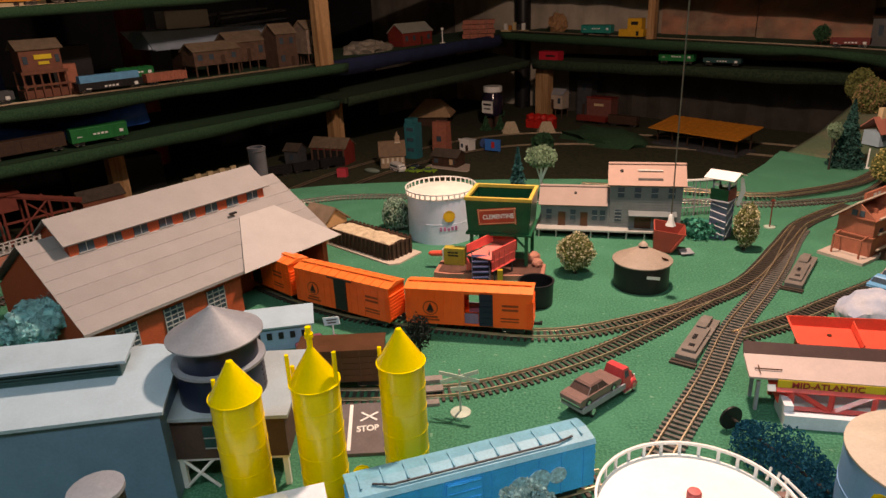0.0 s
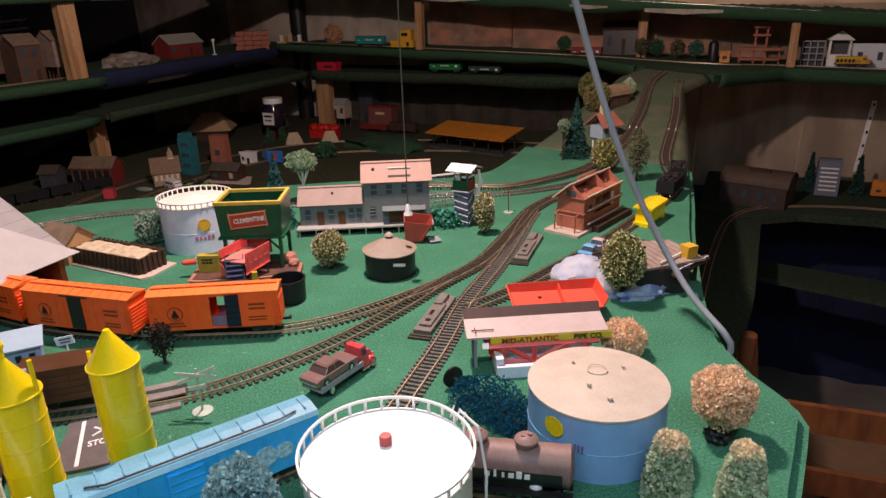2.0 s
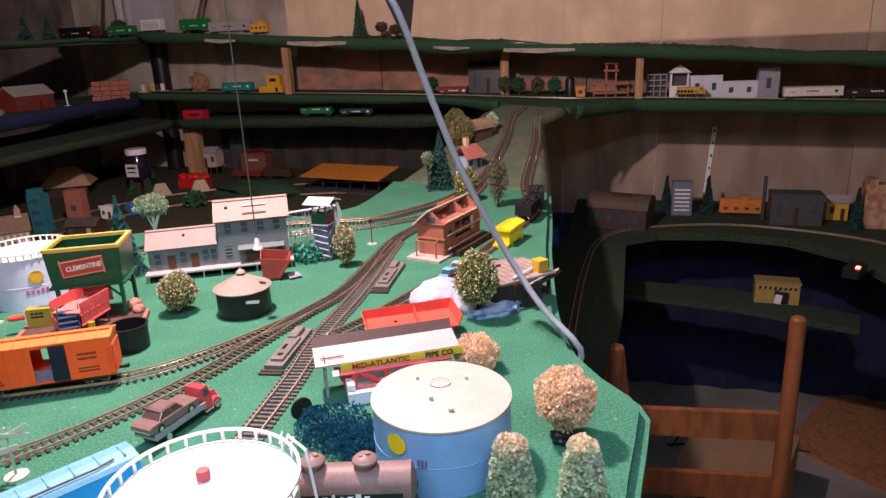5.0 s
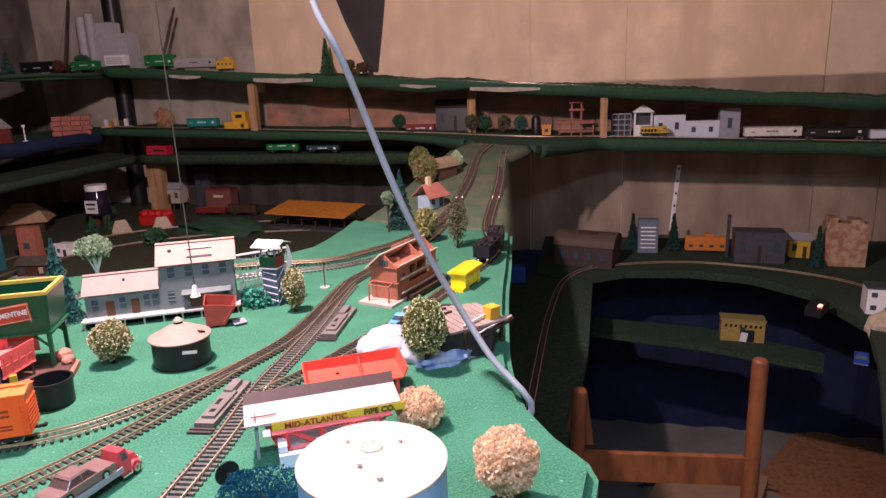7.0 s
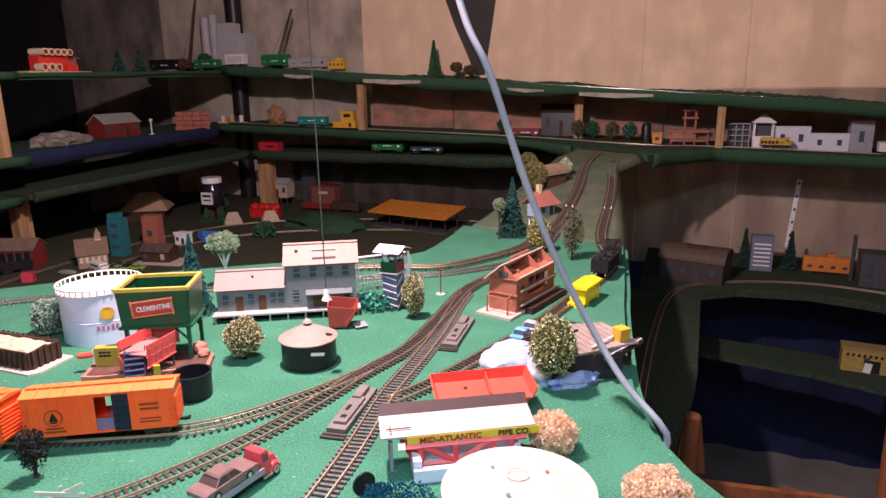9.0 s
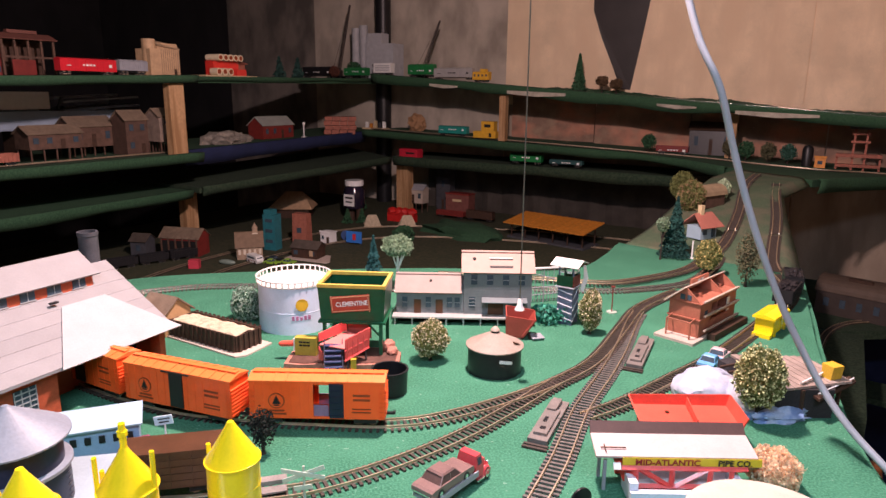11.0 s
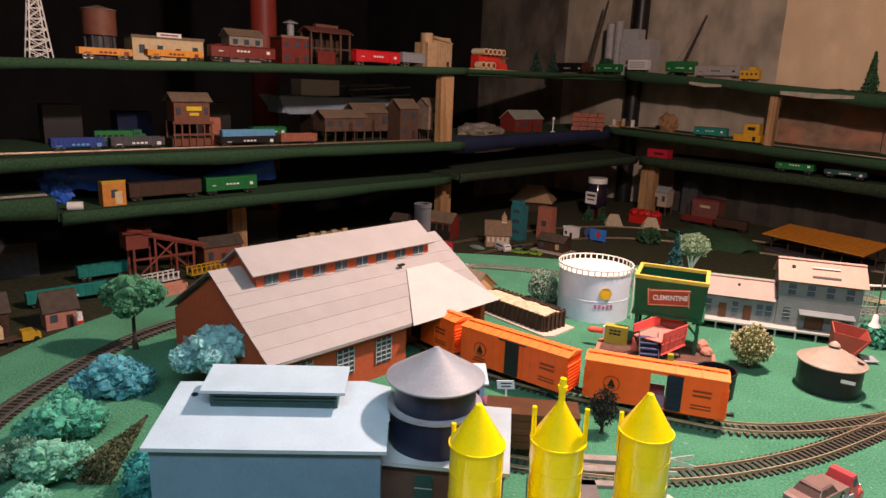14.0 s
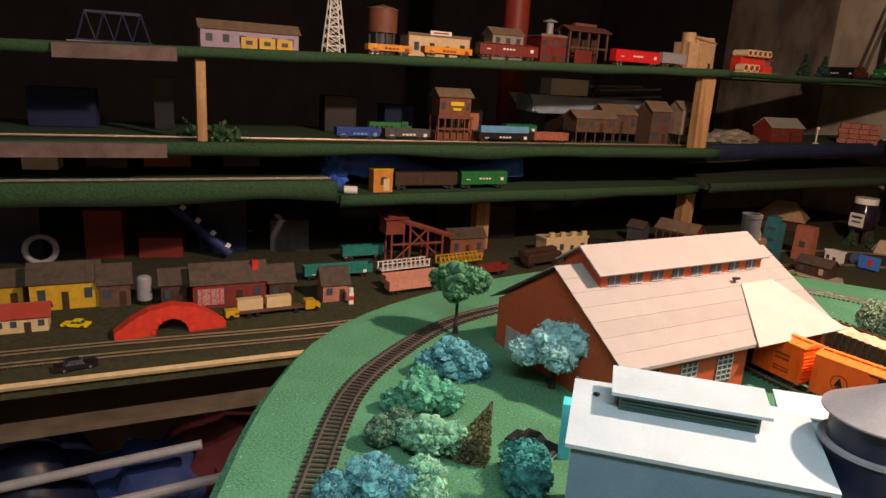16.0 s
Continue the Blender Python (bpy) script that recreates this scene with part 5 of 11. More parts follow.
P(wt, "window_frame", WINDOW_FRAME, box((-0.012, -0.0474, 0.040), (0.013, 0.0006, 0.0010)), box((-0.012, -0.0474, 0.0495), (0.013, 0.0006, 0.0008)))
for sx in (-1, 1):
    for sy in (-1, 1):
        P(wt, "trestle_leg", WHITE, box((sx * 0.041, sy * 0.042, 0), (0.004, 0.004, 0.030)))
P(wt, "trestle_brace", WHITE, rod((-0.041, -0.044, 0.001), (-0.014, -0.044, 0.029), 0.0013), rod((-0.014, -0.044, 0.001), (-0.041, -0.044, 0.029), 0.0013), rod((0.0, -0.044, 0.001), (0.028, -0.044, 0.029), 0.0013), rod((0.028, -0.044, 0.001), (0.0, -0.044, 0.029), 0.0013), box((0, -0.044, 0.0275), (0.09, 0.0025, 0.0025)))
P(wt, "tank", NAVY, lathe((-0.010, -0.010, 0.070), [(0.0340, 0), (0.0340, 0.030), (0.0310, 0.030), (0.0310, 0.052)], 40), smooth=True)
P(wt, "tank_rim", GREY_ROOF, lathe((-0.010, -0.010, 0.0985), [(0.0325, 0), (0.0362, 0), (0.0362, 0.0022), (0.0325, 0.0022)], 40))
P(wt, "tank_roof", GREY_ROOF, lathe((-0.010, -0.010, 0.121), [(0.0372, 0), (0.0372, 0.0012), (0.0030, 0.0225), (0.0022, 0.0235), (0.0, 0.0240)], 40), smooth=True)
P(wt, "ladder_rung", GREY_DARK, *[box((0.0245, -0.010, 0.074 + k * 0.0045), (0.0008, 0.006, 0.0008)) for k in range(6)])
ch = thing("vent_stack", "black drum chimney with a pale cap", "chimney", -0.137, 0.362, 0)
P(ch, "barrel", BLACK, cyl((0, 0, 0), 0.0150, 0.088, seg=24), smooth=True)
P(ch, "cap", GREY_ROOF, lathe((0, 0, 0.088), [(0.0165, 0), (0.0165, 0.003), (0.0, 0.006)], 24), smooth=True)

# ---- yellow silos ----


def silo(x, y, h, tilt, label, pipes=False):
    s = thing("silo", label, "silo", x, y, 0, 0, "yellow silos", ry=tilt)
    r = 0.0172
    P(s, "barrel", YELLOW, lathe((0, 0, 0), [(r, 0), (r, h)], 40), smooth=True)
    for k in range(1, 6):
        P(s, "band", YELLOW, ("ring", (0, 0, k * h / 6), [(r - 0.0004, -0.0005), (r + 0.00025, -0.0005), (r + 0.00025, 0.0005), (r - 0.0004, 0.0005)], 40), smooth=True)
    P(s, "eave", YELLOW, ("ring", (0, 0, h), [(r - 0.001, -0.0012), (r + 0.0012, -0.0012), (r + 0.0012, 0), (r - 0.001, 0)], 40), smooth=True)
    P(s, "cone", YELLOW, lathe((0, 0, h), [(r + 0.0005, 0), (0.0035, 0.0235), (0.0022, 0.0262), (0.0, 0.0268)], 32), smooth=True)
    P(s, "side_pipe", YELLOW, rod((-r + 0.001, 0.006, h - 0.02), (-r + 0.001, 0.006, h + 0.008), 0.0016))
    if pipes:
        P(s, "top_pipe", YELLOW, rod((0, 0, h + 0.02), (0, 0, h + 0.042), 0.0022), rod((0, 0, h + 0.034), (0, 0, h + 0.037), 0.0032), rod((-0.0165, -0.003, h - 0.004), (-0.0165, -0.003, h + 0.022), 0.0016), rod((0.0165, -0.003, h - 0.004), (0.0165, -0.003, h + 0.024), 0.0016))
    return s


silo(-0.069, 0.427, 0.114, 0.0, "glossy yellow plastic silo with a cone top")
silo(-0.018, 0.444, 0.114, 0.0, "glossy yellow silo with tall side pipes", True)
silo(0.0405, 0.469, 0.114, 0.0, "glossy yellow plastic silo with ringed barrel")
solid("yellow_standpipe", "short yellow standpipe with a flat cap", "pipe", YELLOW, lathe((0.010, 0.440, 0), [(0.004, 0), (0.004, 0.034), (0.0062, 0.035), (0.0062, 0.039), (0.0, 0.041)], 16), smooth=True)
solid("white_tub", "round white plastic tub between the silos", "tub", WHITE, lathe((0.016, 0.412, 0), [(0.018, 0), (0.024, 0.022), (0.0225, 0.0225), (0.0215, 0.004), (0.0, 0.003)], 28), smooth=True)

# ---- storage tanks ----


def tank(name, label, x, y, r, h, wall, roof, cone, rail=0, rz=0):
    t = thing(name, label, "storage tank", x, y, 0, rz)
    P(t, "shell", wall, lathe((0, 0, 0), [(r, 0), (r, h * 0.46), (r + 0.0004, h * 0.465), (r, h * 0.47), (r, h)], 56), smooth=True)
    P(t, "roof", roof, lathe((0, 0, h), [(r + 0.0008, 0), (r + 0.0008, 0.0016), (r * 0.5, 0.0016 + cone * 0.5), (0.002, 0.0016 + cone), (0, 0.0016 + cone)], 56), smooth=True)
    if rail:
        P(t, "rail_ring", WHITE, ("ring", (0, 0, h + 0.0082), [(r + 0.0010, 0), (r + 0.0026, 0), (r + 0.0026, 0.0018), (r + 0.0010, 0.0018)], 64), smooth=True)
        for i in range(rail):
            a = 2 * math.pi * i / rail
            P(t, "rail_post", WHITE, box(((r + 0.0014) * math.cos(a), (r + 0.0014) * math.sin(a), h + 0.0004), (0.0010, 0.0020, 0.0088), math.degrees(a)))
    return t


t = tank("white_storage_tank", "white storage tank with railed roof and red cap", 0.2195, 0.3490, 0.0545, 0.0795, WHITE, WHITE, 0.003, 30)
P(t, "cap", mat("faded_red_cap", (0.55, 0.10, 0.10), 0.45, 0.1, 60, 0.05), lathe((0.001, 0.010, 0.083), [(0.0042, 0), (0.0042, 0.0062), (0.0036, 0.0072), (0, 0.0074)], 18), label="faded red filler cap", smooth=True)
P(t, "ladder_hoop", WHITE, *[("rod", (0.0545 * math.cos(a) + 0.004 * math.cos(a), 0.0545 * math.sin(a), 0.079 + dz), (0.0545 * math.cos(a) + 0.008 * math.cos(a), 0.0545 * math.sin(a) + 0.003, 0.079 + dz + 0.007), 0.0008, 6) for a in (0.35, 0.45, 0.55) for dz in (0.003,)], ("rod", (0.0545, 0.020, 0.092), (0.0625, 0.004, 0.088), 0.0010, 6), ("rod", (0.0625, 0.004, 0.088), (0.0635, -0.010, 0.06), 0.0010, 6), ("rod", (0.0635, -0.010, 0.06), (0.0600, -0.018, 0.0), 0.0010, 6))
t = tank("blue_storage_tank", "sky blue storage tank with tan roof, yellow emblem", 0.4071, 0.4255, 0.0564, 0.0565, BLUE_TANK, TAN, 0.0065)
P(t, "roof_bolt", TAN, cyl((-0.014, -0.012, 0.0635), 0.0018, 0.0022, seg=10), cyl((0.026, 0.006, 0.0622), 0.0015, 0.002, seg=10), cyl((-0.010, 0.026, 0.0620), 0.0014, 0.002, seg=10), cyl((-0.006, -0.032, 0.0615), 0.0022, 0.002, seg=10), ("ring", (0.002, 0.006, 0.0648), [(0.0085, 0), (0.0085, 0.0006), (0.0078, 0.0006), (0.0078, 0)], 24))
ea = math.radians(209)
P(t, "emblem", YELLOW, slab([(0.0577 * math.cos(ea + 0.155 * math.cos(k)), 0.0577 * math.sin(ea + 0.155 * math.cos(k)), 0.043 + 0.0085 * math.sin(k)) for k in np.arange(0, 6.2, 0.5)], 0.0006), label="yellow scalloped emblem")
P(t, "lettering_bar", LILAC, *[box((0.0573 * math.cos(ea + 0.32 + i * 0.05), 0.0573 * math.sin(ea + 0.32 + i * 0.05), 0.028 - i * 0.0004), (0.0008, 0.0014, 0.006), math.degrees(ea + 0.32 + i * 0.05)) for i in range(3)])

t = tank("pale_storage_tank", "pale storage tank with railed cream roof, yellow emblem", 0.0430, 1.058, 0.0540, 0.0705, TANK_WHITE, mat("cream_tank_roof", (0.74, 0.68, 0.62), 0.5, 0.06, 60, 0.06), 0.009, 38)
ea = math.radians(-76)
P(t, "emblem", mat("amber_emblem", (0.72, 0.42, 0.03), 0.5, 0.08, 60, 0.02), slab([(0.0550 * math.cos(ea + 0.17 * math.cos(k)), 0.0550 * math.sin(ea + 0.17 * math.cos(k)), 0.046 + 0.0092 * math.sin(k)) for k in np.arange(0, 6.2, 0.5)], 0.0006))
for i in range(5):
    a = ea - 0.24 + i * 0.11
    P(t, "lettering_bar", mat("faded_red_lilac_ink", (0.46, 0.16, 0.30), 0.6, 0.1, 60, 0.0), box((0.0543 * math.cos(a), 0.0543 * math.sin(a), 0.0225), (0.0006, 0.0038, 0.0065 if i in (0, 1, 3, 4) else 0.0048), math.degrees(a)))
P(t, "ladder", WHITE, rod((0.0575, -0.012, 0.0), (0.0575, -0.012, 0.078), 0.0008), rod((0.0575, -0.018, 0.0), (0.0575, -0.018, 0.078), 0.0008), *[rod((0.0575, -0.012, 0.006 + k * 0.0062), (0.0575, -0.018, 0.006 + k * 0.0062), 0.0005, 6) for k in range(12)])

# black tank with a cone lid
t = thing("lid_tank", "low black tank with a dusty cone lid", "tank", 0.3085, 0.8465, 0)
P(t, "barrel", BLACK, cyl((0, 0, 0), 0.0345, 0.034, seg=40), smooth=True)
P(t, "lid", mat("dusty_lid", (0.33, 0.265, 0.215), 0.6, 0.12, 60, 0.1), lathe((0, 0, 0.034), [(0.0375, 0), (0.0375, 0.0014), (0.0065, 0.0172), (0, 0.0174)], 40), smooth=True)
P(t, "neck", BLACK, cyl((0, 0, 0.0505), 0.0048, 0.0035, seg=16))
P(t, "knob", MATS["dusty_lid"], lathe((0, 0, 0.054), [(0.0062, 0), (0.0050, 0.0022), (0.0016, 0.0050), (0, 0.0052)], 20), smooth=True)
P(t, "label", WHITE, box((0.006, -0.0345, 0.021), (0.017, 0.001, 0.004), 8, 10))
P(t, "lid_tab", BROWN, box((0.024, -0.016, 0.0405), (0.008, 0.004, 0.0012), 20, 22))
t = thing("open_bin", "open black plastic bin beside the box cars", "bin", 0.1690, 0.7975, 0)
P(t, "barrel", BLACK, lathe((0, 0, 0), [(0.0205, 0), (0.0215, 0.028), (0.0225, 0.0285), (0.0225, 0.030), (0.0200, 0.030), (0.0192, 0.004), (0, 0.003)], 32), smooth=True)

# ---- green ore hopper ----
hp = thing("ore_hopper", "dark green ore hopper on legs with yellow rim", "hopper", 0.1340, 0.9330, 0, -13.0)
HL, HW = 0.086, 0.066
t0, t1 = 0.056, 0.1015
for sx, sy, lx, ly in ((0, -1, HL, 0.002), (0, 1, HL, 0.002), (-1, 0, 0.002, HW), (1, 0, 0.002, HW)):
    if sx == 0:
        P(hp, "side_wall", HOPPER_GREEN, slab([(-HL / 2 + 0.002, sy * (HW / 2 - 0.003), t0), (HL / 2 - 0.002, sy * (HW / 2 - 0.003), t0), (HL / 2, sy * HW / 2, t1), (-HL / 2, sy * HW / 2, t1)], 0.002))
    else:
        P(hp, "side_wall", HOPPER_GREEN, slab([(sx * (HL / 2 - 0.003), -HW / 2 + 0.002, t0), (sx * (HL / 2 - 0.003), HW / 2 - 0.002, t0), (sx * HL / 2, HW / 2, t1), (sx * HL / 2, -HW / 2, t1)], 0.002))
P(hp, "floor_plate", HOPPER_GREEN, box((0, 0, t0 - 0.002), (HL - 0.002, HW - 0.002, 0.003)), box((0, 0, t0 - 0.0045), (HL + 0.004, HW + 0.004, 0.0028)))
P(hp, "rim", mat("yellow_rim_paint", (0.70, 0.50, 0.10), 0.45, 0.08, 60, 0.05), box((0, -HW / 2, t1 - 0.001), (HL + 0.005, 0.0045, 0.0045)), box((0, HW / 2, t1 - 0.001), (HL + 0.005, 0.0045, 0.0045)), box((-HL / 2, 0, t1 - 0.0008), (0.0045, HW - 0.004, 0.0043)), box((HL / 2, 0, t1 - 0.0008), (0.0045, HW - 0.004, 0.0043)), bev=0.0006)
for sx in (-1, 1):
    for sy in (-1, 1):
        P(hp, "leg", HOPPER_GREEN, box((sx * (HL / 2 - 0.005), sy * (HW / 2 - 0.005), 0), (0.0045, 0.0045, t0 - 0.004)))
        P(hp, "leg_brace", HOPPER_GREEN, rod((sx * (HL / 2 - 0.005), sy * (HW / 2 - 0.005), 0.032), (sx * (HL / 2 - 0.024), sy * (HW / 2 - 0.005), t0 - 0.004), 0.0016))
sg = P(hp, "sign", mat("brick_red_sign", (0.50, 0.075, 0.04), 0.5, 0.1, 60, 0.03), box((0, -HW / 2 - 0.0022, 0.069), (0.052, 0.0018, 0.0215), 0, -6))
P(hp, "sign_border", mat("tan_sign_border", (0.62, 0.38, 0.22), 0.5, 0.05, 60, 0.02), box((0, -HW / 2 - 0.0034, 0.0698), (0.050, 0.0005, 0.0010), 0, -6), box((0, -HW / 2 - 0.0034, 0.0888), (0.050, 0.0005, 0.0010), 0, -6), box((-0.0247, -HW / 2 - 0.0034, 0.0698), (0.0010, 0.0005, 0.020), 0, -6), box((0.0247, -HW / 2 - 0.0034, 0.0698), (0.0010, 0.0005, 0.020), 0, -6))
lettering(hp, "CLEMENTINE", 0.0088, INK_WHITE, pose(0.001, -HW / 2 - 0.0038, 0.0798, 90, 0, 0) @ pose(0, 0, 0, 0, 0, 6), stretch=0.82)

# dump works below the hopper
dw = thing("dump_works", "pink-red tipping trough over a navy chute on pad", "toy works", 0.108, 0.893, 0)
PAD = [(-0.070, -0.010), (-0.050, -0.017), (-0.020, -0.019), (0.010, -0.027), (0.045, -0.028), (0.077, -0.033), (0.084, 0.010), (0.060, 0.030), (0.0, 0.038), (-0.062, 0.032)]
P(dw, "pad", PINK_PAD, prism(PAD, 0, 0.007), bev=0.002)
P(dw, "pad_top", mat("dark_brown_ground", (0.10, 0.045, 0.032), 0.85, 0.25, 70, 0.4), prism([(x * 0.93 + 0.001, y * 0.88 + 0.001) for x, y in PAD], 0.006, 0.0078), bev=0.0004)
P(dw, "control_box", mat("mustard_panel", (0.46, 0.36, 0.05), 0.55, 0.1, 60, 0.05), box((-0.0415, 0.018, 0.0075), (0.029, 0.012, 0.0245), -14), bev=0.0006)
P(dw, "panel_lettering", INK, *[box((-0.0430 + dx - 0.2 * 0.0062, 0.0118 - dx * 0.25, 0.021 + dz), (0.0042, 0.0008, 0.0020), -14) for dx in (-0.005, 0.0, 0.005) for dz in (0, 0.0045)])
P(dw, "nozzle", RED_SALMON, rod((-0.058, 0.022, 0.022), (-0.072, 0.025, 0.021), 0.0040, 14), ("blob", (-0.072, 0.025, 0.021), 0.0040, (1.8, 1, 1), 0, 1, 3), smooth=True, label="salmon red rounded nozzle")
P(dw, "nozzle_bracket", WHITE, box((-0.0565, 0.0215, 0.013), (0.004, 0.007, 0.016), -14), bev=0.0004)
for k in range(6):
    P(dw, "chute_step", NAVY, box((-0.0065, -0.0445 + k * 0.0050, 0.0025 + k * 0.0055), (0.021, 0.0050, 0.0042)))
    P(dw, "step_edge", mat("lilac_step_edge", (0.22, 0.22, 0.42), 0.45, 0.1, 60, 0.05), box((-0.0065, -0.0472 + k * 0.0050, 0.0052 + k * 0.0055), (0.021, 0.0008, 0.0018)))
for sx in (-0.0180, 0.0050):
    P(dw, "chute_side", NAVY, slab([(sx, -0.047, 0.009), (sx, -0.016, 0.040), (sx, -0.016, 0.0285), (sx, -0.047, 0.0)], 0.0012))
RT = mat("salmon_trough", (0.80, 0.105, 0.095), 0.38, 0.08, 60, 0.05, coat=0.15)
P(dw, "trough_wall", RT, slab([(-0.024, -0.014, 0.036), (0.012, 0.013, 0.040), (0.012, 0.013, 0.054), (-0.024, -0.014, 0.047)], 0.0016))
P(dw, "trough_wall", RT, slab([(0.008, -0.034, 0.018), (0.039, -0.011, 0.026), (0.041, -0.010, 0.052), (0.009, -0.033, 0.045)], 0.0018))
P(dw, "trough_floor", mat("pale_pink_floor", (0.70, 0.20, 0.17), 0.45, 0.08, 60, 0.05), slab([(-0.024, -0.016, 0.0335), (0.008, -0.033, 0.0325), (0.039, -0.010, 0.038), (0.012, 0.013, 0.0395)], 0.0016), label="pale pink trough floor")
P(dw, "trough_apron", RT, slab([(-0.024, -0.016, 0.031), (-0.0185, -0.019, 0.022), (-0.0185, -0.016, 0.012), (-0.024, -0.014, 0.012)], 0.0016))
for k in range(5):
    u = 0.06 + k * 0.22
    P(dw, "trough_rib", RT, rod((0.0095 + 0.031 * u, -0.0350 + 0.023 * u, 0.016 + 0.008 * u), (0.0105 + 0.031 * u, -0.0342 + 0.023 * u, 0.040 + 0.007 * u), 0.0012, 6))
P(dw, "trough_rail", RT, rod((0.008, -0.0365, 0.017), (0.040, -0.0125, 0.025), 0.0014, 6), rod((0.008, -0.0355, 0.030), (0.040, -0.0120, 0.037), 0.0010, 6))
P(dw, "back_plate", mat("brick_red_plate", (0.36, 0.065, 0.05), 0.5, 0.1, 60, 0.05), slab([(0.010, 0.017, 0.030), (0.044, 0.006, 0.030), (0.044, 0.008, 0.055), (0.010, 0.019, 0.055)], 0.0016))
P(dw, "trough_leg", GREY_DARK, *[rod((x, y, 0.0), (x, y, z), 0.0011, 6) for x, y, z in ((-0.020, -0.012, 0.034), (0.012, 0.010, 0.038), (0.036, -0.011, 0.026), (0.012, -0.030, 0.020))])
P(dw, "post", YELLOW_DULL, box((0.019, -0.042, 0.0), (0.007, 0.006, 0.022)), bev=0.0004)
P(dw, "rock", PINK_PAD, blob((0.066, 0.018, 0.014), 0.010, (1, 0.8, 0.9), 0.35, 3))
P(dw, "rock", PINK_PAD, blob((0.072, 0.004, 0.011), 0.008, (1, 1, 0.8), 0.35, 5))

# ---- sand pit building ----
sp = thing("sand_house", "long dark timber bin heaped with pale sand", "building", -0.0625, 0.9965, 0, -39.0)
sp.scale = (1.07, 1.0, 0.76)
P(sp, "pad", mat("cream_pad_card", (0.48, 0.41, 0.34), 0.8, 0.1, 60, 0.1), prism([(-0.080, -0.030), (0.066, -0.034), (0.074, -0.022), (0.070, 0.030), (-0.08, 0.032)], 0, 0.003), bev=0.001)
P(sp, "wall", COCOA, box((-0.006, -0.022, 0.003), (0.128, 0.003, 0.030)), box((-0.006, 0.022, 0.003), (0.128, 0.003, 0.030)), box((0.0575, 0, 0.003), (0.003, 0.041, 0.030)), box((-0.0695, 0, 0.003), (0.003, 0.041, 0.030)))
for i in range(15):
    for sy in (-1, 1):
        P(sp, "stave", COCOA, box((-0.066 + i * 0.0086, sy * 0.0245, 0.003), (0.0034, 0.0022, 0.032)))
for i in range(5):
    P(sp, "stave", COCOA, box((0.0600, -0.018 + i * 0.009, 0.003), (0.0022, 0.0034, 0.032)))
bm = bmesh.new()
gr = [[bm.verts.new((-0.067 + 0.123 * i / 24, -0.0205 + 0.041 * j / 8, 0.029 + 0.006 * noise.noise(Vector((i * 0.55, j * 0.6, 3))) + 0.005 * math.sin(math.pi * j / 8))) for j in range(9)] for i in range(25)]
for a, b in zip(gr, gr[1:]):
    for j in range(8):
        bm.faces.new((a[j], b[j], b[j + 1], a[j + 1]))
me = bpy.data.meshes.new("sand_load")
bm.to_mesh(me)
bm.free()
me.materials.append(SAND)
ob = new("sand_load", me)
ob.parent = sp
tagged(ob, "pale lumpy sand")
hs = thing("hoist_house", "grey-roofed tan shed at the end of sand bin", "building", -0.146, 1.052, 0, -37.0)
P(hs, "wall", mat("ochre_card_wall", (0.42, 0.25, 0.12), 0.6, 0.1, 60, 0.06), ext([(-0.024, 0), (0.024, 0), (0.024, 0.034), (0, 0.052), (-0.024, 0.034)], -0.026, 0.026))
P(hs, "roof", ROOF_TAUPE, slab([(-0.030, -0.030, 0.031), (0.030, -0.030, 0.031), (0.030, 0, 0.0555), (-0.030, 0, 0.0555)], 0.002), slab([(-0.030, 0.030, 0.031), (0.030, 0.030, 0.031), (0.030, 0, 0.0555), (-0.030, 0, 0.0555)], 0.002))

# ---- station house ----
hh = thing("station_house", "grey clapboard house with lower wing and pink roof", "building", 0.305, 1.062, 0, -10.0)
hh.scale = (1.0, 1.0, 0.935)
P(hh, "wall", HOUSE_GREY, clap(0.002, 0.107, 0.058, 0.0142, 0.090, 0.0045, 0.0005))
P(hh, "wing_wall", HOUSE_GREY, clap(-0.103, 0.0016, 0.054, 0.0142, 0.053, 0.0045, 0.0005))
P(hh, "gable", HOUSE_GREY, ext([(-0.029, 0.090), (0.029, 0.090), (0, 0.112)], 0.002, 0.107), ext([(-0.027, 0.053), (0.027, 0.053), (0, 0.073)], -0.103, 0.002))
P(hh, "roof", HOUSE_ROOF, slab([(-0.002, -0.034, 0.0875), (0.112, -0.034, 0.0875), (0.112, 0.002, 0.1165), (-0.002, 0.002, 0.1165)], 0.002), slab([(-0.002, 0.034, 0.0875), (0.112, 0.034, 0.0875), (0.112, -0.002, 0.1165), (-0.002, -0.002, 0.1165)], 0.002))
P(hh, "wing_roof", mat("taupe_pink_roof", (0.30, 0.22, 0.19), 0.6, 0.06, 60, 0.08), slab([(-0.106, -0.032, 0.051), (-0.001, -0.032, 0.051), (-0.001, 0.002, 0.0765), (-0.106, 0.002, 0.0765)], 0.002), slab([(-0.106, 0.032, 0.051), (-0.001, 0.032, 0.051), (-0.001, -0.002, 0.0765), (-0.106, -0.002, 0.0765)], 0.002))
for i in range(4):
    xw = 0.018 + i * 0.0245
    P(hh, "window", WINDOW, box((xw, -0.0297, 0.066), (0.0095, 0.0012, 0.0165)))
    P(hh, "window_frame", WINDOW_FRAME, box((xw, -0.0304, 0.0738), (0.0095, 0.0006, 0.0007)))
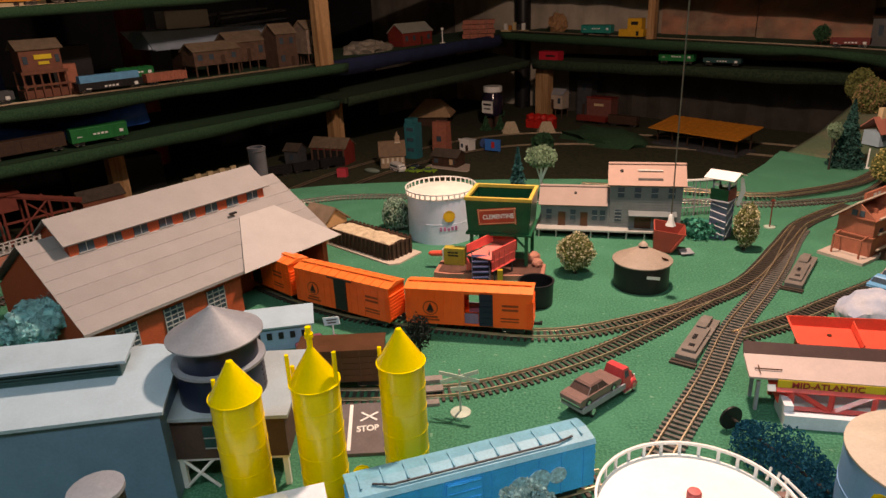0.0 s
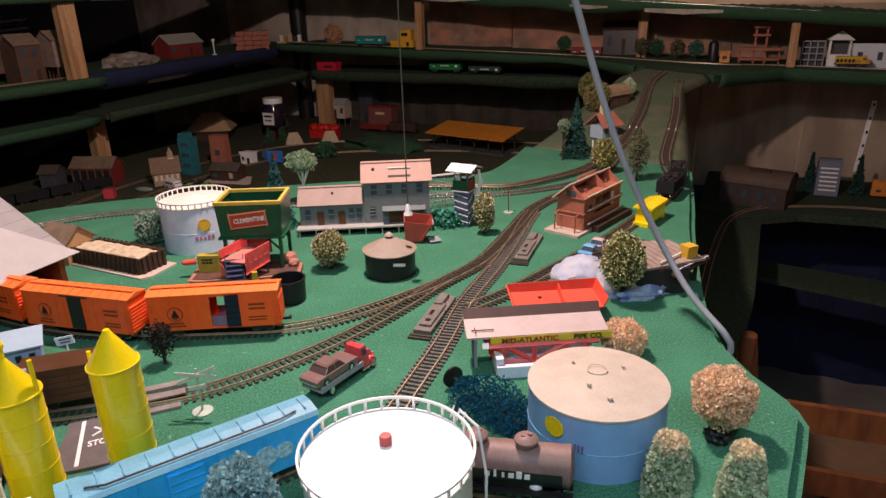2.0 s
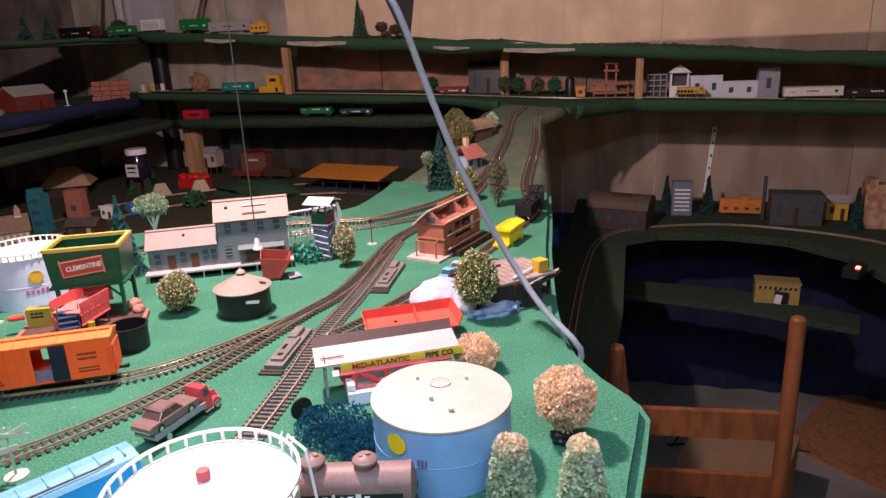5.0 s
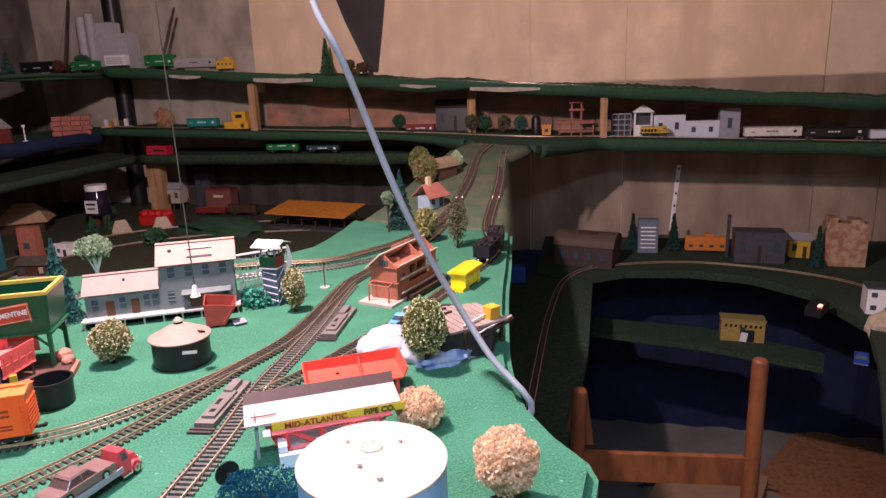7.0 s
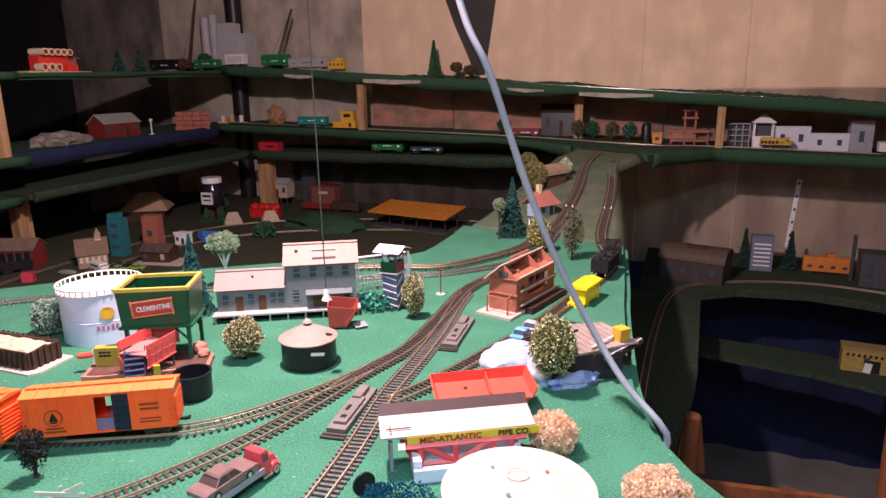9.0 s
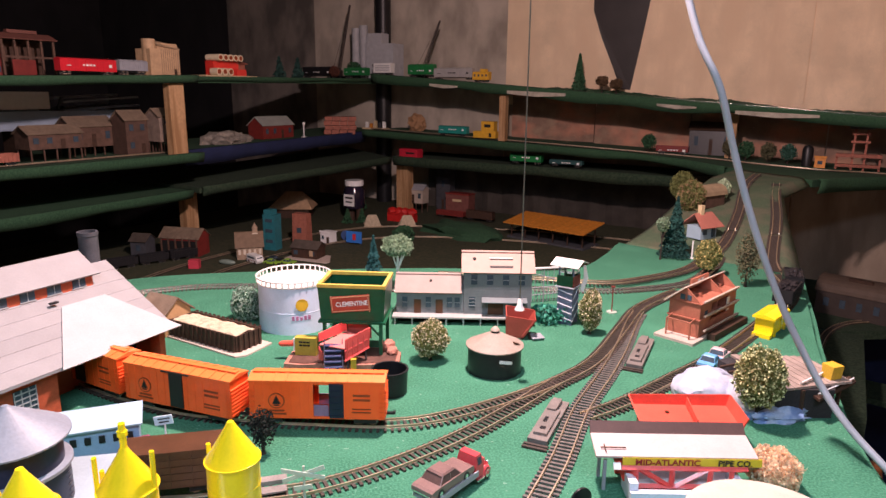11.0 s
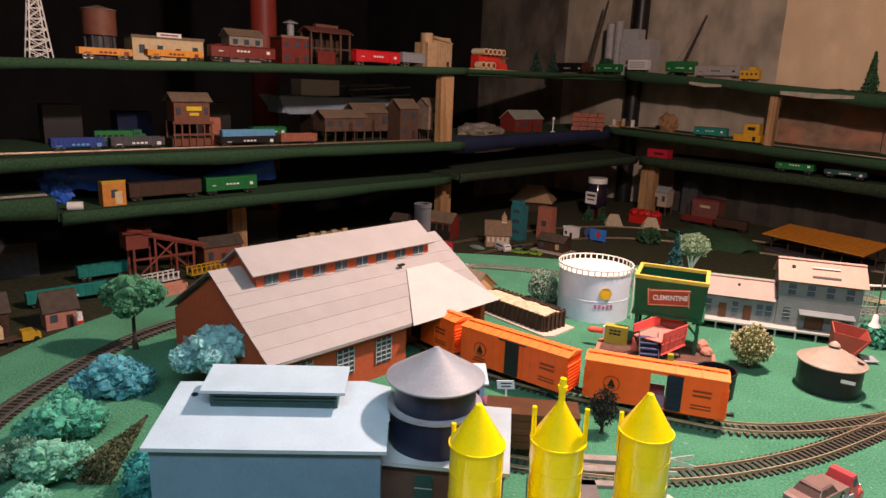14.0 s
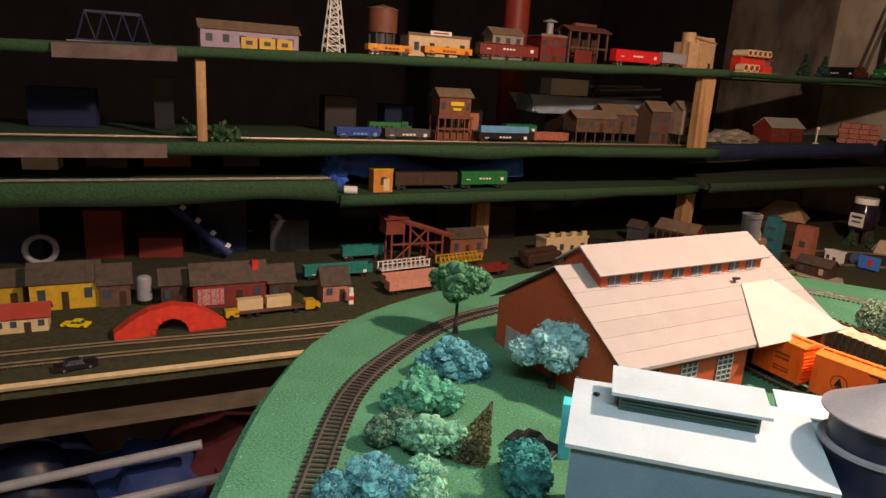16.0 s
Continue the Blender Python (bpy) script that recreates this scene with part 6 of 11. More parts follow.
for xw in (0.015, 0.092):
    P(hh, "window", WINDOW, box((xw, -0.0297, 0.026), (0.0095, 0.0012, 0.018)))
    P(hh, "window_frame", WINDOW_FRAME, *[box((xw, -0.0304, 0.029 + k * 0.006), (0.0095, 0.0006, 0.0008)) for k in range(3)])
P(hh, "door", BROWN, box((0.052, -0.0300, 0.0142), (0.024, 0.0014, 0.024)))
for xw in (-0.090, -0.053, -0.020, -0.008):
    P(hh, "window", WINDOW, box((xw, -0.0280, 0.025), (0.008, 0.0012, 0.017)))
    P(hh, "window_frame", WINDOW_FRAME, box((xw, -0.0287, 0.0330), (0.008, 0.0006, 0.0008)))
for xd in (-0.070, -0.036):
    P(hh, "door", BROWN, box((xd, -0.0282, 0.0142), (0.011, 0.0012, 0.024)))
P(hh, "porch_roof", HOUSE_GREY, slab([(0.030, -0.045, 0.040), (0.100, -0.045, 0.040), (0.100, -0.029, 0.044), (0.030, -0.029, 0.044)], 0.0016))
P(hh, "platform", mat("pale_platform", (0.40, 0.40, 0.38), 0.7, 0.1, 60, 0.06), box((0.002, -0.009, 0.0115), (0.220, 0.076, 0.0026)))
# near-black block stands in for the shade under the deck
P(hh, "skirt", mat("under_deck_shade", (0.012, 0.016, 0.012), 0.9, 0.2, 60, 0.1), box((0.002, -0.004, 0), (0.206, 0.050, 0.0115)))
for i in range(9):
    P(hh, "pier", MATS["pale_platform"], box((-0.104 + i * 0.0265, -0.0445, 0), (0.0022, 0.0022, 0.0115)))
P(hh, "wall_slot", WHITE, box((0.060, -0.0125, 0.1062), (0.036, 0.0030, 0.0012)))
P(hh, "roof_slot", INK, slab([(0.042, -0.0265, 0.0945), (0.078, -0.0265, 0.0945), (0.078, -0.0235, 0.0970), (0.042, -0.0235, 0.0970)], 0.0012))
P(hh, "roof_hole", INK, ("rod", (0.018, -0.012, 0.1045), (0.018, -0.013, 0.1066), 0.0026, 12), ("rod", (-0.05, -0.012, 0.0655), (-0.05, -0.013, 0.0676), 0.0020, 12))

# red hopper skip, signal tower, footbridge
sk = thing("ore_skip", "brick red open ore bin with one slanted side", "bin", 0.3735, 0.960, 0, -12)
BR = mat("brick_red_bucket", (0.36, 0.065, 0.045), 0.5, 0.12, 60, 0.08)
for y0, dz in ((-0.014, 0.0), (0.014, 0.007)):
    P(sk, "end_plate", BR, slab([(-0.019, y0, 0.004), (0.004, y0, 0.004), (0.021, y0, 0.030 + dz), (-0.020, y0, 0.036 + dz)], 0.0016))
P(sk, "side_plate", BR, slab([(-0.019, -0.014, 0.004), (-0.019, 0.014, 0.004), (-0.020, 0.014, 0.043), (-0.020, -0.014, 0.036)], 0.0016))
P(sk, "slanted_plate", BR, slab([(0.004, -0.014, 0.004), (0.004, 0.014, 0.004), (0.021, 0.014, 0.037), (0.021, -0.014, 0.030)], 0.0016))
P(sk, "floor_plate", BR, box((-0.008, 0, 0.003), (0.024, 0.028, 0.002)))
for yy in (-0.0155, 0.0155):
    P(sk, "brace", BR, rod((0.003, yy, 0.006), (0.021, yy, 0.032), 0.0011, 6))
for sx in (-0.016, 0.002, 0.016):
    P(sk, "foot", COCOA, box((sx, 0, 0), (0.004, 0.026, 0.003)))
P(sk, "landing_plate", GREY_MID, slab([(0.018, -0.020, 0.004), (0.036, -0.014, 0.004), (0.030, 0.002, 0.006), (0.014, -0.004, 0.006)], 0.0014))
st = thing("signal_tower", "slate blue tower with white stairs and roof", "tower", 0.4640, 1.012, 0, -42)
SLATE = mat("slate_blue_tower", (0.13, 0.16, 0.24), 0.5, 0.12, 60, 0.05)
P(st, "shaft", SLATE, box((0, 0, 0), (0.018, 0.018, 0.060)))
for sx in (-1, 1):
    for sy in (-1, 1):
        P(st, "corner_post", SLATE, box((sx * 0.0095, sy * 0.0095, 0), (0.0018, 0.0018, 0.098)))
STAIR = mat("pale_stair_bar", (0.50, 0.53, 0.58), 0.5, 0.06, 60, 0.03)
for k in range(5):
    P(st, "stair_bar", STAIR, rod((-0.0100, -0.0108, 0.013 + k * 0.0105), (0.0100, -0.0108, 0.0085 + k * 0.0105), 0.0008, 6))
for k in range(3):
    P(st, "side_brace", STAIR, rod((0.0108, -0.0095, 0.006 + k * 0.018), (0.0108, 0.0095, 0.022 + k * 0.018), 0.0007, 6))
P(st, "balcony", STAIR, box((0, 0, 0.060), (0.026, 0.026, 0.0014)))
P(st, "cabin_front", HOPPER_GREEN, box((-0.001, -0.0105, 0.0615), (0.022, 0.0012, 0.017)))
P(st, "cabin_side", MAROON, box((0.0105, 0.0, 0.0615), (0.0012, 0.022, 0.017)))
P(st, "cabin_back", HOPPER_GREEN, box((0, 0.0105, 0.0615), (0.020, 0.0012, 0.017)))
for k in range(2):
    P(st, "window", WHITE, box((-0.0055 + k * 0.010, -0.0106, 0.083), (0.006, 0.0010, 0.0038)))
    P(st, "window", WHITE, box((0.0106, -0.0055 + k * 0.010, 0.083), (0.0010, 0.006, 0.0038)))
P(st, "roof", WHITE, slab([(-0.019, -0.019, 0.0955), (0.019, -0.019, 0.0955), (0.019, 0, 0.1035), (-0.019, 0, 0.1035)], 0.0014), slab([(-0.019, 0.019, 0.0955), (0.019, 0.019, 0.0955), (0.019, 0, 0.1035), (-0.019, 0, 0.1035)], 0.0014))
P(st, "rear_panel", WHITE, slab([(0.016, 0.012, 0.050), (0.020, 0.016, 0.072), (0.017, 0.014, 0.092), (0.014, 0.013, 0.092), (0.015, 0.013, 0.072), (0.012, 0.011, 0.050)], 0.001))
st.matrix_basis = st.matrix_basis @ Matrix.Diagonal((1.2, 1.2, 1, 1))
gt = thing("wire_gantry", "thin grey wire gantry with a white top bar", "gantry", 0.470, 1.118, 0, 6)
P(gt, "top_bar", WHITE, box((0, 0, 0.060), (0.090, 0.0035, 0.0025)))
for sx in (-1, -0.3, 0.4, 1):
    P(gt, "upright", GREY_MID, rod((sx * 0.043, 0, 0), (sx * 0.043, 0, 0.061), 0.0010))
for k in range(15):
    P(gt, "bar", GREY_MID, rod((-0.040 + k * 0.0057, 0, 0.002), (-0.040 + k * 0.0057, 0, 0.026), 0.0006, 5))
    if k % 2 == 0:
        P(gt, "bar", GREY_MID, rod((-0.040 + k * 0.0057, 0, 0.030), (-0.040 + k * 0.0057, 0, 0.060), 0.0005, 5))
P(gt, "rail", GREY_MID, rod((-0.043, 0, 0.014), (0.043, 0, 0.016), 0.0009, 6))
P(gt, "rail", GREY_MID, rod((-0.043, 0, 0.027), (0.043, 0, 0.028), 0.0009, 6))
P(gt, "brace", GREY_MID, rod((-0.043, 0, 0.056), (0.043, 0, 0.030), 0.0008, 6))

# ---- pipe works ----
pw = thing("pipe_works", "red pipe loading works with white deck and sign", "building", 0.414, 0.571, 0, -9.5)
pw.scale = (0.95, 1.0, 1.0)
P(pw, "deck", mat("cream_deck", (0.56, 0.45, 0.42), 0.45, 0.06, 60, 0.05), slab([(-0.080, -0.019, 0.0365), (0.072, -0.019, 0.0365), (0.072, 0.010, 0.0435), (-0.080, 0.010, 0.0435)], 0.0022))
P(pw, "deck_back", mat("dark_brown_fascia", (0.075, 0.04, 0.035), 0.5, 0.1, 60, 0.05), slab([(-0.080, 0.0105, 0.0435), (0.072, 0.0105, 0.0435), (0.073, 0.0200, 0.0510), (-0.079, 0.0200, 0.0510)], 0.0022))
P(pw, "sign", SIGN_YELLOW, slab([(-0.055, -0.0205, 0.0285), (0.0755, -0.0205, 0.0285), (0.0755, -0.0198, 0.0355), (-0.055, -0.0198, 0.0355)], 0.0014))
SL = pose(0, -0.0212, 0.0319, 86, 0, 0)
lettering(pw, "MID-ATLANTIC", 0.0074, mat("dark_red_ink", (0.28, 0.02, 0.02), 0.6, 0.05, 60, 0.0), Matrix.Translation((-0.013, 0, 0)) @ SL, stretch=1.20)
lettering(pw, "PIPE CO.", 0.0074, INK, Matrix.Translation((0.050, 0, 0)) @ SL, stretch=1.15)
P(pw, "sign_tag", WHITE, slab([(-0.064, -0.0240, 0.0262), (-0.057, -0.0240, 0.0262), (-0.057, -0.0205, 0.0312), (-0.064, -0.0205, 0.0312)], 0.001))
WB = mat("grey_white_base", (0.74, 0.77, 0.84), 0.5, 0.08, 60, 0.05)
for bx, by, wx, wy, wz in ((-0.047, -0.020, 0.008, 0.028, 0.019), (0.052, -0.020, 0.008, 0.028, 0.019), (0.0025, -0.036, 0.107, 0.006, 0.0125), (0.0025, -0.018, 0.091, 0.026, 0.005)):
    P(pw, "base", WB, box((bx, by, 0), (wx, wy, wz)), bev=0.0005)
RP = mat("pinkish_red_plastic", (0.70, 0.085, 0.07), 0.35, 0.08, 60, 0.05, coat=0.2)
P(pw, "back_panel", RED, box((0.003, 0.010, 0.010), (0.11, 0.003, 0.030)))
P(pw, "inner_floor", WHITE, slab([(-0.042, -0.016, 0.006), (0.047, -0.016, 0.006), (0.047, 0.008, 0.0165), (-0.042, 0.008, 0.0165)], 0.002), label="white plastic inner floor")
P(pw, "back_board", WHITE, slab([(-0.044, -0.010, 0.008), (0.049, -0.010, 0.008), (0.049, -0.004, 0.026), (-0.044, -0.004, 0.026)], 0.002), label="white plastic board behind the truss")
P(pw, "cheek_plate", RED, slab([(-0.062, -0.012, 0.030), (-0.044, -0.018, 0.030), (-0.044, -0.022, 0.010), (-0.052, -0.016, 0.010)], 0.0022))
for p, q in (((-0.056, 0.0262), (0.062, 0.0262)), ((-0.044, 0.0085), (0.048, 0.0085)), ((-0.042, 0.0085), (-0.042, 0.0262)), ((-0.040, 0.0262), (-0.010, 0.0085)), ((-0.008, 0.0085), (-0.008, 0.0262)), ((0.026, 0.0262), (-0.004, 0.0085)), ((0.028, 0.0085), (0.028, 0.0262)), ((0.048, 0.0085), (0.048, 0.0262))):
    P(pw, "truss_bar", RP, rod((p[0], -0.021, p[1]), (q[0], -0.021, q[1]), 0.0027, 4))
P(pw, "hook", BROWN, rod((-0.074, -0.010, 0.0402), (-0.050, -0.010, 0.0402), 0.0006, 6), rod((-0.070, -0.016, 0.0388), (-0.070, -0.006, 0.0412), 0.0006, 6))
P(pw, "crane_leg", GREY_MID, box((-0.070, -0.014, 0.0), (0.003, 0.003, 0.030)), box((-0.070, 0.008, 0.0), (0.003, 0.003, 0.036)))
for sx in (-0.05, 0.06):
    P(pw, "back_leg", RED, box((sx, 0.014, 0.0), (0.004, 0.004, 0.042)))
tr = thing("ore_tray", "salmon red open loading tray behind pipe works", "tray", 0.470, 0.652, 0, -10)
P(tr, "floor_plate", RED_SALMON, slab([(-0.050, -0.022, 0.020), (0.050, -0.022, 0.020), (0.050, 0.022, 0.024), (-0.050, 0.022, 0.024)], 0.0018))
P(tr, "side_wall", RED_SALMON, slab([(-0.050, -0.022, 0.020), (-0.050, 0.022, 0.024), (-0.054, 0.024, 0.034), (-0.054, -0.024, 0.028)], 0.0016), slab([(0.050, -0.022, 0.020), (0.050, 0.022, 0.024), (0.054, 0.024, 0.036), (0.054, -0.024, 0.032)], 0.0016), slab([(-0.050, 0.022, 0.024), (0.050, 0.022, 0.024), (0.054, 0.024, 0.036), (-0.054, 0.024, 0.034)], 0.0016), slab([(0.004, -0.021, 0.022), (0.006, 0.021, 0.026), (0.007, 0.022, 0.033), (0.004, -0.022, 0.029)], 0.0014))
for sx in (-1, 1):
    for sy in (-1, 1):
        P(tr, "leg", RED_SALMON, box((sx * 0.044, sy * 0.016, 0), (0.004, 0.004, 0.021)))
P(tr, "bolt", BROWN, cyl((-0.018, 0.006, 0.0225), 0.0022, 0.0014, seg=10))

# ---- flat accessories, truck, crossing ----


def switch_plate(x, y, rz, L, label):
    f = thing("switch_motor", label, "track part", x, y, 0, rz)
    P(f, "plate", mat("grey_brown_casing", (0.165, 0.145, 0.13), 0.55, 0.15, 60, 0.1), box((0, 0, 0), (L, 0.021, 0.006)), box((-L * 0.1, 0, 0.006), (L * 0.6, 0.014, 0.003)), box((L * 0.3, 0.002, 0.006), (L * 0.3, 0.010, 0.005)), bev=0.0008)
    P(f, "slot", BLACK, box((-L * 0.28, 0, 0.0088), (0.006, 0.006, 0.0006)), box((-L * 0.08, 0.002, 0.0088), (0.012, 0.004, 0.0006)))
    P(f, "screw", STEEL_BRIGHT, cyl((-L * 0.38, 0.005, 0.006), 0.0018, 0.0006, seg=10), cyl((L * 0.05, -0.0085, 0.006), 0.0016, 0.0006, seg=10))
    P(f, "end_tie", TIE, box((-L / 2 - 0.004, 0, 0), (0.0035, 0.026, 0.0025)), box((-L / 2 - 0.010, 0, 0), (0.0035, 0.026, 0.0025)))
    return f


switch_plate(0.335, 0.694, 57.5, 0.098, "grey-brown switch motor box beside the track")
switch_plate(0.522, 0.870, 56.0, 0.110, "dusty tan switch motor box beside the track")


def car_shell(v, paint, glass, L, w, h, r, fins=0.0):
    """Body, glasshouse, roof, bumpers and wheels of a toy saloon; nose towards +x."""
    zs, zt = r * 0.75, h * 0.56
    side = [(-L * 0.50, zs + h * 0.10), (-L * 0.46, zs), (L * 0.46, zs), (L * 0.50, zs + h * 0.10), (L * 0.495, zt * 0.86), (L * 0.44, zt * 0.97), (L * 0.16, zt * 1.03), (-L * 0.26, zt * 1.03), (-L * 0.45, zt * (0.96 + fins)), (-L * 0.50, zt * 0.88)]
    P(v, "body", paint, ("exty", side, -w / 2, w / 2), bev=w * 0.05)
    x0, x1, u0, u1 = -L * 0.30, L * 0.18, -L * 0.20, L * 0.07
    P(v, "window", glass, ("hull", [(x0, -w * 0.45, zt), (x1, -w * 0.45, zt), (x1, w * 0.45, zt), (x0, w * 0.45, zt)], [(u0, -w * 0.37, h * 0.94), (u1, -w * 0.37, h * 0.94), (u1, w * 0.37, h * 0.94), (u0, w * 0.37, h * 0.94)]))
    P(v, "roof", paint, ("hull", [(u0 - L * 0.02, -w * 0.385, h * 0.92), (u1 + L * 0.02, -w * 0.385, h * 0.92), (u1 + L * 0.02, w * 0.385, h * 0.92), (u0 - L * 0.02, w * 0.385, h * 0.92)], [(u0 + L * 0.015, -w * 0.33, h), (u1 - L * 0.015, -w * 0.33, h), (u1 - L * 0.015, w * 0.33, h), (u0 + L * 0.015, w * 0.33, h)]), bev=w * 0.015)
    for sy in (-1, 1):
        for a, b in (((x0, u0)), ((x1, u1)), ((-L * 0.05, -L * 0.055))):
            P(v, "pillar", paint, rod((a, sy * w * 0.452, zt), (b, sy * w * 0.375, h * 0.93), w * 0.022, 5))
    for e in (-1, 1):
        P(v, "bumper", STEEL_BRIGHT, box((e * L * 0.502, 0, zs + h * 0.07), (L * 0.018, w * 0.94, h * 0.09)), bev=w * 0.015)
        for sy in (-1, 1):
            wh = P(v, "wheel", BLACK, rod((e * L * 0.30, sy * w * 0.40, r), (e * L * 0.30, sy * w * 0.515, r), r, 16))
            P(wh, "hub", STEEL_BRIGHT, rod((e * L * 0.30, sy * w * 0.51, r), (e * L * 0.30, sy * w * 0.525, r), r * 0.55, 12))


def road_vehicle(x, y, z, rz, cab_col, label, L=0.052, name="car", sz=1.0, category="toy car"):
    """A small toy saloon car."""
    v = thing(name, label, category, x, y, z, rz)
    car_shell(v, cab_col, WINDOW, L, 0.0215 * sz, 0.0165 * sz, 0.0036 * sz)
    return v


tk = thing("tow_truck", "red-cab flatbed truck with grey bed on felt", "toy truck", 0.2115, 0.586, 0, 42)
tk.scale = (0.82, 1.05, 1.12)
P(tk, "bed", GREY_MID, box((-0.014, 0, 0.0085), (0.074, 0.023, 0.0026)), box((-0.014, -0.0118, 0.0085), (0.074, 0.0016, 0.0050)), box((-0.014, 0.0118, 0.0085), (0.074, 0.0016, 0.0050)), bev=0.0003)
P(tk, "chassis", BLACK, box((-0.005, 0, 0.0055), (0.088, 0.010, 0.003)))
CABRED = mat("rosy_red_cab", (0.72, 0.075, 0.085), 0.3, 0.08, 60, 0.05, coat=0.3)
cb = P(tk, "cab", CABRED, ("hull", [(0.0205, -0.0112, 0.006), (0.0350, -0.0112, 0.006), (0.0350, 0.0112, 0.006), (0.0205, 0.0112, 0.006)], [(0.0205, -0.0108, 0.0165), (0.0352, -0.0108, 0.0165), (0.0352, 0.0108, 0.0165), (0.0205, 0.0108, 0.0165)]), ("hull", [(0.0208, -0.0107, 0.0165), (0.0352, -0.0107, 0.0165), (0.0352, 0.0107, 0.0165), (0.0208, 0.0107, 0.0165)], [(0.0225, -0.0090, 0.0252), (0.0325, -0.0090, 0.0252), (0.0325, 0.0090, 0.0252), (0.0225, 0.0090, 0.0252)]), ("hull", [(0.0350, -0.0078, 0.006), (0.0490, -0.0066, 0.006), (0.0490, 0.0066, 0.006), (0.0350, 0.0078, 0.006)], [(0.0350, -0.0064, 0.0172), (0.0478, -0.0046, 0.0148), (0.0478, 0.0046, 0.0148), (0.0350, 0.0064, 0.0172)]), bev=0.0012)
for sy in (-1, 1):
    P(cb, "fender", CABRED, ("blob", (0.0405, sy * 0.0096, 0.0062), 0.0078, (1.05, 0.42, 0.80), 0, 1, 3), smooth=True)
    P(cb, "headlight", STEEL_BRIGHT, ("blob", (0.0482, sy * 0.0072, 0.0112), 0.0019, (0.7, 1, 1), 0, 1, 2), smooth=True)
    P(cb, "side_window", WINDOW, slab([(0.0245, sy * 0.01075, 0.0172), (0.0320, sy * 0.01075, 0.0172), (0.0312, sy * 0.0097, 0.0232), (0.0250, sy * 0.0097, 0.0232)], 0.0004))
    P(cb, "running_board", STEEL_BRIGHT, box((0.0270, sy * 0.0122, 0.0042), (0.013, 0.0026, 0.0014)))
P(cb, "windscreen", WINDOW, slab([(0.0354, -0.0086, 0.0172), (0.0354, 0.0086, 0.0172), (0.0330, 0.0076, 0.0236), (0.0330, -0.0076, 0.0236)], 0.0004))
P(cb, "grille", STEEL_BRIGHT, box((0.0492, 0, 0.0068), (0.0008, 0.0080, 0.0068)))
P(cb, "bumper", STEEL_BRIGHT, box((0.0502, 0, 0.0042), (0.0014, 0.021, 0.0020)), bev=0.0004)
for wx in (-0.034, 0.0405):
    for sy in (-1, 1):
        wh = P(tk, "wheel", BLACK, rod((wx, sy * 0.0085, 0.0054), (wx, sy * 0.0122, 0.0054), 0.0054, 20))
        P(wh, "hub", STEEL_BRIGHT, rod((wx, sy * 0.0121, 0.0054), (wx, sy * 0.0127, 0.0054), 0.0034, 16))
oc = thing("old_car", "dull brown toy sedan carried on the flatbed", "toy car", 0.1998, 0.5755, 0.0130, 42)
oc.scale = (0.93, 1.0, 1.0)
car_shell(oc, mat("dusty_brown_paint", (0.215, 0.130, 0.115), 0.33, 0.12, 60, 0.06, coat=0.3), mat("brown_window_glass", (0.11, 0.068, 0.060), 0.2, 0.1, 60, 0.02), 0.064, 0.0235, 0.0185, 0.0042, 0.05)

rp = thing("crossing_plate", "grey road plate with white markings at the crossing", "road", -0.012, 0.553, 0, 4)
P(rp, "plate", ASPHALT, prism([(-0.026, -0.048), (0.040, -0.048), (0.036, 0.026), (-0.022, 0.026)], 0, 0.003), bev=0.0006)
P(rp, "edge_line", INK_WHITE, box((-0.008, -0.010, 0.0031), (0.0032, 0.068, 0.0003), 3))
lettering(rp, "STOP", 0.0115, INK_WHITE, pose(0.008, -0.014, 0.0032, 0, 0, 5), stretch=0.72)
P(rp, "cross_mark", INK_WHITE, box((0.008, 0.004, 0.0031), (0.020, 0.0022, 0.0003), 40), box((0.008, 0.004, 0.0035), (0.020, 0.0022, 0.0003), -40))
P(rp, "lane_plank", mat("grey_plank", (0.24, 0.21, 0.19), 0.7, 0.2, 60, 0.2), box((0.052, 0.040, 0.0048), (0.05, 0.010, 0.0016), 4), box((0.052, 0.062, 0.0), (0.05, 0.009, 0.004), 4), box((0.048, 0.022, 0.0), (0.05, 0.008, 0.003), 4))
xb = thing("crossing_sign", "pale crossbuck crossing sign on an oval base", "sign", 0.0795, 0.5665, 0, -14)
P(xb, "base", mat("pale_green_plastic", (0.42, 0.50, 0.42), 0.5, 0.08, 60, 0.05), lathe((0, 0, 0), [(0.0095, 0), (0.0095, 0.0012), (0.004, 0.0022), (0, 0.0024)], 20))
P(xb, "mast", MATS["pale_green_plastic"], rod((0, 0, 0.001), (0, 0, 0.046), 0.0011))
P(xb, "blade", MATS["pale_green_plastic"], slab([(-0.0185, -0.002, 0.0330), (-0.0175, -0.002, 0.0295), (0.0185, -0.002, 0.0455), (0.0175, -0.002, 0.0490)], 0.0010), slab([(-0.0185, -0.0032, 0.0440), (-0.0180, -0.0032, 0.0405), (0.0185, -0.0032, 0.0365), (0.0190, -0.0032, 0.0400)], 0.0010), box((0.0, -0.0016, 0.0250), (0.016, 0.001, 0.004), 0, -12))
ss = thing("street_sign", "small white street sign on a round base", "sign", -0.0655, 0.706, 0, -5)
P(ss, "base", WHITE, cyl((0, 0, 0), 0.0062, 0.0016, seg=18))
P(ss, "mast", WHITE, rod((0, 0, 0), (0, 0, 0.030), 0.0009))
P(ss, "board", mat("pale_blue_board", (0.60, 0.72, 0.78), 0.5, 0.05, 60, 0.03), box((0, -0.0012, 0.0215), (0.0185, 0.0012, 0.0095), 0, -8))
